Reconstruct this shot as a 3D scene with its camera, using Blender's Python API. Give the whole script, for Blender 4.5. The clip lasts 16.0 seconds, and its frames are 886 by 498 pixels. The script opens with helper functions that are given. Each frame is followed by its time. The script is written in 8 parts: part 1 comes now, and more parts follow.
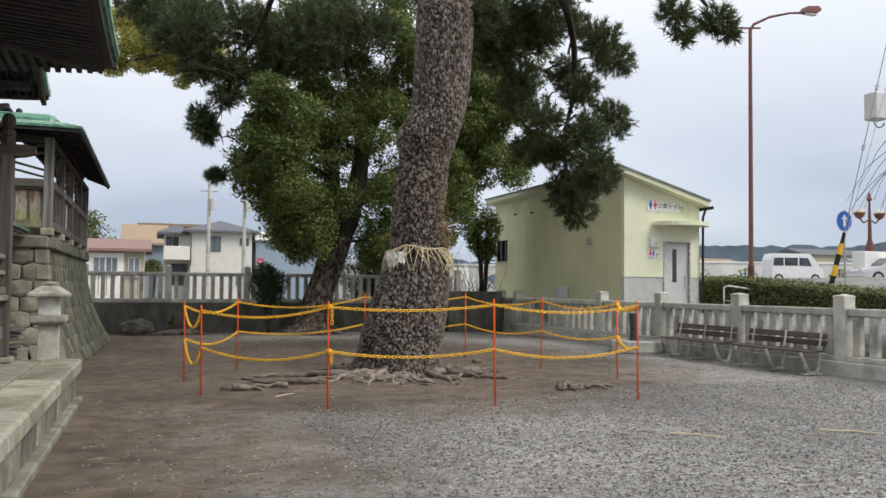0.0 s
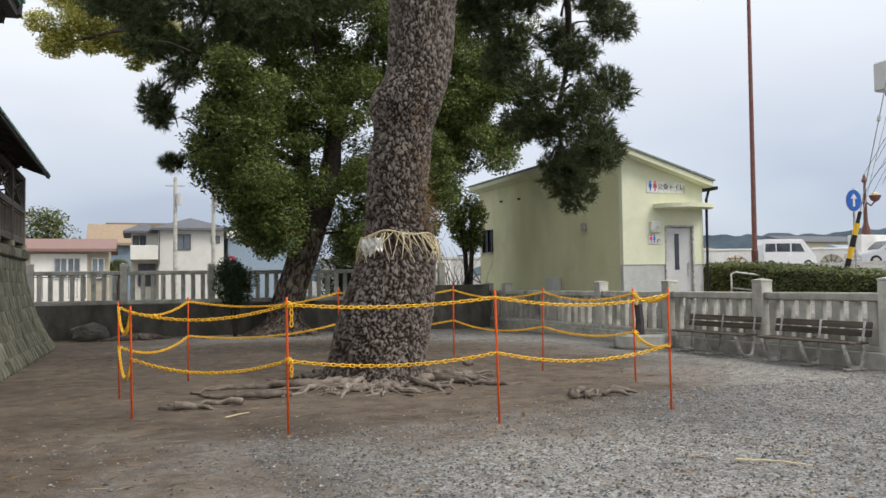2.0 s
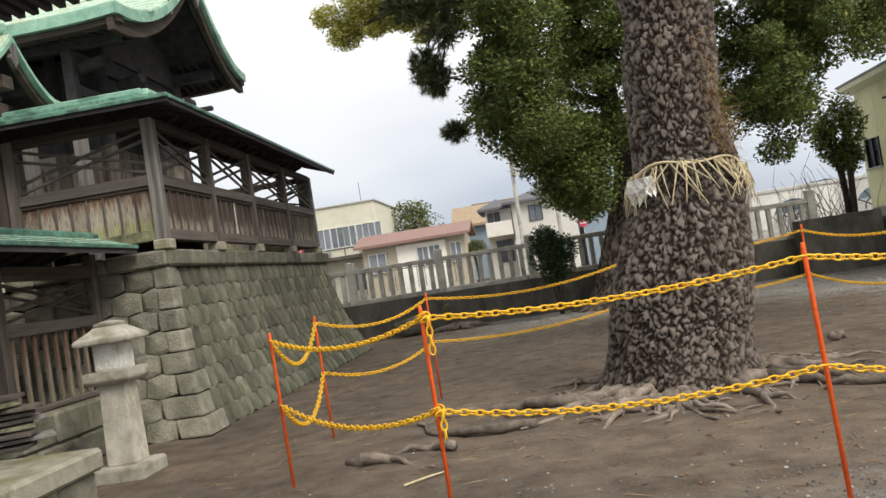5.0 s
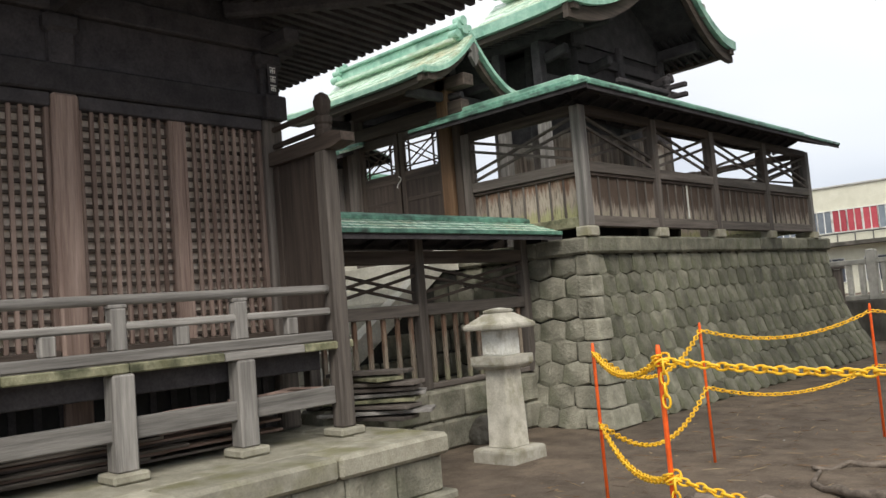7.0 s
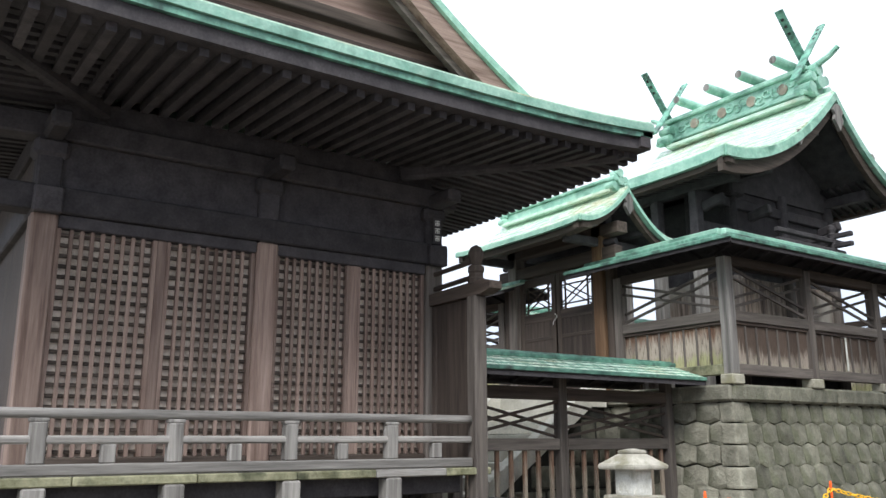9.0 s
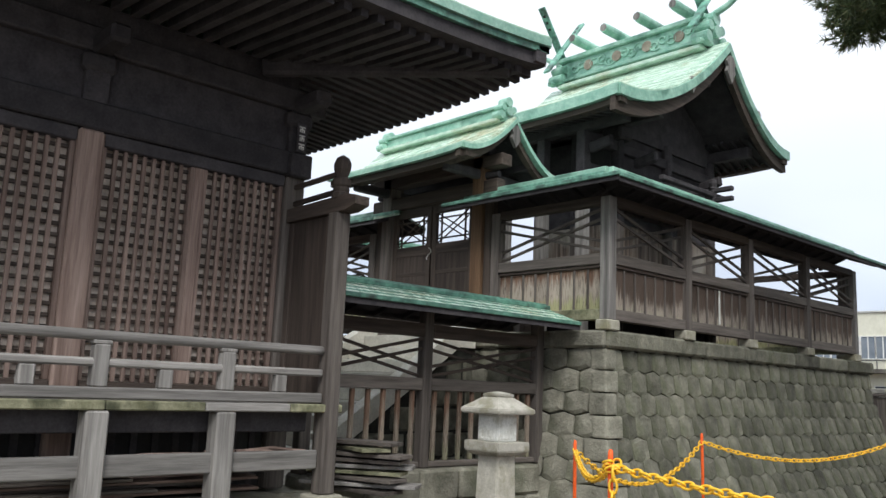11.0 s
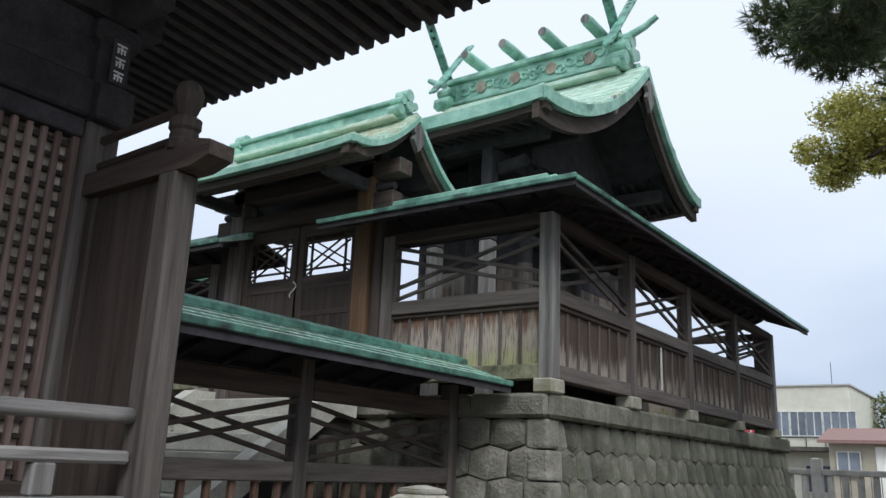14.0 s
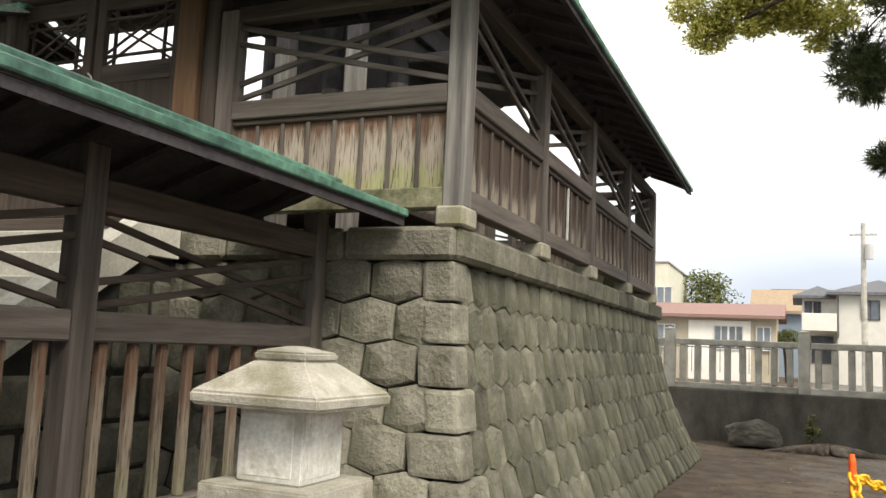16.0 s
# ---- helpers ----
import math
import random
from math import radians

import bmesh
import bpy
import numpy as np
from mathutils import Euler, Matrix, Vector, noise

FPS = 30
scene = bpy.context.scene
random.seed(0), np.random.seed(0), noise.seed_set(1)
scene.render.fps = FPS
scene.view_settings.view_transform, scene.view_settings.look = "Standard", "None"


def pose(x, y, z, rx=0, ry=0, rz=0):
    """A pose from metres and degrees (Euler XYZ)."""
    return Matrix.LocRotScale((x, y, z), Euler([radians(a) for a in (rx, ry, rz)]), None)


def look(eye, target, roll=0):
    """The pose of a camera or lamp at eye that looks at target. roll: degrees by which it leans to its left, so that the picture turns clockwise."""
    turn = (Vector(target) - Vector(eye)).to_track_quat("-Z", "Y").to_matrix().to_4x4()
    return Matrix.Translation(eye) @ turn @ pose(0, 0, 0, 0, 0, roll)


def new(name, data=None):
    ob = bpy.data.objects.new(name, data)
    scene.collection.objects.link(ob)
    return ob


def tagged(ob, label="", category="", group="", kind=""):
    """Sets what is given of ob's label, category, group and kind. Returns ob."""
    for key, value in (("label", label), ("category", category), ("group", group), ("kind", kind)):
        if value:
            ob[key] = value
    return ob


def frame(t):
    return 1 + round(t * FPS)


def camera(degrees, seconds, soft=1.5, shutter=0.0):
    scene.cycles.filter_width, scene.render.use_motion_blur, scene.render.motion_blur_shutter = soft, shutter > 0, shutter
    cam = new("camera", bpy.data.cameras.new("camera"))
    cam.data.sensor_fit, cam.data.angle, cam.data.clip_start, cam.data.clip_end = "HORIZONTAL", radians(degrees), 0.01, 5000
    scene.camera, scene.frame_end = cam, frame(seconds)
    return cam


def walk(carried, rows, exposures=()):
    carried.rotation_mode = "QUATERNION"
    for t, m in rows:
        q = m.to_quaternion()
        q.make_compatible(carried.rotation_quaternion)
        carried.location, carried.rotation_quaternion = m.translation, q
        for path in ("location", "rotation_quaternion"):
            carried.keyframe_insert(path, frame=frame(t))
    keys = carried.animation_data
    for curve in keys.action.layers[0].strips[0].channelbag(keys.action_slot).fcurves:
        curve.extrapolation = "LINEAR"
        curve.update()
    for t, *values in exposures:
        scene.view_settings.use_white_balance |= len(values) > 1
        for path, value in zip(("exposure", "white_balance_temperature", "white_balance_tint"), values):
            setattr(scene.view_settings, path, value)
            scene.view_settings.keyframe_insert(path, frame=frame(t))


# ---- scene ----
cam = camera(56.3, 16.0)
METRES, EYE, TILT, LEAN, TURN = 16.0, 1.53, 0.0, 0.0, -19.1
ROWS = [
    (0.0, 0.0, 0.0, 0.0, -0.02, 2.69, -0.51),
    (0.5, -0.0008, 0.0242, -0.0021, -1.33, 2.39, 0.52),
    (1.0, 0.0001, 0.0579, -0.0036, -1.89, 2.93, 1.2),
    (1.5, -0.0047, 0.0938, -0.0049, -2.15, 3.14, 0.63),
    (2.0, -0.0051, 0.1367, -0.0041, -1.4, 2.39, 0.79),
    (2.5, -0.006, 0.1757, -0.0024, -0.77, 1.44, 1.72),
    (3.0, 0.0029, 0.2114, -0.0014, -0.02, 0.32, 3.78),
    (3.5, 0.0123, 0.253, -0.0002, 3.55, -0.42, 5.47),
    (4.0, 0.0248, 0.2967, -0.0005, 10.57, 0.61, 7.79),
    (6.5, 0.0885, 0.4755, 0.0012, 51.05, 1.91, 6.14),
    (7.0, 0.1047, 0.4876, 0.0051, 62.99, 4.07, 4.67),
    (7.5, 0.122, 0.4903, 0.0079, 72.03, 7.81, 2.46),
    (8.0, 0.1404, 0.4844, 0.0084, 74.38, 11.28, 2.05),
    (8.5, 0.1569, 0.4855, 0.0082, 75.01, 12.9, 1.01),
    (9.0, 0.1703, 0.4855, 0.0083, 74.77, 12.99, 0.08),
    (9.5, 0.1723, 0.4804, 0.0078, 71.21, 12.32, -0.76),
    (10.0, 0.1606, 0.4893, 0.0047, 68.11, 10.32, -1.57),
    (12.5, 0.0132, 0.5419, 0.0078, 59.15, 11.26, -2.87),
    (13.0, -0.0192, 0.5473, 0.011, 54.22, 13.49, -2.71),
    (13.5, -0.0445, 0.5573, 0.0115, 54.62, 15.24, -2.33),
    (14.0, -0.0773, 0.5702, 0.0096, 54.27, 14.78, -2.3),
    (14.5, -0.11, 0.5864, 0.0089, 51.32, 12.57, -2.63),
    (15.0, -0.1409, 0.6022, 0.0079, 48.69, 10.36, -3.6),
    (15.5, -0.1742, 0.6219, 0.0049, 46.25, 7.96, -2.8),
    (16.0, -0.204, 0.642, 0.004, 42.16, 6.67, -2.57),
]
walk(cam, [(t, pose(0, 0, EYE, TILT, LEAN, TURN) @ pose(METRES * x, METRES * y, METRES * z, 90 + pitch, roll, yaw)) for t, x, y, z, yaw, pitch, roll in ROWS],
     [(0.0, 0.35, 6450, 10), (3.0, 0.36, 6550, 10), (3.5, 0.36, 6700, 10), (4.0, 0.55, 6850, 10), (6.4, 0.48, 6900, 10), (7.0, 0.55, 6700, 10), (7.5, 1.4, 5950, 10), (8.0, 1.4, 5900, 10), (8.5, 1.2, 6000, 10), (9.0, 0.95, 6150, 10),
      (9.5, 0.8, 6200, 10), (10.0, 0.42, 6200, 10), (12.5, 0.75, 6250, 10), (13.0, 0.55, 6150, 10), (13.5, 0.22, 5950, 10), (14.5, 0.25, 5850, 10), (15.0, 0.40, 6000, 10), (15.5, 0.64, 6600, 10), (16.0, 0.95, 7100, 10)])


UP = Vector((0, 0, 1))
XC = -5.15          # the shrine's middle line
AT = {}


# ---- world, sun ----
world = bpy.data.worlds.new("sky")
scene.world = world
world.use_nodes = True
wn, wl = world.node_tree.nodes, world.node_tree.links
wn.clear()
w_out, w_bg = wn.new("ShaderNodeOutputWorld"), wn.new("ShaderNodeBackground")
w_sky = wn.new("ShaderNodeTexSky")
w_sky.sky_type, w_sky.sun_disc, w_sky.sun_elevation, w_sky.sun_rotation = "NISHITA", False, radians(46), radians(227)
w_gain = wn.new("ShaderNodeVectorMath")
w_gain.operation = "SCALE"
w_gain.inputs["Scale"].default_value = 0.08
wl.new(w_sky.outputs[0], w_gain.inputs[0])
w_co, w_map = wn.new("ShaderNodeTexCoord"), wn.new("ShaderNodeMapping")
w_map.inputs["Scale"].default_value = (1.0, 1.0, 2.6)
wl.new(w_co.outputs["Generated"], w_map.inputs[0])
w_noise = wn.new("ShaderNodeTexNoise")
w_noise.inputs["Scale"].default_value, w_noise.inputs["Detail"].default_value, w_noise.inputs["Roughness"].default_value = 2.1, 3.0, 0.45
wl.new(w_map.outputs[0], w_noise.inputs["Vector"])
w_ramp = wn.new("ShaderNodeValToRGB")
w_ramp.color_ramp.elements[0].position, w_ramp.color_ramp.elements[0].color = 0.36, (0.35, 0.41, 0.53, 1)
w_ramp.color_ramp.elements[1].position, w_ramp.color_ramp.elements[1].color = 0.64, (0.62, 0.67, 0.75, 1)
wl.new(w_noise.outputs["Fac"], w_ramp.inputs[0])
w_sep = wn.new("ShaderNodeSeparateXYZ")
wl.new(w_co.outputs["Generated"], w_sep.inputs[0])
w_up = wn.new("ShaderNodeMapRange")
w_up.inputs["From Min"].default_value, w_up.inputs["From Max"].default_value, w_up.interpolation_type = 0.0, 0.42, "SMOOTHSTEP"
wl.new(w_sep.outputs["Z"], w_up.inputs["Value"])
w_lift = wn.new("ShaderNodeMix")
w_lift.data_type = "RGBA"
wl.new(w_up.outputs[0], w_lift.inputs["Factor"])
wl.new(w_ramp.outputs[0], w_lift.inputs["A"])
w_lift.inputs["B"].default_value = (0.93, 0.95, 0.98, 1)
w_mix = wn.new("ShaderNodeMix")
w_mix.data_type = "RGBA"
w_mix.inputs["Factor"].default_value = 0.88
wl.new(w_gain.outputs[0], w_mix.inputs["A"])
wl.new(w_lift.outputs["Result"], w_mix.inputs["B"])
wl.new(w_mix.outputs["Result"], w_bg.inputs["Color"])
w_bg.inputs["Strength"].default_value = 0.95
wl.new(w_bg.outputs[0], w_out.inputs[0])

sun = new("sun", bpy.data.lights.new("sun", "SUN"))
sun.data.energy, sun.data.angle, sun.data.color = 1.8, radians(25), (1.0, 0.96, 0.9)
sun.matrix_world = look((0, 0, 30), (-9, 8.5, 30 - 13))


# ---- materials ----
def shader(name):
    m = bpy.data.materials.new(name)
    m.use_nodes = True
    return m, m.node_tree.nodes, m.node_tree.links, m.node_tree.nodes["Principled BSDF"]


def surf(name, c1, c2, scale=4.0, rough=0.8, bump=0.3, fine=40.0, stretch=(1, 1, 1), spread=0.25, metal=0.0, third=None, third_scale=0.8, spec=0.3, bump_size=0.01, coords="Object"):
    """A worn surface: two colours by a noise, a broad stain, a fine grain, a shade of its own for each piece."""
    m, n, l, b = shader(name)
    co, mp = n.new("ShaderNodeTexCoord"), n.new("ShaderNodeMapping")
    mp.inputs["Scale"].default_value = stretch
    l.new(co.outputs[coords], mp.inputs[0])
    info = n.new("ShaderNodeObjectInfo")
    shift = n.new("ShaderNodeVectorMath")
    shift.operation = "MULTIPLY_ADD"
    comb = n.new("ShaderNodeCombineXYZ")
    for i in range(3):
        l.new(info.outputs["Random"], comb.inputs[i])
    l.new(comb.outputs[0], shift.inputs[0])
    shift.inputs[1].default_value = (37.0, 19.0, 53.0)
    l.new(mp.outputs[0], shift.inputs[2])
    n1, n2, n3 = (n.new("ShaderNodeTexNoise") for _ in range(3))
    for node, s, d in ((n1, scale, 6.0), (n2, fine, 4.0), (n3, third_scale, 3.0)):
        node.inputs["Scale"].default_value, node.inputs["Detail"].default_value = s, d
        node.inputs["Roughness"].default_value = 0.62
        l.new(shift.outputs[0] if node is not n3 else co.outputs[coords], node.inputs["Vector"])
    r = n.new("ShaderNodeValToRGB")
    r.color_ramp.elements[0].position, r.color_ramp.elements[0].color = 0.33, (*c1, 1)
    r.color_ramp.elements[1].position, r.color_ramp.elements[1].color = 0.67, (*c2, 1)
    l.new(n1.outputs["Fac"], r.inputs[0])
    last = r.outputs[0]
    if third:
        k = n.new("ShaderNodeMapRange")
        k.inputs["From Min"].default_value, k.inputs["From Max"].default_value = 0.52, 0.68
        l.new(n3.outputs["Fac"], k.inputs["Value"])
        mx = n.new("ShaderNodeMix")
        mx.data_type = "RGBA"
        l.new(k.outputs[0], mx.inputs["Factor"])
        l.new(last, mx.inputs["A"])
        mx.inputs["B"].default_value = (*third, 1)
        last = mx.outputs["Result"]
    # grain and the piece's own shade
    g = n.new("ShaderNodeMath")
    g.operation = "MULTIPLY_ADD"
    l.new(n2.outputs["Fac"], g.inputs[0])
    g.inputs[1].default_value, g.inputs[2].default_value = 0.7, 0.65
    o = n.new("ShaderNodeMath")
    o.operation = "MULTIPLY_ADD"
    l.new(info.outputs["Random"], o.inputs[0])
    o.inputs[1].default_value, o.inputs[2].default_value = 2 * spread, 1 - spread
    p = n.new("ShaderNodeMath")
    p.operation = "MULTIPLY"
    l.new(g.outputs[0], p.inputs[0])
    l.new(o.outputs[0], p.inputs[1])
    sc = n.new("ShaderNodeVectorMath")
    sc.operation = "SCALE"
    l.new(last, sc.inputs[0])
    l.new(p.outputs[0], sc.inputs["Scale"])
    l.new(sc.outputs[0], b.inputs["Base Color"])
    rr = n.new("ShaderNodeMath")
    rr.operation = "MULTIPLY_ADD"
    l.new(n1.outputs["Fac"], rr.inputs[0])
    rr.inputs[1].default_value, rr.inputs[2].default_value = 0.25, rough - 0.12
    l.new(rr.outputs[0], b.inputs["Roughness"])
    b.inputs["Metallic"].default_value = metal
    b.inputs["Specular IOR Level"].default_value = spec
    if bump:
        bp = n.new("ShaderNodeBump")
        bp.inputs["Strength"].default_value, bp.inputs["Distance"].default_value = bump, bump_size
        ad = n.new("ShaderNodeMath")
        ad.operation = "ADD"
        l.new(n1.outputs["Fac"], ad.inputs[0])
        l.new(n2.outputs["Fac"], ad.inputs[1])
        l.new(ad.outputs[0], bp.inputs["Height"])
        l.new(bp.outputs[0], b.inputs["Normal"])
    return m


def wood(name, c1, c2, axis, third=None, spread=0.25, rough=0.75):
    s = [9.0, 9.0, 9.0]
    s["xyz".index(axis)] = 0.5
    return surf(name, c1, c2, 1.6, rough, 0.5, 9.0, s, spread, third=third, third_scale=0.9, bump_size=0.006)


DARK1, DARK2 = (0.040, 0.030, 0.025), (0.10, 0.078, 0.064)
WOOD = {a: wood("dark_wood_" + a, DARK1, DARK2, a) for a in "xyz"}
GREY = {a: wood("weathered_wood_" + a, (0.115, 0.108, 0.10), (0.30, 0.285, 0.265), a) for a in "xyz"}
MID = {a: wood("brown_wood_" + a, (0.068, 0.057, 0.050), (0.17, 0.148, 0.13), a) for a in "xyz"}
RED = {a: wood("reddish_wood_" + a, (0.135, 0.088, 0.071), (0.33, 0.245, 0.205), a) for a in "xyz"}
def weathered_board(name, top, pale, foot, edge, foot_at):
    """Upright board: brown under the rail, bleached by rain below, a little moss at the foot; the bounds run in streaks."""
    m, n, l, b = shader(name)
    co, info = n.new("ShaderNodeTexCoord"), n.new("ShaderNodeObjectInfo")
    sep = n.new("ShaderNodeSeparateXYZ")
    l.new(co.outputs["Generated"], sep.inputs[0])
    mp = n.new("ShaderNodeMapping")
    mp.inputs["Scale"].default_value = (22, 22, 1.6)
    l.new(co.outputs["Object"], mp.inputs[0])
    streak, blotch, grain = (n.new("ShaderNodeTexNoise") for _ in range(3))
    for node, s, src in ((streak, 1.0, mp.outputs[0]), (blotch, 3.2, co.outputs["Object"]), (grain, 5.0, mp.outputs[0])):
        node.inputs["Scale"].default_value, node.inputs["Detail"].default_value = s, 5.0
        l.new(src, node.inputs["Vector"])

    def calc(op, a, v, c=None):
        k = n.new("ShaderNodeMath")
        k.operation = op
        for i, x in enumerate((a, v, c)):
            if x is None:
                continue
            if isinstance(x, (int, float)):
                k.inputs[i].default_value = x
            else:
                l.new(x, k.inputs[i])
        return k.outputs[0]

    def blend(f, a, c):
        x = n.new("ShaderNodeMix")
        x.data_type = "RGBA"
        l.new(f, x.inputs["Factor"])
        for sock, v in (("A", a), ("B", c)):
            if isinstance(v, tuple):
                x.inputs[sock].default_value = (*v, 1)
            else:
                l.new(v, x.inputs[sock])
        return x.outputs["Result"]

    def span(v, lo, hi):
        k = n.new("ShaderNodeMapRange")
        k.inputs["From Min"].default_value, k.inputs["From Max"].default_value = lo, hi
        l.new(v, k.inputs["Value"])
        return k.outputs[0]
    wob = calc("MULTIPLY_ADD", streak.outputs["Fac"], 1.1, calc("MULTIPLY_ADD", blotch.outputs["Fac"], 0.7, -0.9))
    z = calc("ADD", sep.outputs["Z"], wob)
    col = blend(span(z, edge - 0.14, edge + 0.14), pale, top)
    col = blend(span(calc("MULTIPLY_ADD", wob, -0.7, sep.outputs["Z"]), foot_at + 0.12, foot_at - 0.10), col, foot)
    dark = blend(span(grain.outputs["Fac"], 0.46, 0.30), col, (0.075, 0.055, 0.043))
    shade = calc("MULTIPLY_ADD", info.outputs["Random"], 0.5, calc("MULTIPLY_ADD", grain.outputs["Fac"], 0.6, 0.45))
    sc = n.new("ShaderNodeVectorMath")
    sc.operation = "SCALE"
    l.new(dark, sc.inputs[0])
    l.new(shade, sc.inputs["Scale"])
    l.new(sc.outputs[0], b.inputs["Base Color"])
    b.inputs["Roughness"].default_value, b.inputs["Specular IOR Level"].default_value = 0.8, 0.25
    bp = n.new("ShaderNodeBump")
    bp.inputs["Strength"].default_value, bp.inputs["Distance"].default_value = 0.5, 0.006
    l.new(grain.outputs["Fac"], bp.inputs["Height"])
    l.new(bp.outputs[0], b.inputs["Normal"])
    return m


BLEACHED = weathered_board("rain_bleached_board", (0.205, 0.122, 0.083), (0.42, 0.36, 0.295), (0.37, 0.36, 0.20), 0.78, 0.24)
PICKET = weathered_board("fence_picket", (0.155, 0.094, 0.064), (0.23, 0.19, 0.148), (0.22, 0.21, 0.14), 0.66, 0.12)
# real brown streaks, plus the east face's shade put into a darker tone
STREAKED = weathered_board("streaked_brown_shaded_board", (0.088, 0.064, 0.050), (0.28, 0.24, 0.20), (0.30, 0.27, 0.21), 0.30, 0.06)
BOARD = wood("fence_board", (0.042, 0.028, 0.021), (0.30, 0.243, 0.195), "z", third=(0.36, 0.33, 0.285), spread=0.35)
ROOF_GREY = surf("grey_green_roof_sheet", (0.16, 0.20, 0.18), (0.26, 0.30, 0.28), 5, 0.5, 0.1)
ORANGE_WOOD = wood("bare_wood", (0.135, 0.076, 0.04), (0.235, 0.142, 0.08), "z")
# near-black timber, with the deep shade under the roofs put into its colour
EAVE = surf("dark_and_shaded_timber", (0.036, 0.033, 0.036), (0.074, 0.067, 0.070), 5, 0.85, 0.2)
COPPER = surf("verdigris_copper", (0.19, 0.40, 0.305), (0.37, 0.58, 0.47), 5, 0.42, 0.25, 30, (1, 1, 1), 0.14, third=(0.10, 0.23, 0.17), third_scale=1.7, spec=0.5)
COPPER_DARK = surf("aged_copper_edge", (0.05, 0.12, 0.095), (0.20, 0.44, 0.33), 6, 0.5, 0.25, 30, third=(0.04, 0.06, 0.05), third_scale=3.0, spec=0.5)
# paler copy of the copper: the sky's sheen on the slopes is painted in
COPPER_PALE = surf("copper_sheet_with_sky_sheen", (0.40, 0.58, 0.46), (0.60, 0.72, 0.60), 4, 0.27, 0.2, 24, (1, 3, 3), 0.1, third=(0.44, 0.40, 0.25), third_scale=0.9, spec=0.6)
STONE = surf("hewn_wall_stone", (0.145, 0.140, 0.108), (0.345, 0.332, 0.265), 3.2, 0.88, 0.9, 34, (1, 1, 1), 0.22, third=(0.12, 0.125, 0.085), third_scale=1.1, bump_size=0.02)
# darker copy of the wall stone; the east face's shade is in its colour
STONE_DARK = surf("shade_dark_wall_stone", (0.094, 0.093, 0.071), (0.245, 0.238, 0.184), 3.4, 0.9, 0.9, 30, (1, 1, 1), 0.30, third=(0.11, 0.117, 0.072), third_scale=1.2, bump_size=0.02)
LANTERN_STONE = surf("lantern_stone", (0.38, 0.36, 0.295), (0.60, 0.575, 0.50), 6, 0.85, 0.6, 80, third=(0.30, 0.285, 0.20), third_scale=3.5)
LIMEWASH = surf("worn_white_coat", (0.60, 0.60, 0.55), (0.80, 0.80, 0.76), 7, 0.8, 0.35, 60, third=(0.52, 0.51, 0.44), third_scale=9.0, spread=0.05)
STONE_PALE = surf("pale_stone", (0.26, 0.245, 0.19), (0.44, 0.42, 0.34), 5, 0.85, 0.6, 60, third=(0.23, 0.22, 0.125), third_scale=1.6)
MOSSY = surf("mossy_board", (0.15, 0.15, 0.085), (0.34, 0.33, 0.22), 7, 0.9, 0.6, 50, third=(0.07, 0.075, 0.045), third_scale=4.0)
MORTAR = surf("dark_joint", (0.02, 0.02, 0.018), (0.05, 0.05, 0.042), 6, 0.95, 0.4)
GRANITE = surf("grey_granite", (0.39, 0.378, 0.33), (0.60, 0.582, 0.52), 4, 0.8, 0.4, 90, third=(0.25, 0.245, 0.215), third_scale=1.2, spread=0.12)
CONCRETE = surf("stained_concrete", (0.065, 0.06, 0.05), (0.16, 0.15, 0.13), 2.2, 0.9, 0.5, 40, (1, 1, 0.5), third=(0.055, 0.055, 0.045), third_scale=0.7)
CONCRETE_PALE = surf("pale_concrete", (0.50, 0.485, 0.42), (0.66, 0.64, 0.57), 3, 0.85, 0.3, 40, third=(0.40, 0.38, 0.30))
WHITE_PAINT = surf("white_panel", (0.66, 0.66, 0.63), (0.78, 0.78, 0.75), 5, 0.7, 0.3, 40, (1, 1, 0.3), third=(0.46, 0.44, 0.38), third_scale=2.5, spread=0.05)
CREAM = surf("cream_yellow_render", (0.62, 0.61, 0.36), (0.70, 0.69, 0.44), 1.5, 0.85, 0.15, 60, (1, 1, 0.4), 0.05, third=(0.55, 0.54, 0.33), third_scale=0.5)
CREAM_PALE = surf("pale_cream_trim", (0.66, 0.67, 0.47), (0.74, 0.75, 0.56), 2, 0.8, 0.1, 60, spread=0.05)
GREY_TILE = surf("grey_dado", (0.42, 0.42, 0.40), (0.53, 0.53, 0.51), 3, 0.7, 0.1, 50, spread=0.05)
STEEL = surf("painted_steel_door", (0.52, 0.52, 0.51), (0.58, 0.58, 0.57), 3, 0.5, 0.05, 50, spread=0.05)
DULL_STEEL = surf("worn_cast_metal", (0.26, 0.24, 0.22), (0.62, 0.60, 0.57), 12, 0.55, 0.3, 40, metal=0.3)
BENCH = wood("bench_plank", (0.045, 0.035, 0.028), (0.15, 0.12, 0.098), "y")
BOSS = surf("dull_grey_brown_boss", (0.17, 0.145, 0.11), (0.30, 0.265, 0.21), 7, 0.7, 0.3)
RUST = surf("rust_brown_paint", (0.13, 0.055, 0.045), (0.19, 0.085, 0.07), 6, 0.6, 0.2)
ORANGE = surf("orange_pole_paint", (0.90, 0.115, 0.02), (0.96, 0.16, 0.03), 8, 0.5, 0.1, spread=0.06)
CHAIN = surf("yellow_plastic", (0.86, 0.46, 0.015), (0.95, 0.58, 0.04), 8, 0.42, 0.05, spread=0.04, spec=0.5)
DARK_GLASS = surf("dark_window", (0.03, 0.035, 0.045), (0.08, 0.09, 0.11), 2, 0.15, 0.0, spec=0.6)
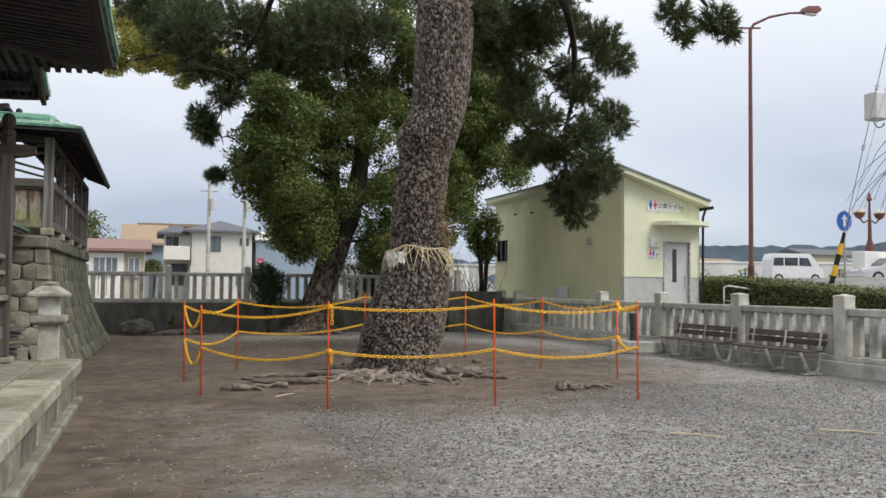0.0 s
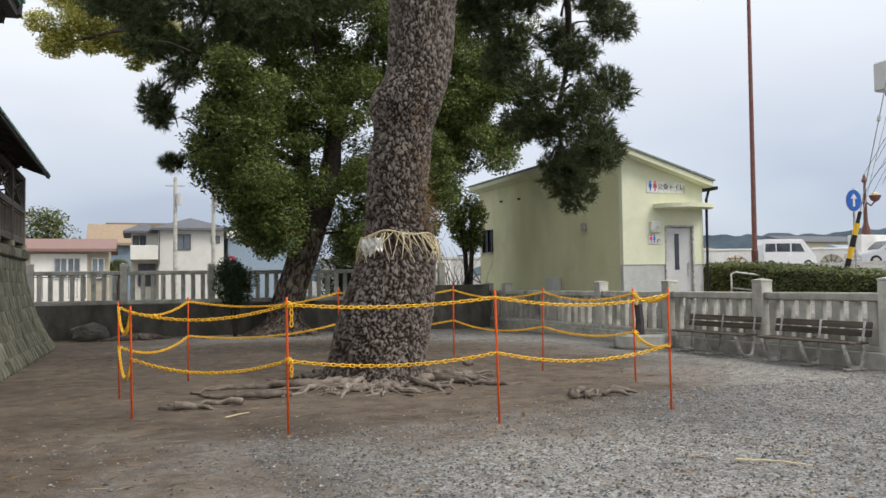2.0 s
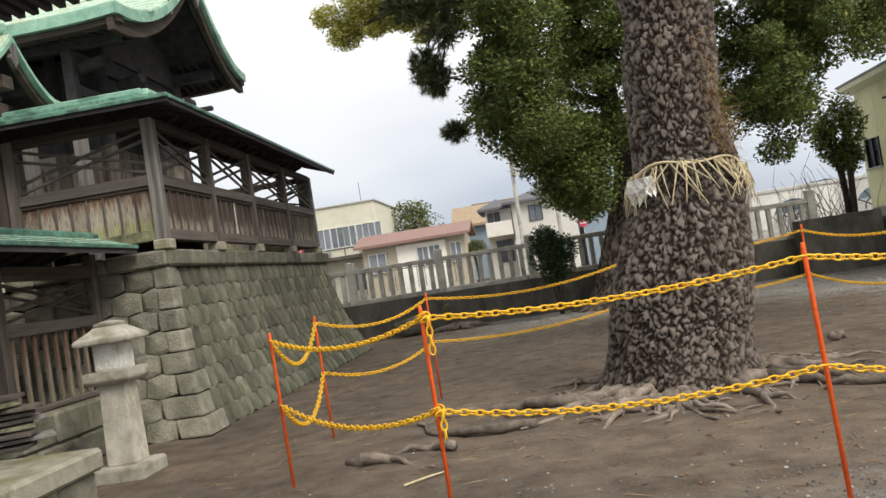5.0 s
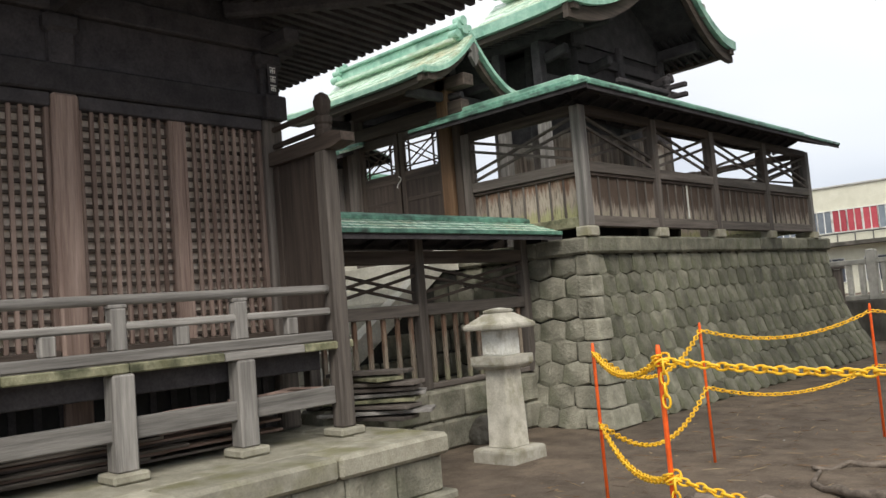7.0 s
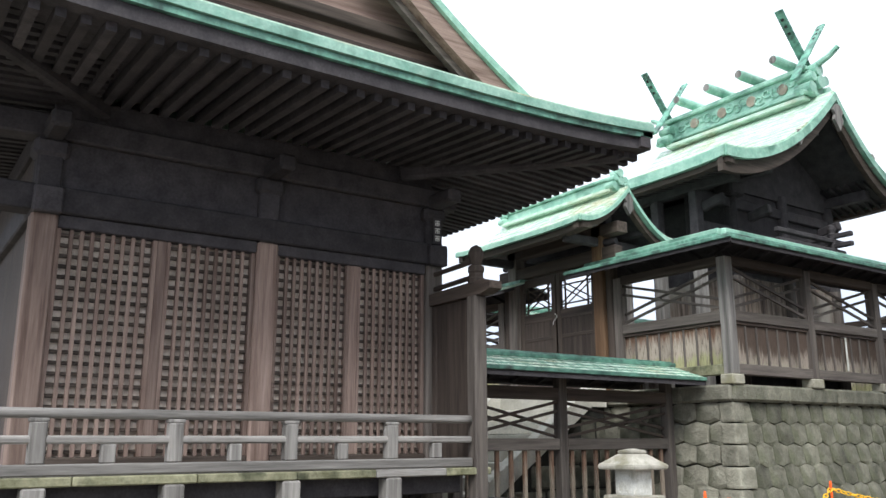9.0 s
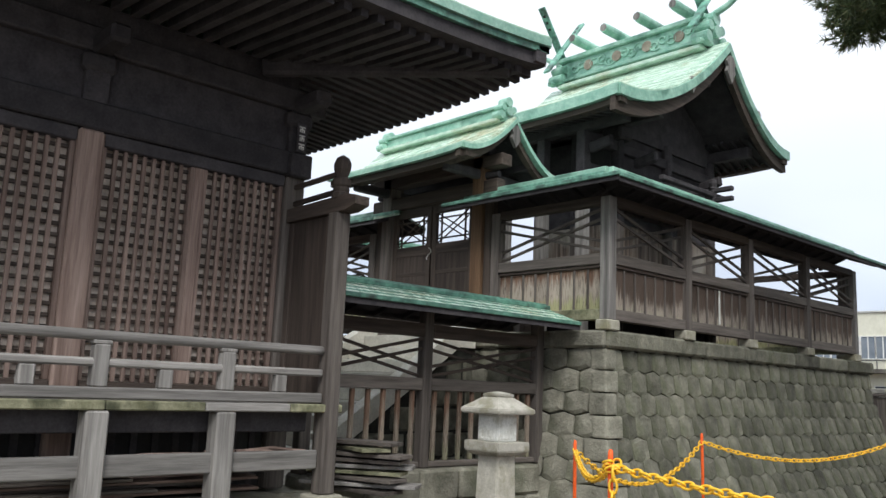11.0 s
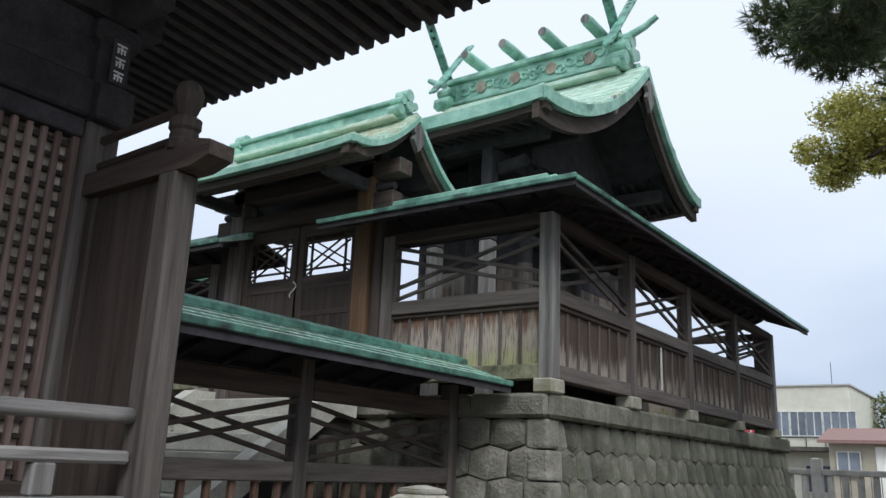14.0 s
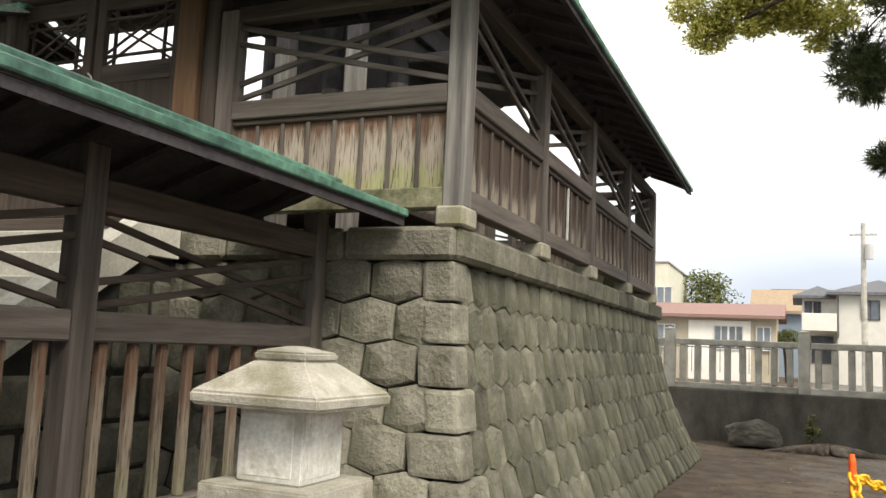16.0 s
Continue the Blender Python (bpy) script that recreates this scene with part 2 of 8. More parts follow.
STRAW = surf("straw", (0.46, 0.38, 0.22), (0.68, 0.59, 0.40), 12, 0.8, 0.3)
PAPER = surf("white_paper", (0.72, 0.71, 0.66), (0.82, 0.81, 0.77), 6, 0.8, 0.1)
ROOT = surf("bare_root", (0.10, 0.080, 0.064), (0.30, 0.25, 0.205), 7, 0.85, 0.7, 50)
LATTICE_BACK = surf("lattice_backing", (0.34, 0.28, 0.23), (0.60, 0.53, 0.46), 5, 0.7, 0.1)
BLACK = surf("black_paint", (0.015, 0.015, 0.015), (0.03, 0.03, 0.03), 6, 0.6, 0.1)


# ---- building helpers ----
def thing(name, at=(0, 0, 0), label="", category="", group="", kind=""):
    ob = new(name)
    ob.location, ob.empty_display_size = at, 0.2
    AT[ob.name] = Vector(at)
    return tagged(ob, label, category, group, kind)


def part(name, bm, material, parent=None, label="", smooth=False):
    """Links a bmesh in world coordinates as one mesh object, under its thing if there is one."""
    me = bpy.data.meshes.new(name)
    if smooth:
        for f in bm.faces:
            f.smooth = True
    bm.to_mesh(me)
    bm.free()
    me.materials.append(material)
    ob = new(name, me)
    base = AT[parent.name] if parent else Vector((0, 0, 0))
    AT[ob.name] = base
    if parent:
        me.transform(Matrix.Translation(-base))
        ob.parent = parent
    return tagged(ob, label)


def setting(name, bm, material, label="", smooth=False):
    return tagged(part(name, bm, material, None, label, smooth), kind="structure")


SIGNS = [(i, j, k) for i in (-1, 1) for j in (-1, 1) for k in (-1, 1)]


def put_box(bm, m, size, c=0.008):
    """A box with chamfered edges, centred on the pose m."""
    h = [s / 2 for s in size]
    c = min(c, *(0.45 * v for v in h)) if c else 0
    if not c:
        v = {s: bm.verts.new(m @ Vector([a * b for a, b in zip(s, h)])) for s in SIGNS}
        for ax in range(3):
            for sg in (-1, 1):
                o = [a for a in range(3) if a != ax]
                ring = []
                for p, q in ((-1, -1), (1, -1), (1, 1), (-1, 1)):
                    k = [0, 0, 0]
                    k[ax], k[o[0]], k[o[1]] = sg, p, q
                    ring.append(v[tuple(k)])
                bm.faces.new(ring if (sg > 0) == (ax != 1) else ring[::-1])
        return
    v = {}
    for s in SIGNS:
        for ax in range(3):
            v[s, ax] = bm.verts.new(m @ Vector([s[a] * (h[a] - (0 if a == ax else c)) for a in range(3)]))
    made = []
    for ax in range(3):
        o = [a for a in range(3) if a != ax]
        for sg in (-1, 1):
            ring = []
            for p, q in ((-1, -1), (1, -1), (1, 1), (-1, 1)):
                k = [0, 0, 0]
                k[ax], k[o[0]], k[o[1]] = sg, p, q
                ring.append(v[tuple(k), ax])
            made.append(bm.faces.new(ring))
        for p in (-1, 1):
            for q in (-1, 1):
                k1, k2 = [0, 0, 0], [0, 0, 0]
                k1[ax], k2[ax] = -1, 1
                k1[o[0]] = k2[o[0]] = p
                k1[o[1]] = k2[o[1]] = q
                k1, k2 = tuple(k1), tuple(k2)
                made.append(bm.faces.new((v[k1, o[0]], v[k2, o[0]], v[k2, o[1]], v[k1, o[1]])))
    for s in SIGNS:
        made.append(bm.faces.new([v[s, a] for a in range(3)]))
    bmesh.ops.recalc_face_normals(bm, faces=made)


def box(x0, x1, y0, y1, z0, z1, c=0.008, bm=None):
    bm = bm or bmesh.new()
    put_box(bm, Matrix.Translation(((x0 + x1) / 2, (y0 + y1) / 2, (z0 + z1) / 2)), (abs(x1 - x0), abs(y1 - y0), abs(z1 - z0)), c)
    return bm


def beam(p, q, w, h, c=0.008, bm=None, up=UP):
    """A bar from p to q, w wide and h high."""
    bm = bm or bmesh.new()
    p, q = Vector(p), Vector(q)
    d = (q - p).normalized()
    side = d.cross(up)
    side = side.normalized() if side.length > 1e-4 else Vector((1, 0, 0))
    top = side.cross(d)
    m = Matrix((side, d, top)).transposed().to_4x4()
    m.translation = (p + q) / 2
    put_box(bm, m, (w, (q - p).length, h), c)
    return bm


def tube(points, radii, seg=10, bm=None, cap=True, rough=0.0):
    """A round bar along points with a radius at each."""
    bm = bm or bmesh.new()
    pts = [Vector(p) for p in points]
    if isinstance(radii, (int, float)):
        radii = [radii] * len(pts)
    rings, side = [], None
    for i, p in enumerate(pts):
        d = (pts[min(i + 1, len(pts) - 1)] - pts[max(i - 1, 0)]).normalized()
        if side is None:
            side = d.cross(UP) if abs(d.z) < 0.9 else d.cross(Vector((1, 0, 0)))
        side = (side - d * side.dot(d)).normalized()
        other = d.cross(side)
        ring = []
        for k in range(seg):
            a = 2 * math.pi * k / seg
            w = side * math.cos(a) + other * math.sin(a)
            r = radii[i]
            if rough:
                r *= 1 + rough * noise.noise((p + w * r) * 3.1)
            ring.append(bm.verts.new(p + w * r))
        rings.append(ring)
    for a, b in zip(rings, rings[1:]):
        for k in range(seg):
            bm.faces.new((a[k], a[(k + 1) % seg], b[(k + 1) % seg], b[k]))
    if cap:
        bm.faces.new(rings[0][::-1])
        bm.faces.new(rings[-1])
    return bm


def lathe(profile, at, seg=20, bm=None):
    """A turned body: (radius, height) pairs about an upright axis."""
    bm = bm or bmesh.new()
    at = Vector(at)
    rings = [[bm.verts.new(at + Vector((r * math.cos(2 * math.pi * k / seg), r * math.sin(2 * math.pi * k / seg), z))) for k in range(seg)] for r, z in profile]
    for a, b in zip(rings, rings[1:]):
        for k in range(seg):
            bm.faces.new((a[k], a[(k + 1) % seg], b[(k + 1) % seg], b[k]))
    bm.faces.new(rings[0][::-1])
    bm.faces.new(rings[-1])
    return bm


def prism(outline, axis, a, b, bm=None):
    """A slab: an outline of (u, v) pairs, drawn out along an axis from a to b."""
    bm = bm or bmesh.new()

    def at(u, v, w):
        return Vector({"x": (w, u, v), "y": (u, w, v), "z": (u, v, w)}[axis])
    lo, hi = ([bm.verts.new(at(u, v, w)) for u, v in outline] for w in (a, b))
    n = len(outline)
    faces = [bm.faces.new((lo[i], lo[(i + 1) % n], hi[(i + 1) % n], hi[i])) for i in range(n)]
    faces += [bm.faces.new(lo[::-1]), bm.faces.new(hi)]
    bmesh.ops.recalc_face_normals(bm, faces=faces)
    return bm


def loft(rows, thick, bm=None):
    """A shell of some thickness over a grid of points, given row by row."""
    bm = bm or bmesh.new()
    top = [[bm.verts.new(p) for p in r] for r in rows]
    low = [[bm.verts.new(Vector(p) - Vector((0, 0, thick))) for p in r] for r in rows]
    faces = []
    for i in range(len(rows) - 1):
        for j in range(len(rows[0]) - 1):
            faces.append(bm.faces.new((top[i][j], top[i + 1][j], top[i + 1][j + 1], top[i][j + 1])))
            faces.append(bm.faces.new((low[i][j], low[i][j + 1], low[i + 1][j + 1], low[i + 1][j])))
    n, k = len(rows) - 1, len(rows[0]) - 1
    for i in range(n):
        for j in (0, k):
            faces.append(bm.faces.new((top[i][j], top[i + 1][j], low[i + 1][j], low[i][j])))
    for j in range(k):
        for i in (0, n):
            faces.append(bm.faces.new((top[i][j], top[i][j + 1], low[i][j + 1], low[i][j])))
    bmesh.ops.recalc_face_normals(bm, faces=faces)
    return bm


# ---- ground ----
def ease(v, a, b):
    s = min(1.0, max(0.0, (v - a) / (b - a)))
    return s * s * (3 - 2 * s)


def ground_height(x, y):
    h = 0.75 * ease(x, 12.0, 12.3) + 0.45 * ease(x, 15.2, 18.0) + 0.9 * ease(x, 18.5, 27.0)
    h = max(h, 0.5 * ease(y, 28.0, 28.3))
    if -1.5 < x < 11.5 and -2 < y < 27.5:
        h += 0.018 * noise.noise((x * 0.6, y * 0.6, 0)) + 0.008 * noise.noise((x * 2.3, y * 2.3, 4)) - 0.006
    return h


def ground_material():
    m, n, l, b = shader("gravel_and_soil")
    co = n.new("ShaderNodeTexCoord")

    def noisy(scale, detail=5.0, rough=0.6):
        k = n.new("ShaderNodeTexNoise")
        k.inputs["Scale"].default_value, k.inputs["Detail"].default_value, k.inputs["Roughness"].default_value = scale, detail, rough
        l.new(co.outputs["Object"], k.inputs["Vector"])
        return k.outputs["Fac"]

    def ramp(src, a, ca, z, cz):
        k = n.new("ShaderNodeValToRGB")
        k.color_ramp.elements[0].position, k.color_ramp.elements[0].color = a, (*ca, 1)
        k.color_ramp.elements[1].position, k.color_ramp.elements[1].color = z, (*cz, 1)
        l.new(src, k.inputs[0])
        return k.outputs[0]

    def math_node(op, *args):
        k = n.new("ShaderNodeMath")
        k.operation = op
        for i, v in enumerate(args):
            if isinstance(v, (int, float)):
                k.inputs[i].default_value = v
            else:
                l.new(v, k.inputs[i])
        return k.outputs[0]

    def mix(f, a, c):
        k = n.new("ShaderNodeMix")
        k.data_type = "RGBA"
        for s, v in (("Factor", f), ("A", a), ("B", c)):
            if isinstance(v, tuple):
                k.inputs[s].default_value = (*v, 1)
            else:
                l.new(v, k.inputs[s])
        return k.outputs["Result"]

    vor = n.new("ShaderNodeTexVoronoi")
    vor.inputs["Scale"].default_value = 58
    l.new(co.outputs["Object"], vor.inputs["Vector"])
    pebble = ramp(vor.outputs["Color"], 0.1, (0.125, 0.127, 0.124), 0.9, (0.50, 0.498, 0.485))
    soil = ramp(noisy(3.0, 8), 0.3, (0.080, 0.063, 0.049), 0.7, (0.195, 0.155, 0.122))
    soil = mix(ramp(noisy(70, 3), 0.55, (0, 0, 0), 0.75, (1, 1, 1)), soil, (0.25, 0.215, 0.175))
    damp = ramp(noisy(0.35, 3), 0.35, (0.7, 0.7, 0.7), 0.65, (1.1, 1.08, 1.04))
    # gravel lies in front, trodden soil round the trees and along the shrine
    sep = n.new("ShaderNodeSeparateXYZ")
    l.new(co.outputs["Object"], sep.inputs[0])
    dx = math_node("SUBTRACT", sep.outputs[0], 3.2)
    dy = math_node("SUBTRACT", sep.outputs[1], 17.0)
    r = math_node("SQRT", math_node("ADD", math_node("POWER", math_node("MULTIPLY", dx, 1.15), 2.0), math_node("POWER", dy, 2.0)))
    west = math_node("SUBTRACT", 0.9, sep.outputs[0])
    edge = math_node("MINIMUM", math_node("SUBTRACT", r, 7.0), math_node("MULTIPLY", west, -0.9))
    f = math_node("ADD", math_node("MULTIPLY", edge, 0.55), math_node("MULTIPLY", math_node("SUBTRACT", noisy(0.9, 6), 0.5), 2.8))
    k = n.new("ShaderNodeMapRange")
    k.inputs["From Min"].default_value, k.inputs["From Max"].default_value = -0.3, 1.1
    l.new(f, k.inputs["Value"])
    k2 = math_node("MULTIPLY", k.outputs[0], ramp(noisy(9, 4), 0.32, (0.25, 0.25, 0.25), 0.6, (1, 1, 1)))
    col = mix(k2, soil, pebble)
    mul = n.new("ShaderNodeMix")
    mul.data_type, mul.blend_type = "RGBA", "MULTIPLY"
    mul.inputs["Factor"].default_value = 1.0
    l.new(col, mul.inputs["A"])
    l.new(damp, mul.inputs["B"])
    l.new(mul.outputs["Result"], b.inputs["Base Color"])
    b.inputs["Roughness"].default_value, b.inputs["Specular IOR Level"].default_value = 0.9, 0.2
    bp = n.new("ShaderNodeBump")
    bp.inputs["Strength"].default_value, bp.inputs["Distance"].default_value = 0.7, 0.012
    h = math_node("ADD", math_node("MULTIPLY", math_node("SUBTRACT", 1.0, vor.outputs["Distance"]), k2), noisy(24, 4))
    l.new(h, bp.inputs["Height"])
    l.new(bp.outputs[0], b.inputs["Normal"])
    return m


GROUND = ground_material()
xs = [-2500, -600, -120, -60, -30, -14, -8, -4] + [-2 + 0.28 * i for i in range(49)] + [11.9, 12.0, 12.08, 12.16, 12.3, 13, 15, 16, 17, 18, 20, 22, 24, 27, 40, 70, 150, 600, 2500]
ys = [-2500, -500, -100, -40, -20, -10, -6] + [-4 + 0.28 * i for i in range(113)] + [27.8, 28.0, 28.1, 28.2, 28.3, 30, 40, 80, 200, 700, 2500]
gbm = bmesh.new()
gv = [[gbm.verts.new((x, y, ground_height(x, y))) for x in xs] for y in ys]
for j in range(len(ys) - 1):
    for i in range(len(xs) - 1):
        gbm.faces.new((gv[j][i], gv[j][i + 1], gv[j + 1][i + 1], gv[j + 1][i]))
setting("ground", gbm, GROUND, "grey gravel and bare brown soil of the shrine yard", True)


# ---- stone platform of the inner shrine ----
TOP = 2.38
S_Y, N_Y, E_X = 15.71, 24.3, -1.78


def batter(z):
    """How far the wall's face stands out at a height."""
    u = 1 - min(1.0, max(0.0, z / 2.15))
    return 0.16 * u + 0.50 * u ** 2.2


def spread_at(y):
    """The flare of the east face grows from the south corner to the north."""
    return 0.66 + 0.34 * min(1.0, max(0.0, (y - S_Y) / 8.0))


platform = thing("stone_platform", (XC, 20, 0), "battered grey stone retaining wall of hexagonal blocks", "stone wall", kind="structure")
cbm = bmesh.new()
levels = [0, 0.3, 0.6, 1.0, 1.5, 2.16]
core = []
for z in levels:
    o = batter(z) - 0.06
    oc = batter(z) * 0.66 - 0.06
    core.append([cbm.verts.new(p) for p in ((E_X + oc, S_Y - oc, z), (E_X + o, N_Y + o, z), (2 * XC - E_X - o, N_Y + o, z), (2 * XC - E_X - o, S_Y - o, z))])
for a, b in zip(core, core[1:]):
    for k in range(4):
        cbm.faces.new((a[k], a[(k + 1) % 4], b[(k + 1) % 4], b[k]))
cbm.faces.new(core[-1])
part("core", cbm, MORTAR, platform)

# coping course: long slabs round the top
for side in range(3):
    rng = random.Random(20 + side)
    a, b = ((S_Y - 0.03, N_Y + 0.03), (E_X + 0.03, 2 * XC - E_X), (S_Y - 0.03, N_Y + 0.03))[side]
    k = a
    sgn = 1 if b > a else -1
    while (b - k) * sgn > 0.05:
        e = k + sgn * min(rng.uniform(0.75, 1.25), abs(b - k))
        o = rng.uniform(0.0, 0.02)
        z1 = TOP - rng.uniform(0, 0.012)
        if side == 0:
            bm = box(E_X - 0.4, E_X + 0.05 + o, k + 0.006, e - 0.006, 2.15, z1, 0.03)
        elif side == 1:
            bm = box(k - 0.006, e + 0.006, S_Y - 0.05 - o, S_Y + 0.4, 2.15, z1 - 0.002, 0.03)
        else:
            bm = box(2 * XC - E_X - 0.05, 2 * XC - E_X + 0.4, k + 0.006, e - 0.006, 2.15, z1, 0.03)
        # coping follows its face: shaded copy on the east, lighter one on the south
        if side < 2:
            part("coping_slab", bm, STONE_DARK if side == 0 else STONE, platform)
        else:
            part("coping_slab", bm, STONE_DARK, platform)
        k = e
part("platform_top", box(2 * XC - E_X + 0.4, E_X - 0.4, S_Y + 0.4, N_Y, 2.1, TOP - 0.03, 0), CONCRETE, platform)


def stone_mesh(w, h, tip, depth, seed, flat=False):
    """One hewn block with a pointed or a straight head and foot; its face looks along +x, joints run round it."""
    rng = random.Random(seed)
    bm = bmesh.new()
    if flat:
        out = [(-w / 2, -h / 2), (w / 2, -h / 2), (w / 2, h / 2), (-w / 2, h / 2)]
    else:
        out = [(-w / 2, -h / 2 + tip), (0, -h / 2 - tip), (w / 2, -h / 2 + tip), (w / 2, h / 2 - tip), (0, h / 2 + tip), (-w / 2, h / 2 - tip)]
    j = [(u + rng.uniform(-0.012, 0.012), v + rng.uniform(-0.01, 0.01)) for u, v in out]
    rings = []
    for s, x in ((0.98, -0.09), (0.972, depth * 0.30), (0.935, depth * 0.85), (0.66, depth * 1.1)):
        rings.append([bm.verts.new((x + (rng.uniform(-0.008, 0.008) if x > 0 else 0), u * s, v * s)) for u, v in j])
    n = len(j)
    for a, b in zip(rings, rings[1:]):
        for k in range(n):
            bm.faces.new((a[k], a[(k + 1) % n], b[(k + 1) % n], b[k]))
    mid = bm.verts.new((depth * 1.2, rng.uniform(-0.03, 0.03), rng.uniform(-0.03, 0.03)))
    for k in range(n):
        bm.faces.new((rings[-1][k], rings[-1][(k + 1) % n], mid))
    me = bpy.data.meshes.new("stone")
    bm.to_mesh(me)
    bm.free()
    return me


def lay(mesh, at, yaw, tilt, sx=1.0, sz=1.0):
    ob = new("stone", mesh)
    ob.parent = platform
    ob.location = Vector(at) - AT[platform.name]
    ob.rotation_euler = Euler((0, -tilt, yaw), "XYZ")
    ob.scale = (1, sx, sz)
    return ob


ROWS_Z = [0.0, 0.24, 0.51, 0.78, 1.05, 1.325, 1.60, 1.875, 2.15]
rng = random.Random(4)
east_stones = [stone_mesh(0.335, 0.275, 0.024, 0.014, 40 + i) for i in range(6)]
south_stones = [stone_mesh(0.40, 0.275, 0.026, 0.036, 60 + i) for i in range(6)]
# east blocks take the shaded copy of the stone, south blocks the lighter
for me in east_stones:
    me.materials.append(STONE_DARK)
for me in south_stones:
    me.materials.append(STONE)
for r in range(8):
    z = (ROWS_Z[r] + ROWS_Z[r + 1]) / 2
    o, tilt = batter(z), math.atan2(batter(ROWS_Z[r]) - batter(ROWS_Z[r + 1]), ROWS_Z[r + 1] - ROWS_Z[r])
    hs = (ROWS_Z[r + 1] - ROWS_Z[r]) / 0.275 / math.cos(tilt)
    y = S_Y + (0.06 if r % 2 else 0.2275)
    end = N_Y + o
    while y < end - 0.1:
        w = 0.335
        if y + w > end:
            w = end - y
        k = spread_at(y)
        lay(rng.choice(east_stones), (E_X + o * k - 0.03 + rng.uniform(-0.006, 0.006), y + w / 2, z), 0, math.atan(math.tan(tilt) * k), w / 0.335, hs)
        y += w
    x = E_X - (0.20 if r % 2 else 0.0)
    while x > -4.2:
        w = 0.40
        lay(rng.choice(south_stones), (x - w / 2, S_Y - o * 0.66 + 0.03, z + rng.uniform(-0.01, 0.01)), -math.pi / 2, math.atan(math.tan(tilt) * 0.66), w / 0.40, hs)
        x -= w
    # corner blocks, long and short by turns
    lo, hi = ROWS_Z[r] + 0.006, ROWS_Z[r + 1] - 0.006
    ob0, ob1 = batter(lo) * 0.66 + 0.02, batter(hi) * 0.66 + 0.02
    o *= 0.66
    le, ls = o + (0.06 if r % 2 else 0.2275) + 0.02, o + (0.20 if r % 2 else 0.0) + 0.02
    le, ls = max(le, 0.24), max(ls, 0.24)
    dp = min(le, ls) - 0.06
    bm = bmesh.new()
    v = []
    for zz, ob_ in ((lo, ob0), (hi, ob1)):
        X, Y = E_X + ob_, S_Y - ob_
        v.append([bm.verts.new(p) for p in ((X, Y, zz), (X, Y + le - 0.01, zz), (X - dp, Y + le - 0.01, zz), (X - dp, Y + dp, zz), (X - ls + 0.01, Y + dp, zz), (X - ls + 0.01, Y, zz))])
    faces = [bm.faces.new((v[0][k], v[0][(k + 1) % 6], v[1][(k + 1) % 6], v[1][k])) for k in range(6)] + [bm.faces.new(v[0][::-1]), bm.faces.new(v[1])]
    bmesh.ops.recalc_face_normals(bm, faces=faces)
    bmesh.ops.bevel(bm, geom=list(bm.edges), offset=0.03, segments=2, affect="EDGES", profile=0.6)
    part("corner_stone", bm, STONE, platform)

# ---- roofed board fence on the platform ----
Z_SILL, Z_BOARD, Z_RAIL, Z_OPEN, Z_PLATE = 2.50, 2.64, 3.21, 3.35, 3.98


def fence_run(name, axis, line, stops, outward, label, boards=True):
    """A run of fence along an axis at a line; stops: where the posts stand; outward: the sign of its outer side."""
    ends = (stops[0], stops[-1])
    base = (line, ends[0], TOP) if axis == "y" else (ends[0], line, TOP)
    t = thing(name, base, label, "fence")
    horiz = MID[axis]

    def bar(nm, a, b, z0, z1, half, mat, off=0.0, c=0.008):
        p = line + outward * off
        bm = box(p - half, p + half, min(a, b), max(a, b), z0, z1, c) if axis == "y" else box(min(a, b), max(a, b), p - half, p + half, z0, z1, c)
        return part(nm, bm, mat, t)

    for s in stops:
        if axis == "x" and s in ends and min(abs(s + 1.8), abs(s - 2 * XC - 1.8)) < 0.01:
            continue
        bar("post", s - 0.075, s + 0.075, Z_SILL + 0.005, 4.08, 0.075, GREY["z"] if axis == "y" and s in ends else MID["z"])
        bar("footing_stone", s - 0.13, s + 0.13, TOP - 0.012, Z_SILL + 0.002, 0.10, STONE_PALE, 0, 0.015)
    for a, b in zip(stops, stops[1:]):
        a, b = (a + 0.076, b - 0.076) if b > a else (a - 0.076, b + 0.076)
        bar("sill_beam", a, b, Z_SILL, Z_BOARD, 0.065, MOSSY if axis == "x" else horiz)
        bar("rail", a, b, Z_RAIL, Z_OPEN, 0.07, MID[axis])
        bar("wall_plate", a, b, Z_PLATE, 4.10, 0.06, WOOD[axis])
        bar("lower_rail", a, b, Z_RAIL - 0.045, Z_RAIL - 0.003, 0.045, WOOD[axis])
        n = max(1, round(abs(b - a) / 0.235))
        w = (b - a) / n
        for i in range(n):
            p, q = a + i * w, a + (i + 1) * w
            # runs along y take the board that has shade in its colour
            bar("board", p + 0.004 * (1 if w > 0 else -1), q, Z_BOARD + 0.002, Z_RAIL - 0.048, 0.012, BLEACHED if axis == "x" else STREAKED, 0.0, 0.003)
            if i:
                bar("batten", p - 0.013, p + 0.017, Z_BOARD + 0.002, Z_RAIL - 0.048, 0.010, MID["z"], 0.024, 0.003)
        # crossed pairs of slender bars in the opening
        for d, (z0, z1) in enumerate(((Z_OPEN + 0.04, Z_PLATE - 0.16), (Z_OPEN + 0.16, Z_PLATE - 0.03))):
            for flip in (0, 1):
                za, zb = (z1, z0) if flip else (z0, z1)
                off = 0.018 if flip else -0.018
                pa, pb = ((line + off, a, za), (line + off, b, zb)) if axis == "y" else ((a, line + off, za), (b, line + off, zb))
                part("cross_bar", beam(pa, pb, 0.03, 0.04, 0.004), MID[axis], t)
    return t


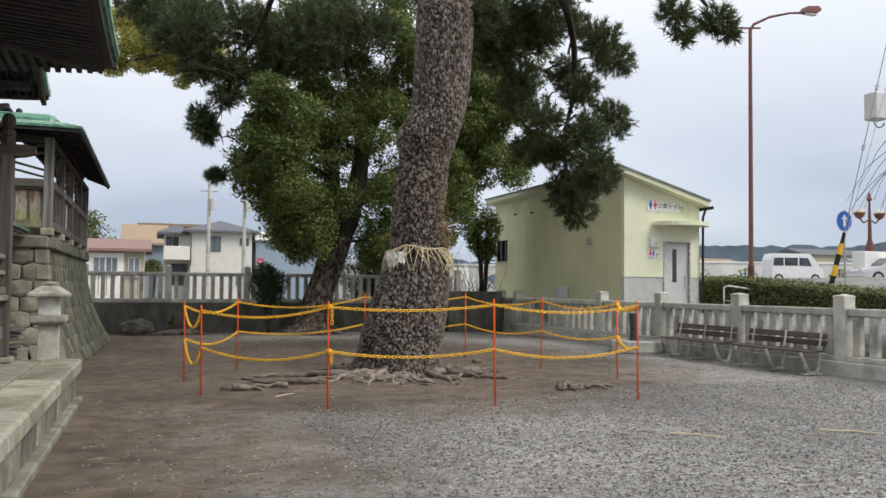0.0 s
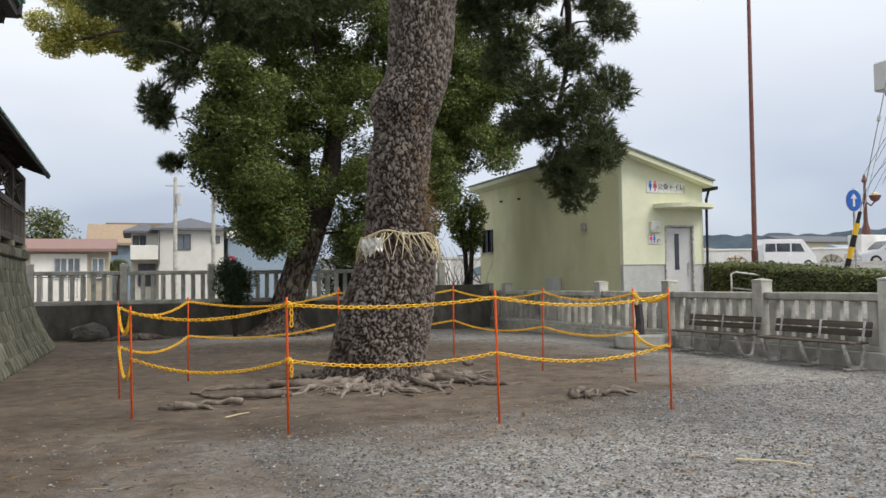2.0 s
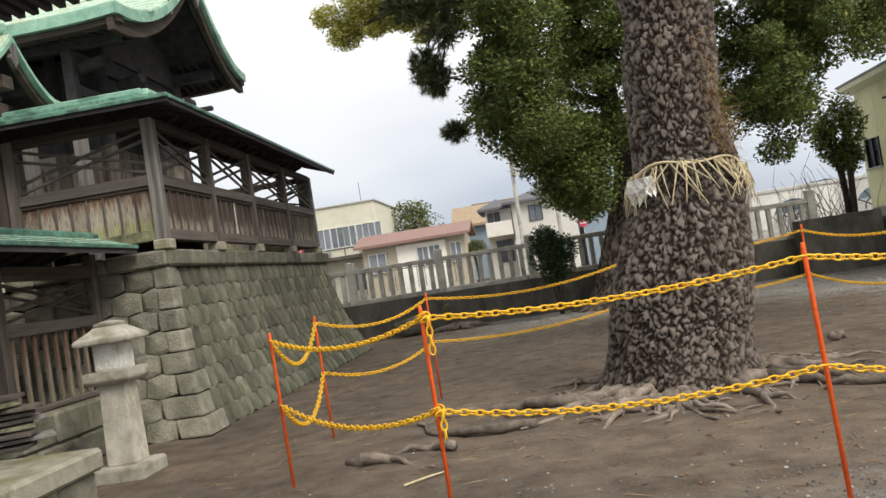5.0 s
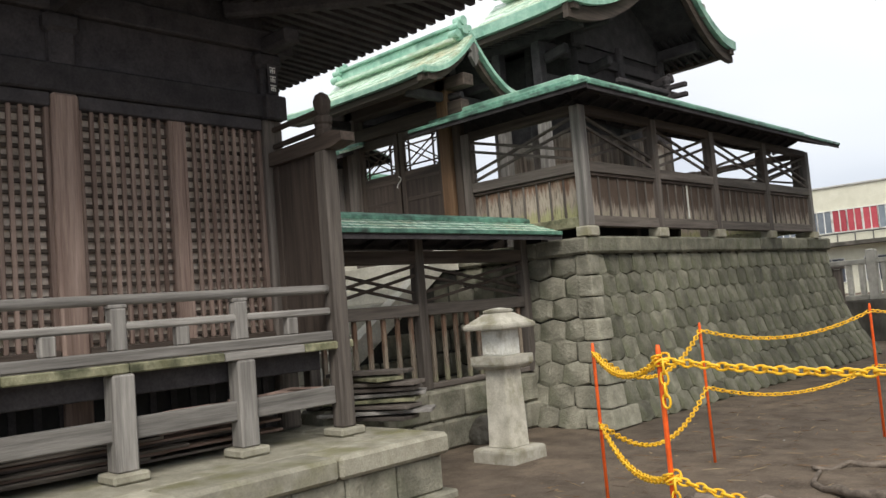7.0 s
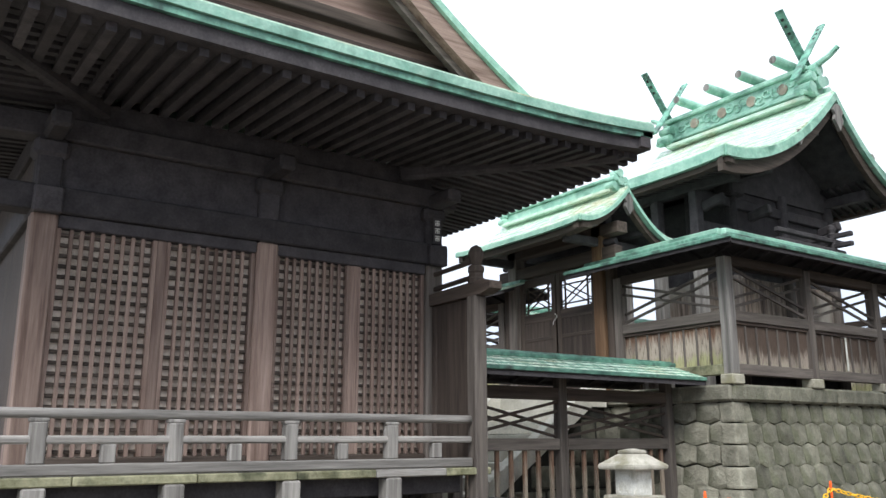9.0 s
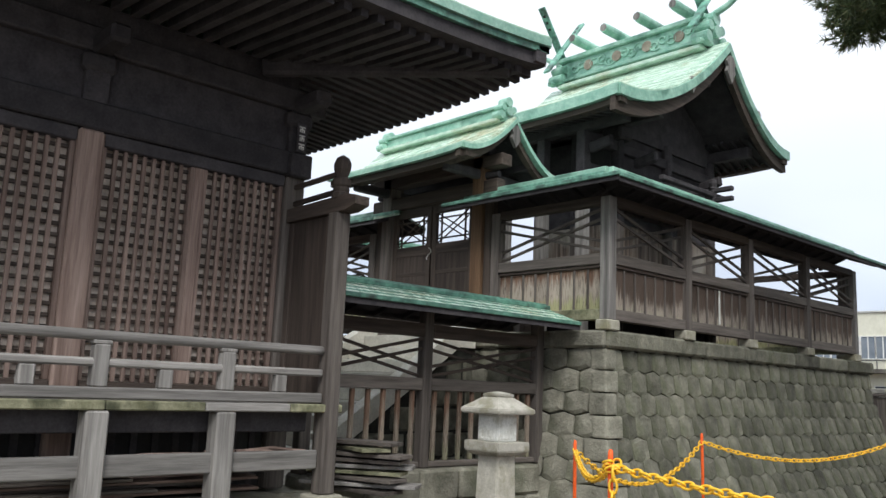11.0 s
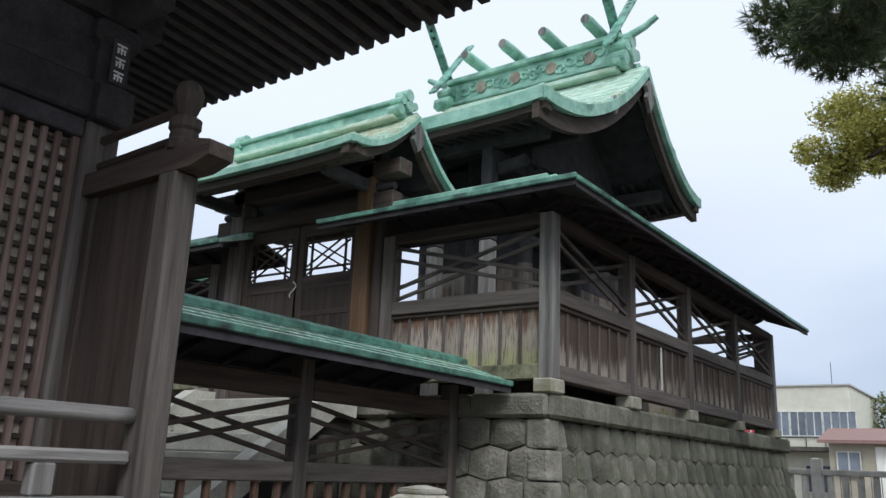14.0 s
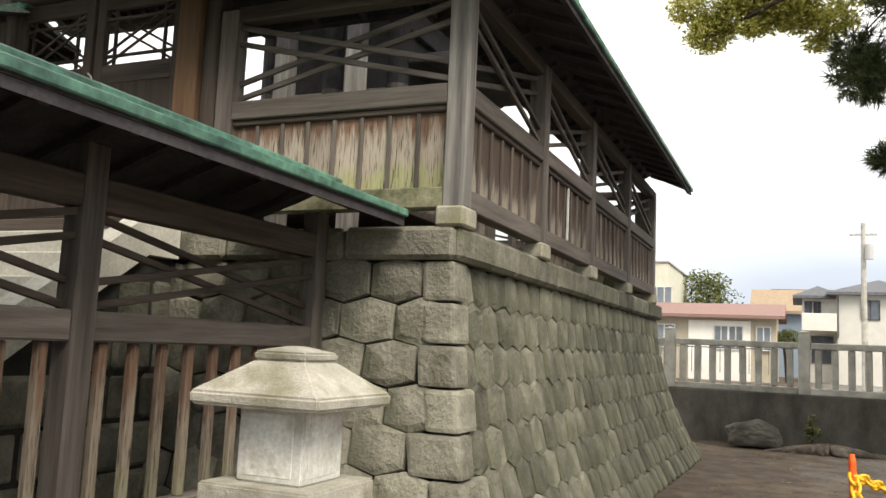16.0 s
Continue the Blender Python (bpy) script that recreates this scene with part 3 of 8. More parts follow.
EAST_POSTS = [15.78, 17.6, 19.45, 21.5, 23.55]
east_fence = fence_run("board_fence", "y", -1.8, EAST_POSTS, 1, "weathered dark board fence with crossed bars, on a stone wall")
part("pale_strip", box(-1.774, -1.755, 18.485, 18.515, 2.66, 3.16, 0.003), LIMEWASH, east_fence, "thin whitish batten")
fence_run("board_fence", "y", 2 * XC + 1.8, EAST_POSTS, -1, "weathered dark board fence on the far side of the court")
fence_run("board_fence", "x", 15.78, [-1.8 - 0.001, -3.72], -1, "grey-brown board fence beside the inner gate")
fence_run("board_fence", "x", 15.78, [2 * XC + 3.72, 2 * XC + 1.801], -1, "brown board fence on the gate's far side")
fence_run("board_fence", "x", 23.55, [-1.95, -4.0, -6.2, 2 * XC + 1.95], 1, "dark board fence at the back of the court")


def gable_run(name, axis, line, a, b, half, z_eave, z_ridge, label, cut_a=0.0, cut_b=0.0, cap=True, thick=0.05, cap_top=0.08, cap_mat=None):
    """A small copper roof over a fence; cut: by how much the eaves reach on past each end (mitred corners)."""
    base = (line, a, z_eave) if axis == "y" else (a, line, z_eave)
    t = thing(name, base, label, "roof", kind="")

    def P(along, across, z):
        return Vector((line + across, along, z)) if axis == "y" else Vector((along, line + across, z))

    n = 10
    for side in (-1, 1):
        rows = []
        for i in range(n + 1):
            row = []
            for u in (0.0, 0.35, 0.7, 1.0):
                s = u * half * side
                p = a + (b - a) * i / n
                lo, hi = (a + cut_a * s / half, b + cut_b * s / half)
                p = lo + (hi - lo) * i / n
                row.append(P(p, s, z_ridge - (z_ridge - z_eave) * (u ** 0.9)))
            rows.append(row)
        part("roof_slope", loft(rows, thick), COPPER_PALE, t)
        part("eave_board", loft([[p + Vector((0, 0, -thick - 0.018)) for p in (r[2].lerp(r[3], 0.6), r[3].lerp(r[2], 0.06))] for r in rows], 0.045), EAVE, t)
        # near-black underside layer, the eaves' shade included in its colour
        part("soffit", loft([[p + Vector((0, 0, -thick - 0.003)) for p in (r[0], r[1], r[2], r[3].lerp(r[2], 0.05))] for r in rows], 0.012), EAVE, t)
        lo, hi = a + cut_a * side, b + cut_b * side
        part("eave_edge", beam(P(lo, half * side * 1.005, z_eave - 0.02), P(hi, half * side * 1.005, z_eave - 0.02), 0.03, 0.05, 0.01), COPPER_DARK, t)
        # lapped sheets
        for u in (0.3, 0.55, 0.8):
            s = u * half * side
            z = z_ridge - (z_ridge - z_eave) * (u ** 0.9) + 0.006
            part("sheet_seam", beam(P(a + cut_a * u * side, s, z - 0.003), P(b + cut_b * u * side, s, z - 0.003), 0.014, 0.012, 0.003), COPPER_DARK, t)
        # rafters
        m = max(2, int(abs(b - a) / 0.42))
        for i in range(m):
            p = a + (b - a) * (i + 0.5) / m
            part("rafter", beam(P(p, 0.03 * side, z_ridge - thick - 0.05), P(p, half * side * 0.93, z_eave - thick - 0.03), 0.05, 0.06, 0.004), EAVE, t)
    if cap:
        part("ridge_cap", box(*((line - 0.07, line + 0.07, min(a, b), max(a, b)) if axis == "y" else (min(a, b), max(a, b), line - 0.07, line + 0.07)), z_ridge - 0.04, z_ridge + cap_top, 0.012), cap_mat or COPPER, t)
        part("ridge_foot", box(*((line - 0.13, line + 0.13, min(a, b), max(a, b)) if axis == "y" else (min(a, b), max(a, b), line - 0.13, line + 0.13)), z_ridge - 0.05, z_ridge + 0.01, 0.01), COPPER_DARK, t)
    return t


gable_run("fence_roof", "y", -1.8, 15.78, 23.6, 0.56, 4.20, 4.40, "copper-edged roof along the board fence", -0.56, 0.4, thick=0.04)
gable_run("fence_roof", "y", 2 * XC + 1.8, 15.78, 23.6, 0.56, 4.20, 4.40, "copper-edged roof along the far board fence", 0.56, 0.4, thick=0.04)
gable_run("fence_roof", "x", 15.78, -4.35, -1.8, 0.56, 4.22, 4.40, "green copper roof over the fence beside the gate", 0.0, -0.56, thick=0.04)
gable_run("fence_roof", "x", 15.78, 2 * XC + 1.8, 2 * XC + 4.35, 0.56, 4.22, 4.40, "green copper roof over the fence past the gate", 0.56, 0.0, thick=0.04)
# ---- inner gate ----
gate = thing("inner_gate", (XC, 15.8, TOP - 0.03), "dark wooden gate with latticed double doors under green copper", "gate")
for sx in (-1, 1):
    x = XC + sx * 1.06
    part("gate_post", box(x - 0.11, x + 0.11, 15.68, 15.90, TOP - 0.03, 5.0, 0.012), ORANGE_WOOD if sx > 0 else MID["z"], gate)
    part("side_post", box(x + sx * 0.20 - 0.07, x + sx * 0.20 + 0.07, 15.72, 15.86, TOP - 0.03, 4.4, 0.01), WOOD["z"], gate)
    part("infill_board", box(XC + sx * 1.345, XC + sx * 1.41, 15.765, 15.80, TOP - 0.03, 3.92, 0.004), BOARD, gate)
part("lintel", box(XC - 1.45, XC + 1.45, 15.70, 15.88, 4.42, 4.62, 0.012), WOOD["x"], gate)
part("head_beam", box(XC - 1.55, XC + 1.55, 15.68, 15.90, 4.80, 4.98, 0.012), WOOD["x"], gate)
part("threshold", box(XC - 0.94, XC + 0.94, 15.72, 15.86, TOP - 0.02, TOP + 0.12, 0.012), WOOD["x"], gate)
for sx in (-1, 1):
    x0, x1 = sorted((XC + sx * 0.02, XC + sx * 0.93))
    leaf = part("door_leaf", box(x0, x1, 15.765, 15.80, TOP + 0.13, 3.62, 0.004), WOOD["z"], gate)
    part("door_stile", box(x0, x0 + 0.09, 15.755, 15.815, TOP + 0.13, 4.40, 0.004), WOOD["z"], leaf)
    part("door_stile", box(x1 - 0.09, x1, 15.755, 15.815, TOP + 0.13, 4.40, 0.004), WOOD["z"], leaf)
    for z0, z1 in ((3.62, 3.78), (4.26, 4.40), (3.30, 3.36)):
        part("door_rail", box(x0 + 0.09, x1 - 0.09, 15.758, 15.812, z0, z1, 0.004), WOOD["x"], leaf)
    for u in (0.14, 0.86):
        xx = x0 + 0.09 + (x1 - x0 - 0.18) * u
        part("lattice_bar", box(xx - 0.012, xx + 0.012, 15.77, 15.795, 3.78, 4.26, 0.002), WOOD["z"], leaf)
    for z in (3.86, 4.18):
        part("lattice_bar", box(x0 + 0.09, x1 - 0.09, 15.771, 15.794, z - 0.012, z + 0.012, 0.002), WOOD["x"], leaf)
    for d in (-0.05, 0.05):
        part("lattice_bar", beam((x0 + 0.12, 15.775, 3.84 + d), (x1 - 0.12, 15.775, 4.20 + d), 0.018, 0.02, 0.002), WOOD["x"], leaf)
        part("lattice_bar", beam((x0 + 0.12, 15.79, 4.20 + d), (x1 - 0.12, 15.79, 3.84 + d), 0.018, 0.02, 0.002), WOOD["x"], leaf)
knot = [(XC - 0.02 + 0.05 * math.sin(i * 0.9), 15.74, 3.72 - 0.03 * i) for i in range(7)]
part("tie_cord", tube(knot, 0.007, 6), PAPER, gate, "pale twisted cord tied at the doors")


def sag(u, k=1.7):
    return u ** k


def shrine_roof(t, x0, x1, front, ridge, back, curl, thick, power=1.7, sheet=COPPER_PALE, edge=COPPER, n=14):
    """A curved gabled roof with its ridge along x. front, ridge, back: (y, z); curl: how far the eave ends turn up."""
    def height(x, base, u):
        e = abs((x - (x0 + x1) / 2) / ((x1 - x0) / 2))
        return base + curl * e ** 4 * (1 - u) ** 2

    made = []
    for (y0, z0) in (front, back):
        rows = []
        for i in range(17):
            x = x0 + (x1 - x0) * i / 16
            rows.append([Vector((x, y0 + (ridge[0] - y0) * u, height(x, z0 + (ridge[1] - z0) * sag(u, power), u))) for u in [k / n for k in range(n + 1)]])
        part("roof_slope", loft(rows, 0.05), sheet, t)
        # thick copper verge and eave edge
        for i, sx in ((0, -1), (16, 1)):
            strip = [[p + Vector((d * sx, 0, -0.035)) for p in rows[i]] for d in (-0.05, 0.035)]
            part("verge_edge", loft(strip, thick), edge, t)
            strip = [[p + Vector((d * sx, 0, -0.045 - thick)) for p in rows[i]] for d in (-0.16, -0.06)]
            part("bargeboard", loft(strip, thick * 1.3), WOOD["y"], t)
        strip = [[r[0] + Vector((0, d * (1 if y0 < ridge[0] else -1), -0.03)) for r in rows] for d in (-0.03, 0.06)]
        part("eave_edge", loft(strip, thick), edge, t)
        strip = [[r[0] + Vector((0, d * (1 if y0 < ridge[0] else -1), -0.04 - thick)) for r in rows] for d in (0.05, 0.22)]
        part("eave_board", loft(strip, 0.09), WOOD["x"], t)
        # soffit in the near-black colour that holds the eaves' shade
        soffit = [[p + Vector((0, 0, -0.06 - thick * 0.6)) for p in r[1:]] for r in rows[1:-1]]
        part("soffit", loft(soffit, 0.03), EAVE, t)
        # lapped sheets run along the roof
        m = max(6, int(abs(ridge[0] - y0) / 0.2))
        for k in range(1, m):
            u = k / m
            lip = []
            for i in range(17):
                x = x0 + 0.03 + (x1 - x0 - 0.06) * i / 16
                lip.append(Vector((x, y0 + (ridge[0] - y0) * u, height(x, z0 + (ridge[1] - z0) * sag(u, power), u) + 0.012)))
            part("sheet_lap", loft([[p + Vector((0, d, 0)) for p in lip] for d in (-0.012, 0.012)], 0.02), sheet, t)
        # rafters with square ends
        cnt = int((x1 - x0) / 0.17)
        dy = 1 if y0 < ridge[0] else -1
        for k in range(cnt):
            x = x0 + 0.15 + (x1 - x0 - 0.3) * k / (cnt - 1)
            p, q = Vector((x, y0 + 0.12 * dy, height(x, z0, 0) - 0.11 - thick)), Vector((x, y0 + 1.1 * dy, height(x, z0 + (ridge[1] - z0) * sag(1.1 / abs(ridge[0] - y0), power), 1) - 0.10 - thick))
            part("rafter", beam(p, q, 0.055, 0.07, 0), EAVE, t)
    return made


GX0, GX1 = 2 * XC + 3.56, -3.56
shrine_roof(gate, GX0, GX1, (14.85, 4.92), (15.9, 5.56), (16.95, 4.80), 0.04, 0.07, 1.8)
ridge_cap = part("ridge_box", box(GX0 + 0.25, GX1 - 0.28, 15.82, 15.98, 5.52, 5.72, 0.012), COPPER, gate)
part("ridge_top", box(GX0 + 0.2, GX1 - 0.22, 15.78, 16.02, 5.72, 5.77, 0.015), COPPER, ridge_cap)
part("ridge_foot", box(GX0 + 0.2, GX1 - 0.22, 15.72, 16.08, 5.50, 5.56, 0.015), COPPER_PALE, ridge_cap)


def ridge_finial(t, x, y, z, s, sx, mat):
    """The scrolled block that closes a ridge, with rolls at its foot."""
    f = part("ridge_finial", box(x - 0.05 * s, x + 0.05 * s, y - 0.16 * s, y + 0.16 * s, z - 0.05, z + 0.34 * s, 0.03 * s), mat, t)
    for dy, dz, r in ((-0.20, 0.05, 0.085), (0.20, 0.05, 0.085), (-0.15, 0.22, 0.07), (0.15, 0.22, 0.07), (0, 0.36, 0.10)):
        a = Vector((x - sx * 0.14 * s, y + dy * s, z + dz * s))
        b = Vector((x + sx * 0.10 * s, y + dy * s, z + dz * s))
        part("scroll", tube([a, b], r * s, 12), mat, f)
    part("boss", tube([(x + sx * 0.04 * s, y, z + 0.16 * s), (x + sx * 0.12 * s, y, z + 0.16 * s)], 0.09 * s, 14), mat, f)
    return f


for sx, x in ((1, GX1 - 0.2), (-1, GX0 + 0.2)):
    ridge_finial(gate, x, 15.9, 5.56, 0.72, sx, COPPER)


def pendant(t, x, y, z, s):
    """The carved drop under a gable's peak."""
    o = [(-0.04, 0.0), (-0.13, -0.10), (-0.08, -0.17), (-0.12, -0.25), (0, -0.42), (0.12, -0.25), (0.08, -0.17), (0.13, -0.10), (0.04, 0.0)]
    return part("gable_pendant", prism([(y + u * s, z + v * s) for u, v in o], "x", x - 0.03, x + 0.03), GREY["z"], t, "carved grey gable pendant")


pendant(gate, GX1 + 0.0, 15.9, 5.42, 0.8)
for y in (15.3, 16.4):
    part("purlin", box(GX0 + 0.15, GX1 - 0.14, y - 0.06, y + 0.06, 4.86, 5.0, 0.01), EAVE, gate)
# brackets and struts darkened by colour for the shade under the gate roof
for sx in (-1, 1):
    x = XC + sx * 1.06
    part("bracket_arm", beam((x, 15.0, 4.72), (x, 16.8, 4.72), 0.12, 0.14, 0.02), EAVE, gate)
    part("strut", box(x - 0.09, x + 0.09, 15.82, 15.98, 4.98, 5.40, 0.01), EAVE, gate)
    part("nosing", tube([(x + sx * 0.1, 15.79, 4.70), (x + sx * 0.34, 15.79, 4.70)], [0.07, 0.045], 10), EAVE, gate)

# ---- steps up to the gate ----
steps = thing("stone_steps", (XC, 14.4, 0), "pale concrete steps with sloping side slabs up to the gate", "steps", kind="structure")
for i in range(9):
    z0 = 0.55 + 0.2 * i
    y = 13.0 + 0.29 * i
    part("step", box(XC - 1.0, XC + 1.0, y, 15.62, z0 - (0.55 if i == 0 else 0.0), z0 + 0.2 - 0.002 * i, 0.012), CONCRETE_PALE, steps)
for sx in (-1, 1):
    x = XC + sx * 1.12
    part("side_slab", prism([(12.8, 0.42), (15.3, 2.14), (15.6, 2.14), (15.6, 2.44), (15.3, 2.44), (12.8, 0.72)], "x", x - 0.1, x + 0.1), CONCRETE_PALE, steps)
    part("cheek_core", prism([(12.9, 0), (15.6, 0), (15.6, 2.13), (15.3, 2.13), (12.9, 0.48)], "x", x - 0.06, x + 0.04), MORTAR, steps)
    rng = random.Random(14 + sx)
    for k in range(6):
        z0 = 0.33 * k
        y = max(12.84, 12.84 + (z0 - 0.1) * 1.45)
        while y < 15.5:
            e = min(y + rng.uniform(0.3, 0.55), 15.6)
            z1 = min(z0 + 0.32, 0.40 + 0.688 * (y - 12.8))
            if z1 - z0 > 0.08 and e - y > 0.1:
                part("cheek_stone", box(x - 0.07, x + 0.05 + rng.uniform(0.0, 0.04), y + 0.008, e - 0.008, z0 + 0.006, z1 - 0.006, 0.03), STONE_DARK, steps)
            y = e
part("landing", box(XC - 2.2, XC + 2.2, 11.9, 13.0, 0, 0.55, 0.02), CONCRETE_PALE, steps)

# ---- low roofed fence between the halls ----
LX = -2.7
low = thing("low_fence", (LX, 13.6, 0.72), "dark wooden picket fence with crossed bars and posts", "fence")
LPOSTS = [11.95, 13.55, 15.5]
for y in LPOSTS:
    part("post", box(LX - 0.065, LX + 0.065, y - 0.065, y + 0.065, 0.69, 2.44, 0.01), MID["z"], low)
for a, b in zip(LPOSTS, LPOSTS[1:]):
    a, b = a + 0.066, b - 0.066
    part("rail", box(LX - 0.055, LX + 0.055, a, b, 1.54, 1.68, 0.01), MID["y"], low)
    part("top_beam", box(LX - 0.06, LX + 0.06, a, b, 2.14, 2.29, 0.01), WOOD["y"], low)
    part("foot_rail", box(LX - 0.05, LX + 0.05, a, b, 0.695, 0.76, 0.01), MID["y"], low)
    n = round((b - a) / 0.205)
    for i in range(n):
        y = a + (i + 0.5) * (b - a) / n
        part("picket", box(LX - 0.022, LX + 0.022, y - 0.026, y + 0.026, 0.76, 1.538, 0.006), PICKET, low)
    for d in (0.0, 0.11):
        part("cross_bar", beam((LX + 0.018, a, 1.70 + d), (LX + 0.018, b, 2.01 + d), 0.03, 0.035, 0.004), WOOD["y"], low)
        part("cross_bar", beam((LX - 0.018, a, 2.01 + d), (LX - 0.018, b, 1.70 + d), 0.03, 0.035, 0.004), WOOD["y"], low)
gable_run("low_fence_roof", "y", LX, 11.72, 15.60, 0.62, 2.465, 2.68, "green copper gable roof over the low fence", 0, 0, cap_top=0.035, cap_mat=COPPER_DARK, thick=0.045)
curb = thing("fence_footing", (LX, 13.6, 0), "mossy stone courses under the low fence", "stone wall", kind="structure")
rng = random.Random(9)
for z0, z1 in ((0.0, 0.34), (0.34, 0.69)):
    y = 11.9
    while y < 15.3:
        e = min(y + rng.uniform(0.5, 0.85), 15.4)
        part("stone", box(LX - 0.2, LX + 0.2 + rng.uniform(0, 0.02), y + 0.006, e - 0.006, z0 + 0.004, z1 - 0.004, 0.03), STONE, curb)
        y = e

# ---- main shrine behind the fence ----
XH = -4.74
hon = thing("main_shrine", (XH, 20.3, TOP - 0.03), "dark timber shrine hall with a curved verdigris copper roof", "shrine")
HX0, HX1 = -6.82, -2.66
shrine_roof(hon, HX0, HX1, (17.2, 6.22), (20.6, 8.02), (22.92, 6.42), 0.06, 0.17, 1.9)
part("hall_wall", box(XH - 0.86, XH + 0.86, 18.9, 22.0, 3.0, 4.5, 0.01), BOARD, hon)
# same wall above 4.5 m, near-black to carry the roof's shade
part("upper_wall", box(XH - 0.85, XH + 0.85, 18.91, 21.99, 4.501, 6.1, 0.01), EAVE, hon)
part("hall_floor", box(XH - 1.4, XH + 1.4, 18.0, 22.3, 2.9, 3.0, 0.01), WOOD["x"], hon)
# near-black block fills the space under the floor
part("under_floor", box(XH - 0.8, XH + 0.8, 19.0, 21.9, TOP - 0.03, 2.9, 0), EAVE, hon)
for x in (XH - 0.86, XH, XH + 0.86):
    for y in (18.9, 20.45, 22.0):
        part("column", tube([(x, y, TOP - 0.03), (x, y, 4.5)], 0.12, 14), MID["z"], hon)
        # top of the same column, its roof shade put into the colour
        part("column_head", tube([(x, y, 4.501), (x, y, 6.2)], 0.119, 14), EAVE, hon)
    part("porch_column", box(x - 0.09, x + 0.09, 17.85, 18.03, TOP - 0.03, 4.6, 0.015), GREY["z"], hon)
    # upper end of the grey porch post, darkened by colour for roof shade
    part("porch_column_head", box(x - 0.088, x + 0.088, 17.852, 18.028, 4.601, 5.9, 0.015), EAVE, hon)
for y, z in ((18.9, 6.2), (22.0, 6.2), (17.94, 5.9), (20.45, 7.2)):
    part("purlin", box(XH - 1.75, XH + 1.75, y - 0.08, y + 0.08, z, z + 0.2, 0.012), EAVE, hon)
for sx in (-1, 1):
    x = XH + sx * 0.86
    part("gable_wall", prism([(18.9, 6.1), (22.0, 6.1), (22.0, 6.5), (20.5, 7.5), (18.9, 6.6)], "x", x - 0.04, x + 0.04), EAVE, hon)
    for z in (5.2, 5.75):
        part("tie_beam", box(x - 0.07, x + 0.07, 17.9, 22.3, z, z + 0.18, 0.012), EAVE, hon)
    part("bracket", box(x - 0.2, x + 0.2, 18.7, 19.1, 5.95, 6.2, 0.04), EAVE, hon)
    for y in (18.0, 19.3, 21.5):
        part("nosing", beam((x + sx * 0.1, y, 5.6), (x + sx * 0.55, y, 5.68), 0.12, 0.18, 0.04), EAVE, hon)
pendant(hon, HX1 + 0.02, 20.6, 7.72, 1.25)
for dy, z in ((-1.25, 6.98), (1.1, 6.98)):
    pendant(hon, HX1 - 0.02, 20.6 + dy, z, 0.7)
# the corner of the shrine's upper railing, with crossing beam ends
rail = part("railing_post", lathe([(0.07, 4.85), (0.07, 5.28), (0.085, 5.30), (0.055, 5.33), (0.075, 5.40), (0.06, 5.46), (0.01, 5.49)], (-3.0, 20.6, 0), 10), EAVE, hon)
for z in (5.04, 5.22):
    part("railing_bar", box(-3.87, -2.62, 20.55, 20.65, z, z + 0.085, 0.015), EAVE, rail)
    part("railing_bar", box(-3.05, -2.95, 18.9, 20.95, z - 0.087, z - 0.002, 0.015), EAVE, rail)
part("railing_floor", box(XH + 0.87, -2.85, 18.9, 20.8, 4.75, 4.85, 0.012), EAVE, rail)
# ridge: carved frieze between two ledges
rb = part("ridge_box", box(HX0 + 0.45, HX1 - 0.45, 20.46, 20.74, 7.96, 8.52, 0.015), COPPER, hon)
part("ridge_top", box(HX0 + 0.35, HX1 - 0.35, 20.38, 20.82, 8.52, 8.62, 0.02), COPPER, rb)
part("ridge_ledge", box(HX0 + 0.4, HX1 - 0.4, 20.36, 20.84, 8.06, 8.13, 0.015), COPPER, rb)
part("ridge_foot", box(HX0 + 0.4, HX1 - 0.4, 20.30, 20.90, 7.92, 8.0, 0.015), COPPER_PALE, rb)
rng = random.Random(31)
for i in range(16):
    x = HX0 + 0.75 + (HX1 - HX0 - 1.5) * i / 15
    if i % 4 == 2:
        part("frieze_boss", tube([(x, 20.47, 8.33), (x, 20.43, 8.33)], 0.11, 16), BOSS, rb, "round grey-brown boss")
        continue
    z = 8.33 + 0.05 * math.sin(i * 2.2)
    sp = [(x + (0.03 + 0.012 * k) * math.cos(k * 0.8 + i), 20.445, z + (0.03 + 0.010 * k) * math.sin(k * 0.8 + i)) for k in range(10)]
    part("frieze_scroll", tube(sp, 0.018, 6), COPPER, rb)
for sx, x in ((1, HX1 - 0.36), (-1, HX0 + 0.36)):
    ridge_finial(hon, x, 20.6, 8.05, 1.35, sx, COPPER)
    part("finial_horn", tube([(x, 20.6, 8.60), (x + sx * 0.35, 20.6, 8.72), (x + sx * 0.55, 20.6, 8.84)], [0.07, 0.06, 0.05], 10), COPPER, hon)
    part("verge_roll", tube([(x + sx * 0.02, 20.6 + k * 0.08, 8.06 - 0.002 * k * k) for k in range(-6, 7)], 0.05, 8), COPPER, hon)
for i in range(4):
    x = -3.44 - 0.78 * i
    log = part("roof_log", tube([(x, 19.98, 8.78), (x, 20.1, 8.78), (x, 21.1, 8.78), (x, 21.22, 8.78)], [0.085, 0.10, 0.10, 0.085], 14), COPPER, hon, "short copper-clad log across the ridge")
    for y in (19.975, 21.225):
        part("log_end", tube([(x, y - 0.004, 8.78), (x, y + 0.004, 8.78)], 0.075, 14), GREY["z"], log)
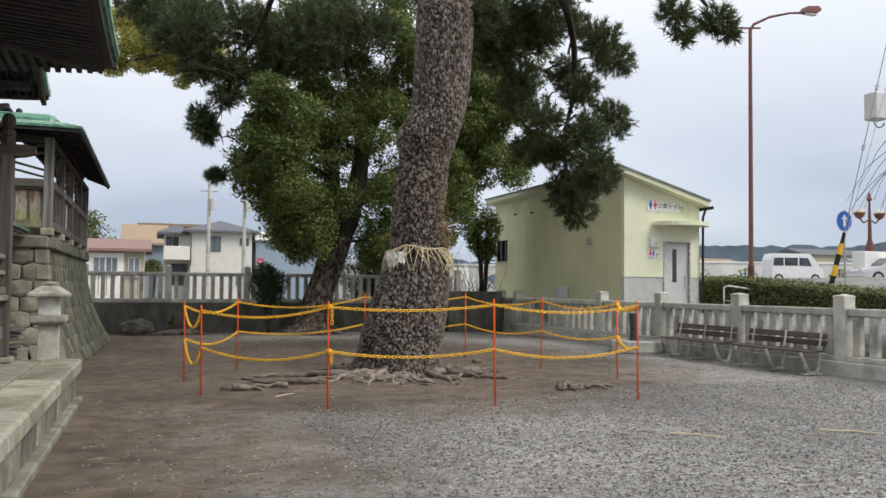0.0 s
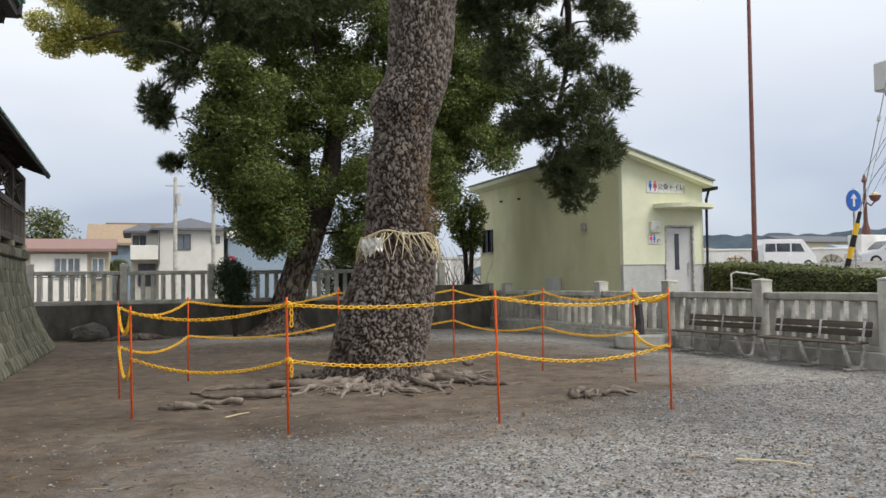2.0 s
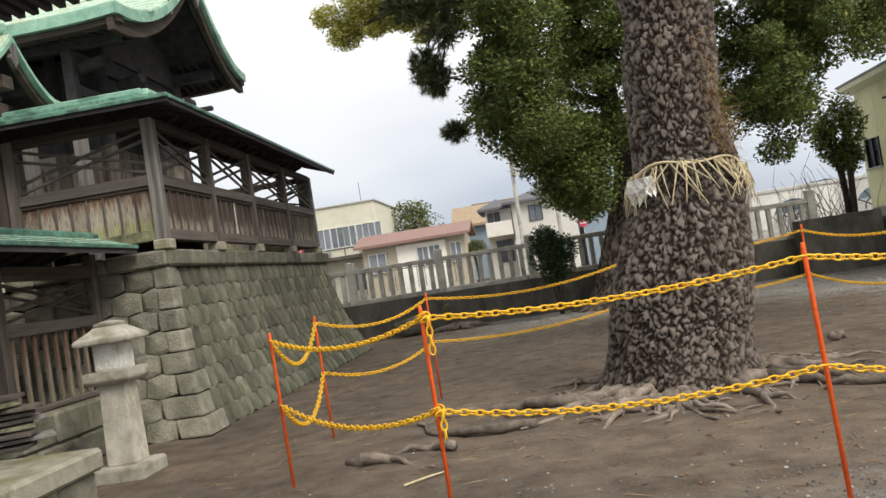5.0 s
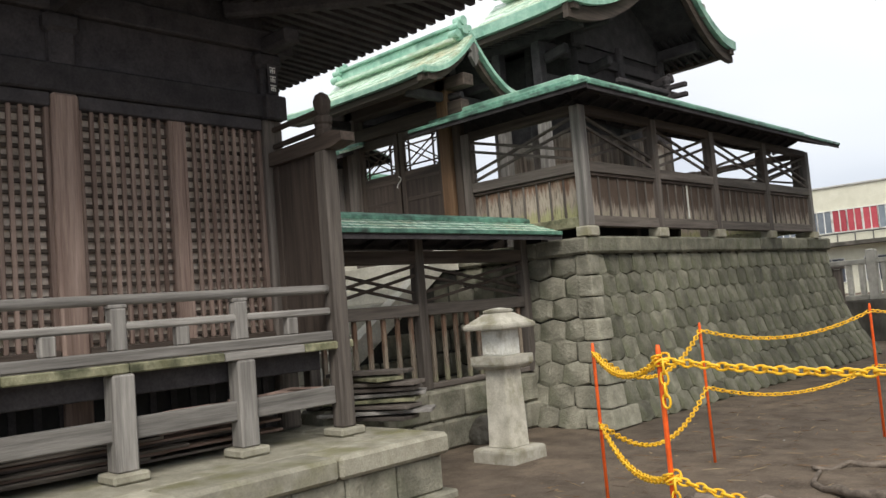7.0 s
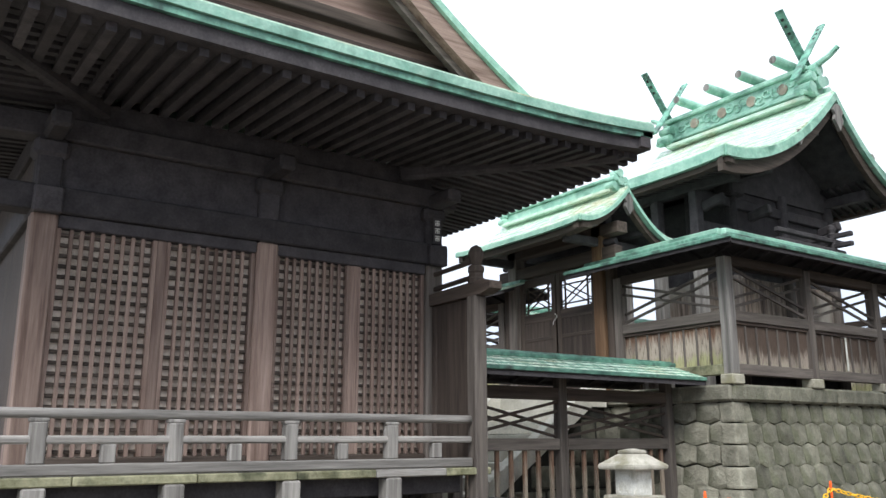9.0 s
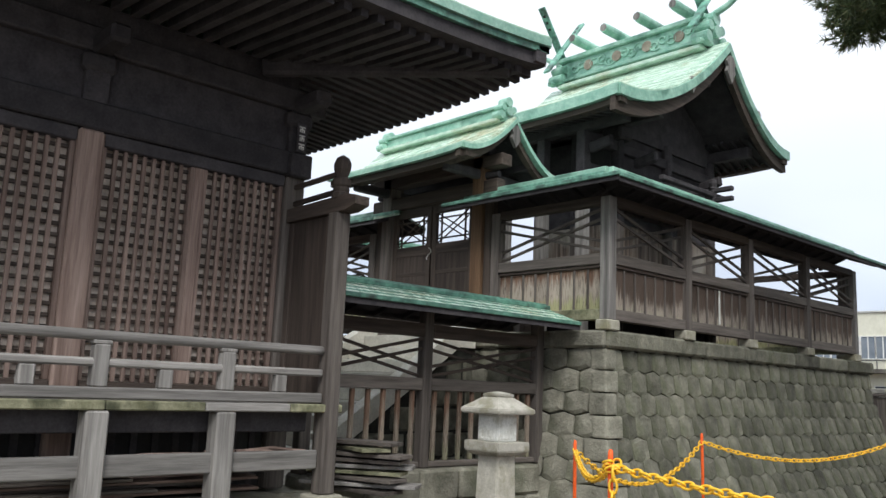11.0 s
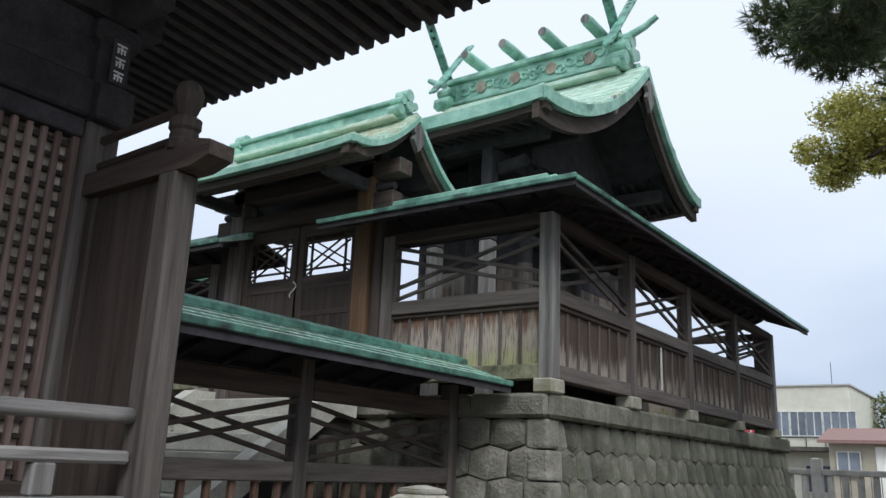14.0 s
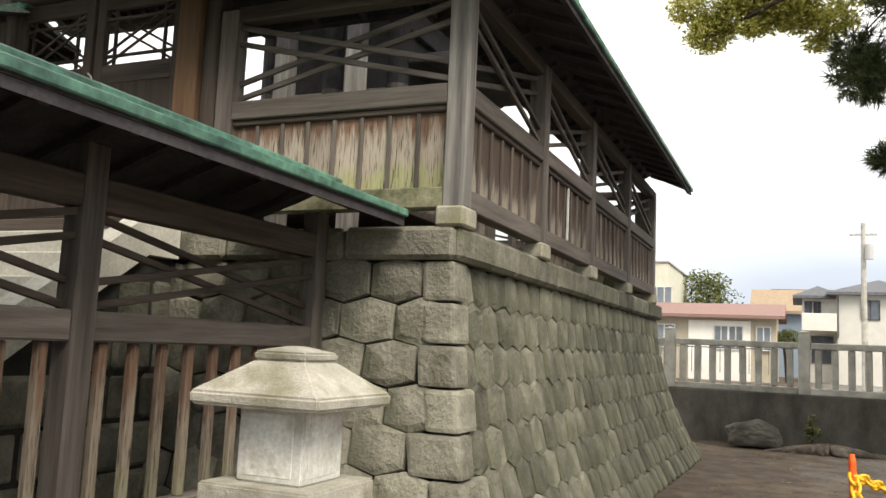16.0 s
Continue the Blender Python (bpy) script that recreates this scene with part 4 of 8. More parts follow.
for x in (HX1 - 0.50, HX0 + 0.25):
    for d, f in ((1, 0.06), (-1, -0.06)):
        a, b = Vector((x + f, 20.6 - d * 0.55, 8.25)), Vector((x + f, 20.6 + d * 0.62, 9.72))
        fin = part("crossed_finial", beam(a, b, 0.05, 0.17, 0.01, up=Vector((1, 0, 0.01))), COPPER_DARK, hon, "crossed roof finial plank")
        for k in (0.72, 0.80, 0.88):
            part("slot", beam(a.lerp(b, k), a.lerp(b, k + 0.03), 0.056, 0.06, 0, up=Vector((1, 0, 0.01))), BLACK, fin)
# ---- worship hall ----
hall = thing("worship_hall", (XC, 9.54, 0.55), "dark timber worship hall with lattice walls and hipped copper roof", "shrine")
WX = -2.72
YS, YM, YN = 7.52, 9.595, 11.62
Z_DECK = 1.385
for y in (YS, YM, YN):
    for x in (WX, 2 * XC - WX):
        part("column", box(x - 0.11, x + 0.11, y - 0.11, y + 0.11, 0.57, 3.615, 0.02), (MID if y == YN else RED)["z"], hall)
        # upper end of the column, near-black so the eaves' shade is in its colour
        part("column_head", box(x - 0.108, x + 0.108, y - 0.108, y + 0.108, 3.616, 4.3, 0.02), EAVE, hall)
# walls
for (y0, y1) in ((YS + 0.112, YM - 0.112), (YM + 0.112, YN - 0.112)):
    part("wall_board", box(WX - 0.06, WX - 0.031, y0, y1, Z_DECK, 3.58, 0), LATTICE_BACK, hall)
    part("wall_sill", box(WX - 0.08, WX + 0.08, y0, y1, Z_DECK, 1.52, 0.01), WOOD["y"], hall)
    part("head_rail", box(WX - 0.08, WX + 0.08, y0, y1, 3.50, 3.618, 0.01), EAVE, hall)
    mid = (y0 + y1) / 2
    part("middle_stile", box(WX - 0.05, WX + 0.055, mid - 0.045, mid + 0.045, 1.52, 3.50, 0.006), RED["z"], hall)
    for a, b in ((y0, mid - 0.045), (mid + 0.045, y1)):
        panel = part("lattice_panel", box(WX - 0.05, WX + 0.05, a, a + 0.04, 1.52, 3.50, 0.005), RED["z"], hall, "reddish-brown square wooden lattice")
        part("panel_stile", box(WX - 0.05, WX + 0.05, b - 0.04, b, 1.52, 3.50, 0.005), RED["z"], panel)
        n, m = 8, 21
        for i in range(n):
            y = a + 0.04 + (b - a - 0.08) * (i + 1) / (n + 1)
            part("upright_bar", box(WX + 0.005, WX + 0.04, y - 0.018, y + 0.018, 1.52, 3.50, 0.004), RED["z"], panel)
        # darker wood here puts the shadow of the recessed bars into their colour
        for i in range(m):
            z = 1.52 + 1.98 * (i + 0.5) / m
            part("cross_bar", box(WX - 0.030, WX + 0.004, a + 0.04, b - 0.04, z - 0.016, z + 0.016, 0.004), WOOD["y"], panel)
part("wall_north", box(2 * XC - WX + 0.11, WX - 0.11, YN - 0.05, YN + 0.05, 0.57, 4.6, 0), WOOD["z"], hall)
part("wall_south", box(2 * XC - WX + 0.11, WX - 0.11, YS - 0.05, YS + 0.05, 0.57, 4.6, 0), WOOD["z"], hall)
part("wall_west", box(2 * XC - WX - 0.05, 2 * XC - WX + 0.05, YS + 0.11, YN - 0.11, 0.57, 4.6, 0), WOOD["z"], hall)
part("floor", box(2 * XC - WX, WX - 0.1, YS + 0.1, YN - 0.1, 1.28, Z_DECK - 0.01, 0), WOOD["x"], hall)
for sx in (1, -1):
    x = XC + sx * (WX - XC)
    part("penetrating_beam", box(x - 0.125, x + 0.125, YS - 0.5, YN + 0.17, 3.62, 3.86, 0.015), EAVE, hall)
    # wall under the eaves, painted with their shade
    part("upper_wall", box(x - 0.03, x + 0.03, YS, YN, 3.86, 4.75, 0), EAVE, hall)
    part("wall_plate", box(x - 0.12, x + 0.12, YS - 0.6, YN + 0.3, 4.30, 4.52, 0.015), EAVE, hall)
    for y in (YS, YM, YN):
        part("bracket_block", box(x - 0.14, x + 0.14, y - 0.15, y + 0.15, 4.12, 4.30, 0.04), EAVE, hall)
        part("bracket_arm", box(x - 0.09, x + sx * 0.45 + 0.09, y - 0.09, y + 0.09, 4.28, 4.44, 0.03), EAVE, hall)
for y in (YS, YN):
    part("cross_beam", box(2 * XC - WX - 0.2, WX + 0.2, y - 0.12, y + 0.12, 3.60, 3.84, 0.015), EAVE, hall)
    part("cross_plate", box(2 * XC - WX, WX, y - 0.1, y + 0.1, 4.32, 4.54, 0.015), EAVE, hall)
# nameplate: a narrow board with unreadable writing
tag = part("name_slip", box(WX + 0.145, WX + 0.155, YN - 0.055, YN + 0.05, 3.865, 4.16, 0.002), EAVE, hall, "narrow dark slip with pale writing")
for i in range(3):
    z = 3.885 + 0.09 * i
    for dy, dz, w, h in ((0.0, 0.055, 0.07, 0.012), (0.0, 0.03, 0.06, 0.012), (0.0, 0.004, 0.012, 0.06), (-0.022, 0.006, 0.012, 0.024), (0.022, 0.006, 0.012, 0.024)):
        part("letter_bar", box(WX + 0.156, WX + 0.158, YN + dy - w / 2, YN + dy + w / 2, z + dz, z + dz + h, 0), PAPER, tag)

# side screen at the veranda's end, with its capped post
part("screen_board", box(WX + 0.13, -1.88, YN - 0.03, YN + 0.02, Z_DECK, 3.13, 0.004), WOOD["z"], hall, "wide weathered board screen")
part("screen_frame", box(WX + 0.12, WX + 0.2, YN - 0.05, YN + 0.05, Z_DECK, 3.125, 0.006), WOOD["z"], hall)
EP = (-1.80, 11.60)
part("screen_post", box(EP[0] - 0.078, EP[0] + 0.078, EP[1] - 0.078, EP[1] + 0.078, 0.62, 3.14, 0.015), MID["z"], hall)
part("screen_cap_beam", prism([(WX + 0.12, 3.13), (-1.63, 3.14), (-1.48, 3.18), (-1.48, 3.26), (-1.60, 3.29), (WX + 0.12, 3.26)], "y", YN - 0.09, YN + 0.07), WOOD["x"], hall)
for z in (3.345, 3.515):
    part("screen_top_rail", beam((WX + 0.1, YN, z - 0.01), (EP[0], EP[1], z + 0.01), 0.045, 0.05, 0.01), WOOD["x"], hall)
part("post_cap", lathe([(0.088, 3.270), (0.092, 3.326), (0.075, 3.335), (0.079, 3.363), (0.075, 3.382), (0.088, 3.400), (0.088, 3.456), (0.053, 3.475), (0.079, 3.549), (0.084, 3.605), (0.062, 3.661), (0.018, 3.689)], (EP[0], EP[1], 0), 8), WOOD["z"], hall, "onion-shaped wooden post cap")

# veranda
deck = thing("veranda", (-2.2, 8.5, 0.57), "weathered grey veranda with a low railing", "veranda")
DY0, DY1 = 4.6, 11.72
for i in range(6):
    x = WX + 0.12 + 0.165 * i
    part("deck_board", box(x, min(x + 0.162, -1.842), DY0, DY1, Z_DECK - 0.05, Z_DECK - 0.004 * (i % 2), 0.004), GREY["y"], deck)
rng = random.Random(3)
y = DY0
while y < DY1 - 0.05:
    e = min(y + rng.uniform(0.5, 0.95), DY1)
    part("edge_board", box(-1.84, -1.73, y + 0.003, e - 0.003, 1.325, Z_DECK + 0.012, 0.01), MOSSY if rng.random() < 0.75 else GREY["y"], deck)
    y = e
part("edge_beam", box(-2.06, -1.92, DY0, DY1 - 0.25, 1.15, Z_DECK - 0.055, 0.01), EAVE, deck)
RX = -1.81
POSTS_Y = [5.48, 6.5, 7.52, 8.54, 9.55, 10.58]
for y in POSTS_Y:
    part("deck_post", box(RX - 0.085, RX + 0.085, y - 0.085, y + 0.085, 0.62, 1.322, 0.015), GREY["z"], deck)
    part("rail_post", box(RX - 0.05, RX + 0.05, y - 0.06, y + 0.06, 1.49, 1.80, 0.01), GREY["z"], deck)
    part("rail_cradle", box(RX - 0.045, RX + 0.045, y - 0.07, y + 0.07, 1.80, 1.83, 0.01), GREY["z"], deck)
for y in [p + 0.51 for p in POSTS_Y]:
    part("short_post", box(RX - 0.04, RX + 0.04, y - 0.055, y + 0.055, 1.49, 1.636, 0.01), GREY["z"], deck)
for y in POSTS_Y + [11.60]:
    part("post_stone", box(RX - 0.14, RX + 0.14, y - 0.14, y + 0.14, 0.55, 0.622, 0.025), STONE_PALE, deck)
part("ground_rail", box(RX - 0.055, RX + 0.055, DY0, 11.51, 1.402, 1.49, 0.012), GREY["y"], deck)
part("middle_rail", box(RX - 0.045, RX + 0.045, DY0, 11.51, 1.636, 1.70, 0.015), GREY["y"], deck)
part("hand_rail", tube([(RX, DY0 + 0.2 * i, 1.865) for i in range(35)] + [(RX, 11.51, 1.865)], 0.04, 12), GREY["y"], deck, smooth=True)
part("tie_rail", box(RX - 0.03, RX + 0.03, DY0, 11.51, 0.84, 1.0, 0.01), GREY["y"], deck)
# flat black sheet stands in for the dark underfloor behind the slats
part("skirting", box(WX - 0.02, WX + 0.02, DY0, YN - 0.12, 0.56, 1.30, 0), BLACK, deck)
for i in range(36):
    y = DY0 + 0.1 + 0.19 * i
    part("skirting_slat", box(WX + 0.021, WX + 0.04, y, y + 0.06, 0.56, 1.28, 0.003), EAVE, deck)
rng = random.Random(8)
for i in range(14):
    z = 0.60 + 0.028 * (i % 7)
    x = -2.35 + 0.12 * (i // 7) + rng.uniform(-0.05, 0.05)
    b = thing("stored_plank", (x, 9.5, z), "old brown plank stored under the veranda", "plank", "planks under the veranda")
    y0 = rng.uniform(5.0, 7.0)
    part("plank", beam((x - 0.1 * (i % 2), y0, z), (x + rng.uniform(0, 0.1), rng.uniform(9.8, 11.2), z + 0.01), 0.2, 0.022, 0.003), RED["y"] if i % 3 == 0 else MID["y"], b)
for i in range(9):
    z = 0.565 + 0.055 * i
    a = rng.uniform(-0.25, 0.25)
    b = thing("stacked_board", (-2.1, 12.3, z), "mossy board in a loose stack by the veranda", "plank", "boards stacked at the corner")
    part("board", beam((-2.55 + a * 0.2, 12.15 + a, z + 0.025), (-1.75 + rng.uniform(-0.1, 0.1), 12.4 - a, z + 0.025), 0.30, 0.035, 0.004), MOSSY if i % 4 == 3 else (GREY["x"] if i % 3 == 1 else MID["x"]), b)
for i in range(16):
    b = thing("bark_strip", (-1.95, 11.0, 0.9), "loose strip of brown bark on the tie rail", "bark strip", "bark strips")
    y0 = rng.uniform(9.0, 10.9)
    part("strip", tube([(-1.95 + rng.uniform(-0.1, 0.05), y0 + 0.35 * k, 0.90 + 0.035 * (y0 - 9) + rng.uniform(0, 0.05)) for k in range(3)], 0.018, 5), RED["y"], b)

# plinth of the hall
plinth = thing("stone_plinth", (XC, 9, 0), "mossy stone plinth with thick coping slabs", "plinth", kind="structure")
PX, PY = -0.92, 12.02
part("plinth_core", box(2 * XC - PX + 0.1, PX - 0.1, 2.0, PY - 0.1, 0, 0.40, 0), CONCRETE, plinth)
part("plinth_paving", box(2 * XC - PX + 0.4, PX - 0.46, 2.0, PY - 0.46, 0.40, 0.545, 0.01), STONE_PALE, plinth)
rng = random.Random(12)
y = PY
while y > 2.0:
    e = y - rng.uniform(0.95, 1.5)
    part("coping_slab", box(PX - 0.45, PX + 0.02, e + 0.006, y - 0.006, 0.37, 0.55, 0.03), STONE_PALE, plinth)
    y = e
y = PY - 0.05
while y > 2.0:
    e = y - rng.uniform(0.42, 0.6)
    part("face_block", box(PX - 0.3, PX - 0.05 + rng.uniform(0, 0.012), e + 0.006, y - 0.006, 0.06, 0.368, 0.02), STONE, plinth)
    y = e
part("ground_course", box(PX - 0.3, PX + 0.04, 2.0, PY + 0.04, -0.05, 0.06, 0.02), STONE, plinth)
x = PX - 0.452
while x > -4.4:
    e = x - rng.uniform(0.8, 1.2)
    part("coping_slab", box(e + 0.006, x - 0.006, PY - 0.45, PY + 0.015, 0.37, 0.549, 0.03), STONE_PALE, plinth)
    part("face_block", box(e + 0.006, x - 0.006, PY - 0.3, PY - 0.06, 0.06, 0.368, 0.02), STONE, plinth)
    x = e

# hipped and gabled roof
roof = part("roof", box(XC - 0.3, XC + 0.3, 9.4, 9.68, 7.3, 7.5, 0.02), COPPER, hall)
CY, HD, EX = 9.54, 3.60, -0.62
EZ, RZ = 4.92, 7.4
GXP = -1.62


def eave_z(s):
    return EZ + 0.12 * abs(s) ** 3.5


def slope_z(u):
    """Height gained over the eave at a share u of the way from eave to ridge."""
    return (RZ - EZ) * (0.62 * u + 0.38 * u ** 2.0)


for sx in (1, -1):
    ex = EX if sx > 0 else 2 * XC - EX
    gx = GXP if sx > 0 else 2 * XC - GXP
    # the hip under the gable
    share = abs(ex - gx) / HD
    rows = []
    for i in range(25):
        s = -1 + 2 * i / 24
        row = []
        for k in range(7):
            u = share * k / 6
            y = CY + s * HD * (1 - u)
            row.append(Vector((ex + (gx - ex) * k / 6, y, eave_z(s) * (1 - k / 6) + EZ * (k / 6) + slope_z(u))))
        rows.append(row)
    part("hip_slope", loft(rows, 0.06), COPPER_PALE, roof)
    for d, z, th, mt, nm in ((0.0, -0.03, 0.085, COPPER, "eave_edge"), (-0.03, -0.12, 0.06, COPPER_DARK, "eave_edge"), (-0.07, -0.185, 0.12, EAVE, "eave_board")):
        part(nm, loft([[r[0] + Vector((sx * (d + e), 0, z)) for e in (-0.12, 0.03)] for r in rows], th), mt, roof)
    # hall soffit painted near-black, as deep in the eaves' shade
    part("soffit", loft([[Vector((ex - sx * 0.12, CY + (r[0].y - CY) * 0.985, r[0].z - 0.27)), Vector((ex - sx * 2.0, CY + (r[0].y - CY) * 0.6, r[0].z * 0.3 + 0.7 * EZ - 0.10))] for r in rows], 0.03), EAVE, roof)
    for k in range(2, 6):
        u = k / 6
        part("sheet_lap", loft([[r[k] + Vector((d, 0, 0.012)) for d in (-0.012, 0.012)] for r in rows[1:-1]], 0.02), COPPER_PALE, roof)
    # the gable
    gz = EZ + slope_z(share)
    tri = []
    for i in range(13):
        s = -1 + 2 * i / 12
        tri.append((CY + s * HD * (1 - share), EZ + slope_z(1 - abs(s) * (1 - share)) - 0.02))
    part("gable_wall", prism([(CY - HD * (1 - share), gz - 0.1)] + tri + [(CY + HD * (1 - share), gz - 0.1)], "x", gx - sx * 0.46, gx - sx * 0.40), RED["y"], roof)
    for z, w in ((gz + 0.12, 0.16), (gz + 0.45, 0.14)):
        part("gable_beam", box(gx - sx * 0.40, gx - sx * 0.28, CY - 1.9, CY + 1.9, z, z + w, 0.01), WOOD["y"], roof)
    for sy in (-1, 1):
        line = [Vector((gx, CY + sy * HD * (1 - u), EZ + slope_z(u))) for u in [share * 0.9 + (1 - share * 0.9) * k / 12 for k in range(13)]]
        part("verge_edge", loft([[p + Vector((sx * d, 0, 0.05)) for p in line] for d in (-0.12, 0.10)], 0.10), COPPER, roof)
        part("bargeboard", loft([[p + Vector((sx * d, 0, -0.055)) for p in line] for d in (-0.06, 0.05)], 0.26), RED["y"], roof)
        part("inner_bargeboard", loft([[p + Vector((sx * d, 0, -0.25)) for p in line] for d in (-0.14, -0.061)], 0.16), MID["y"], roof)
for sy in (-1, 1):
    # long slopes over front and back
    rows = []
    for i in range(25):
        s = -1 + 2 * i / 24
        row = []
        for k in range(13):
            u = k / 12
            reach = max(abs(EX - XC) - HD * u, abs(GXP - XC) + 0.02)
            blend = max(0.0, 1 - u * 3)
            row.append(Vector((XC + s * reach, CY + sy * HD * (1 - u), (eave_z(s) - EZ) * blend + EZ + slope_z(u))))
        rows.append(row)
    part("main_slope", loft(rows, 0.06), COPPER_PALE, roof)
    for d, z, th, mt, nm in ((0.0, -0.03, 0.085, COPPER, "eave_edge"), (-0.03, -0.12, 0.06, COPPER_DARK, "eave_edge"), (-0.07, -0.185, 0.12, EAVE, "eave_board")):
        part(nm, loft([[r[0] + Vector((0, sy * (d + e), z)) for e in (-0.12, 0.03)] for r in rows], th), mt, roof)
    part("soffit", loft([[Vector((XC + (r[0].x - XC) * 0.985, CY + sy * (HD - 0.12), r[0].z - 0.27)), Vector((XC + (r[0].x - XC) * 0.6, CY + sy * (HD - 2.0), r[0].z * 0.3 + 0.7 * EZ - 0.10))] for r in rows], 0.03), EAVE, roof)
# rafters, two tiers
for sx in (1, -1):
    ex = EX if sx > 0 else 2 * XC - EX
    for k in range(40):
        s = -0.93 + 1.86 * k / 39
        y, z = CY + s * HD, eave_z(s) - 0.33
        bm = bmesh.new()
        beam((ex - sx * 0.16, y, z), (ex - sx * 1.9, y, min(z + 0.12, EZ - 0.1)), 0.075, 0.09, 0, bm)
        part("rafter", bm, EAVE, roof)
for sy in (1, -1):
    for k in range(62):
        s = -0.95 + 1.9 * k / 61
        x, z = XC + s * (EX - XC), eave_z(s) - 0.33
        bm = bmesh.new()
        beam((x, CY + sy * (HD - 0.05), z - 0.0), (x, CY + sy * (HD - 1.9), min(z + 0.12, EZ - 0.1)), 0.07, 0.09, 0, bm)
        part("rafter", bm, EAVE, roof)
for sx in (1, -1):
    for sy in (1, -1):
        c = Vector((XC + sx * (EX - XC), CY + sy * HD, eave_z(1)))
        part("hip_rafter", beam(c + Vector((-sx * 0.26, -sy * 0.26, -0.34)), c + Vector((-sx * 2.0, -sy * 2.0, -0.40)), 0.13, 0.18, 0.03), EAVE, roof)
part("ridge_box", box(2 * XC - GXP - 0.05, GXP + 0.05, CY - 0.16, CY + 0.16, RZ - 0.02, RZ + 0.5, 0.02), COPPER, roof)


# ---- stone balustrades round the yard ----
def granite_post(name, at, w, h):
    t = thing(name, at, "square grey granite fence post with a low pyramid cap", "fence post", "fence posts")
    x, y, z = at
    part("shaft", box(x - w / 2, x + w / 2, y - w / 2, y + w / 2, z, z + h - 0.05, 0.012), GRANITE, t)
    bm = bmesh.new()
    q = w / 2 + 0.004
    a = [bm.verts.new((x + i * q, y + j * q, z + h - 0.05)) for i, j in ((-1, -1), (1, -1), (1, 1), (-1, 1))]
    b = [bm.verts.new((x + i * q, y + j * q, z + h - 0.02)) for i, j in ((-1, -1), (1, -1), (1, 1), (-1, 1))]
    c = bm.verts.new((x, y, z + h + 0.015))
    for k in range(4):
        bm.faces.new((a[k], a[(k + 1) % 4], b[(k + 1) % 4], b[k]))
        bm.faces.new((b[k], b[(k + 1) % 4], c))
    bm.faces.new(a[::-1])
    part("cap", bm, GRANITE, t)
    return t


# north: a retaining wall with a balustrade on it
NY = 28.1
setting("wall_north", box(-9.0, 12.2, NY - 0.13, NY + 0.35, -0.1, 0.98, 0.02), CONCRETE, "dark stained concrete retaining wall")
NPOSTS = [0.38 + 2.48 * i for i in range(-4, 5)]
for x in NPOSTS:
    granite_post("fence_post", (x, NY, 0.98), 0.21, 1.20)
for a, b in zip(NPOSTS, NPOSTS[1:]):
    t = thing("balustrade", ((a + b) / 2, NY, 0.98), "grey stone balustrade panel with upright slats", "balustrade", "balustrade panels")
    a, b = a + 0.107, b - 0.107
    part("kerb", box(a, b, NY - 0.12, NY + 0.12, 0.981, 1.11, 0.015), GRANITE, t)
    part("top_rail", box(a, b, NY - 0.09, NY + 0.09, 1.84, 1.96, 0.015), GRANITE, t)
    n = 8
    for i in range(n):
        x = a + (b - a) * (i + 0.5) / n
        part("slat", box(x - 0.062, x + 0.062, NY - 0.06, NY + 0.06, 1.11, 1.84, 0.02), GRANITE, t)
# dark wall in the corner by the latrine
setting("wall_corner", box(9.7, 11.75, 27.4, 27.92, -0.1, 1.42, 0.02), CONCRETE, "dark stained block wall in the corner")
# a short boarded wall beside the platform
bw = thing("board_wall", (-3.3, 26.9, 0), "weathered grey board partition behind the stone platform", "partition")
for i in range(9):
    x = -4.2 + 0.2 * i
    part("board", box(x, x + 0.194, 26.9, 26.93, 0.0, 1.75 + 0.01 * (i % 2), 0.004), MID["z"], bw)
part("cap_rail", box(-4.25, -2.36, 26.86, 26.97, 1.76, 1.82, 0.006), MID["x"], bw)

# east: a lower balustrade on a kerb
FX = 11.95
EPOSTS = [0.46, 3.34, 6.22, 9.10, 11.98, 14.86, 17.78, 20.70, 26.45, 27.95]
for y in EPOSTS:
    granite_post("fence_post", (FX, y, 0.2), 0.27, 1.27)
setting("kerb_east", box(FX - 0.17, FX + 0.2, -2.0, 27.9, -0.1, 0.26, 0.02), GRANITE, "grey stone kerb under the balustrade")
for a, b in zip(EPOSTS, EPOSTS[1:]):
    t = thing("balustrade", (FX, (a + b) / 2, 0.26), "low grey stone balustrade panel with wide upright slats", "balustrade", "balustrade panels")
    a, b = a + 0.137, b - 0.137
    part("kerb", box(FX - 0.11, FX + 0.11, a, b, 0.261, 0.36, 0.015), GRANITE, t)
    part("top_rail", box(FX - 0.1, FX + 0.1, a, b, 1.08, 1.22, 0.02), GRANITE, t)
    n = max(3, round((b - a) / 0.36))
    for i in range(n):
        y = a + (b - a) * (i + 0.5) / n
        part("slat", box(FX - 0.065, FX + 0.065, y - 0.092, y + 0.092, 0.36, 1.08, 0.02), GRANITE, t)

# ---- stone lantern ----
LAN = (-1.47, 13.47)


def pyramid(cx, cy, levels, bm=None):
    """Square frustums on top of one another: (half width, height)."""
    bm = bm or bmesh.new()
    rings = [[bm.verts.new((cx + i * h, cy + j * h, z)) for i, j in ((-1, -1), (1, -1), (1, 1), (-1, 1))] for h, z in levels]
    for a, b in zip(rings, rings[1:]):
        for k in range(4):
            bm.faces.new((a[k], a[(k + 1) % 4], b[(k + 1) % 4], b[k]))
    bm.faces.new(rings[0][::-1])
    bm.faces.new(rings[-1])
    bmesh.ops.bevel(bm, geom=list(bm.edges), offset=0.008, segments=2, affect="EDGES")
    return bm


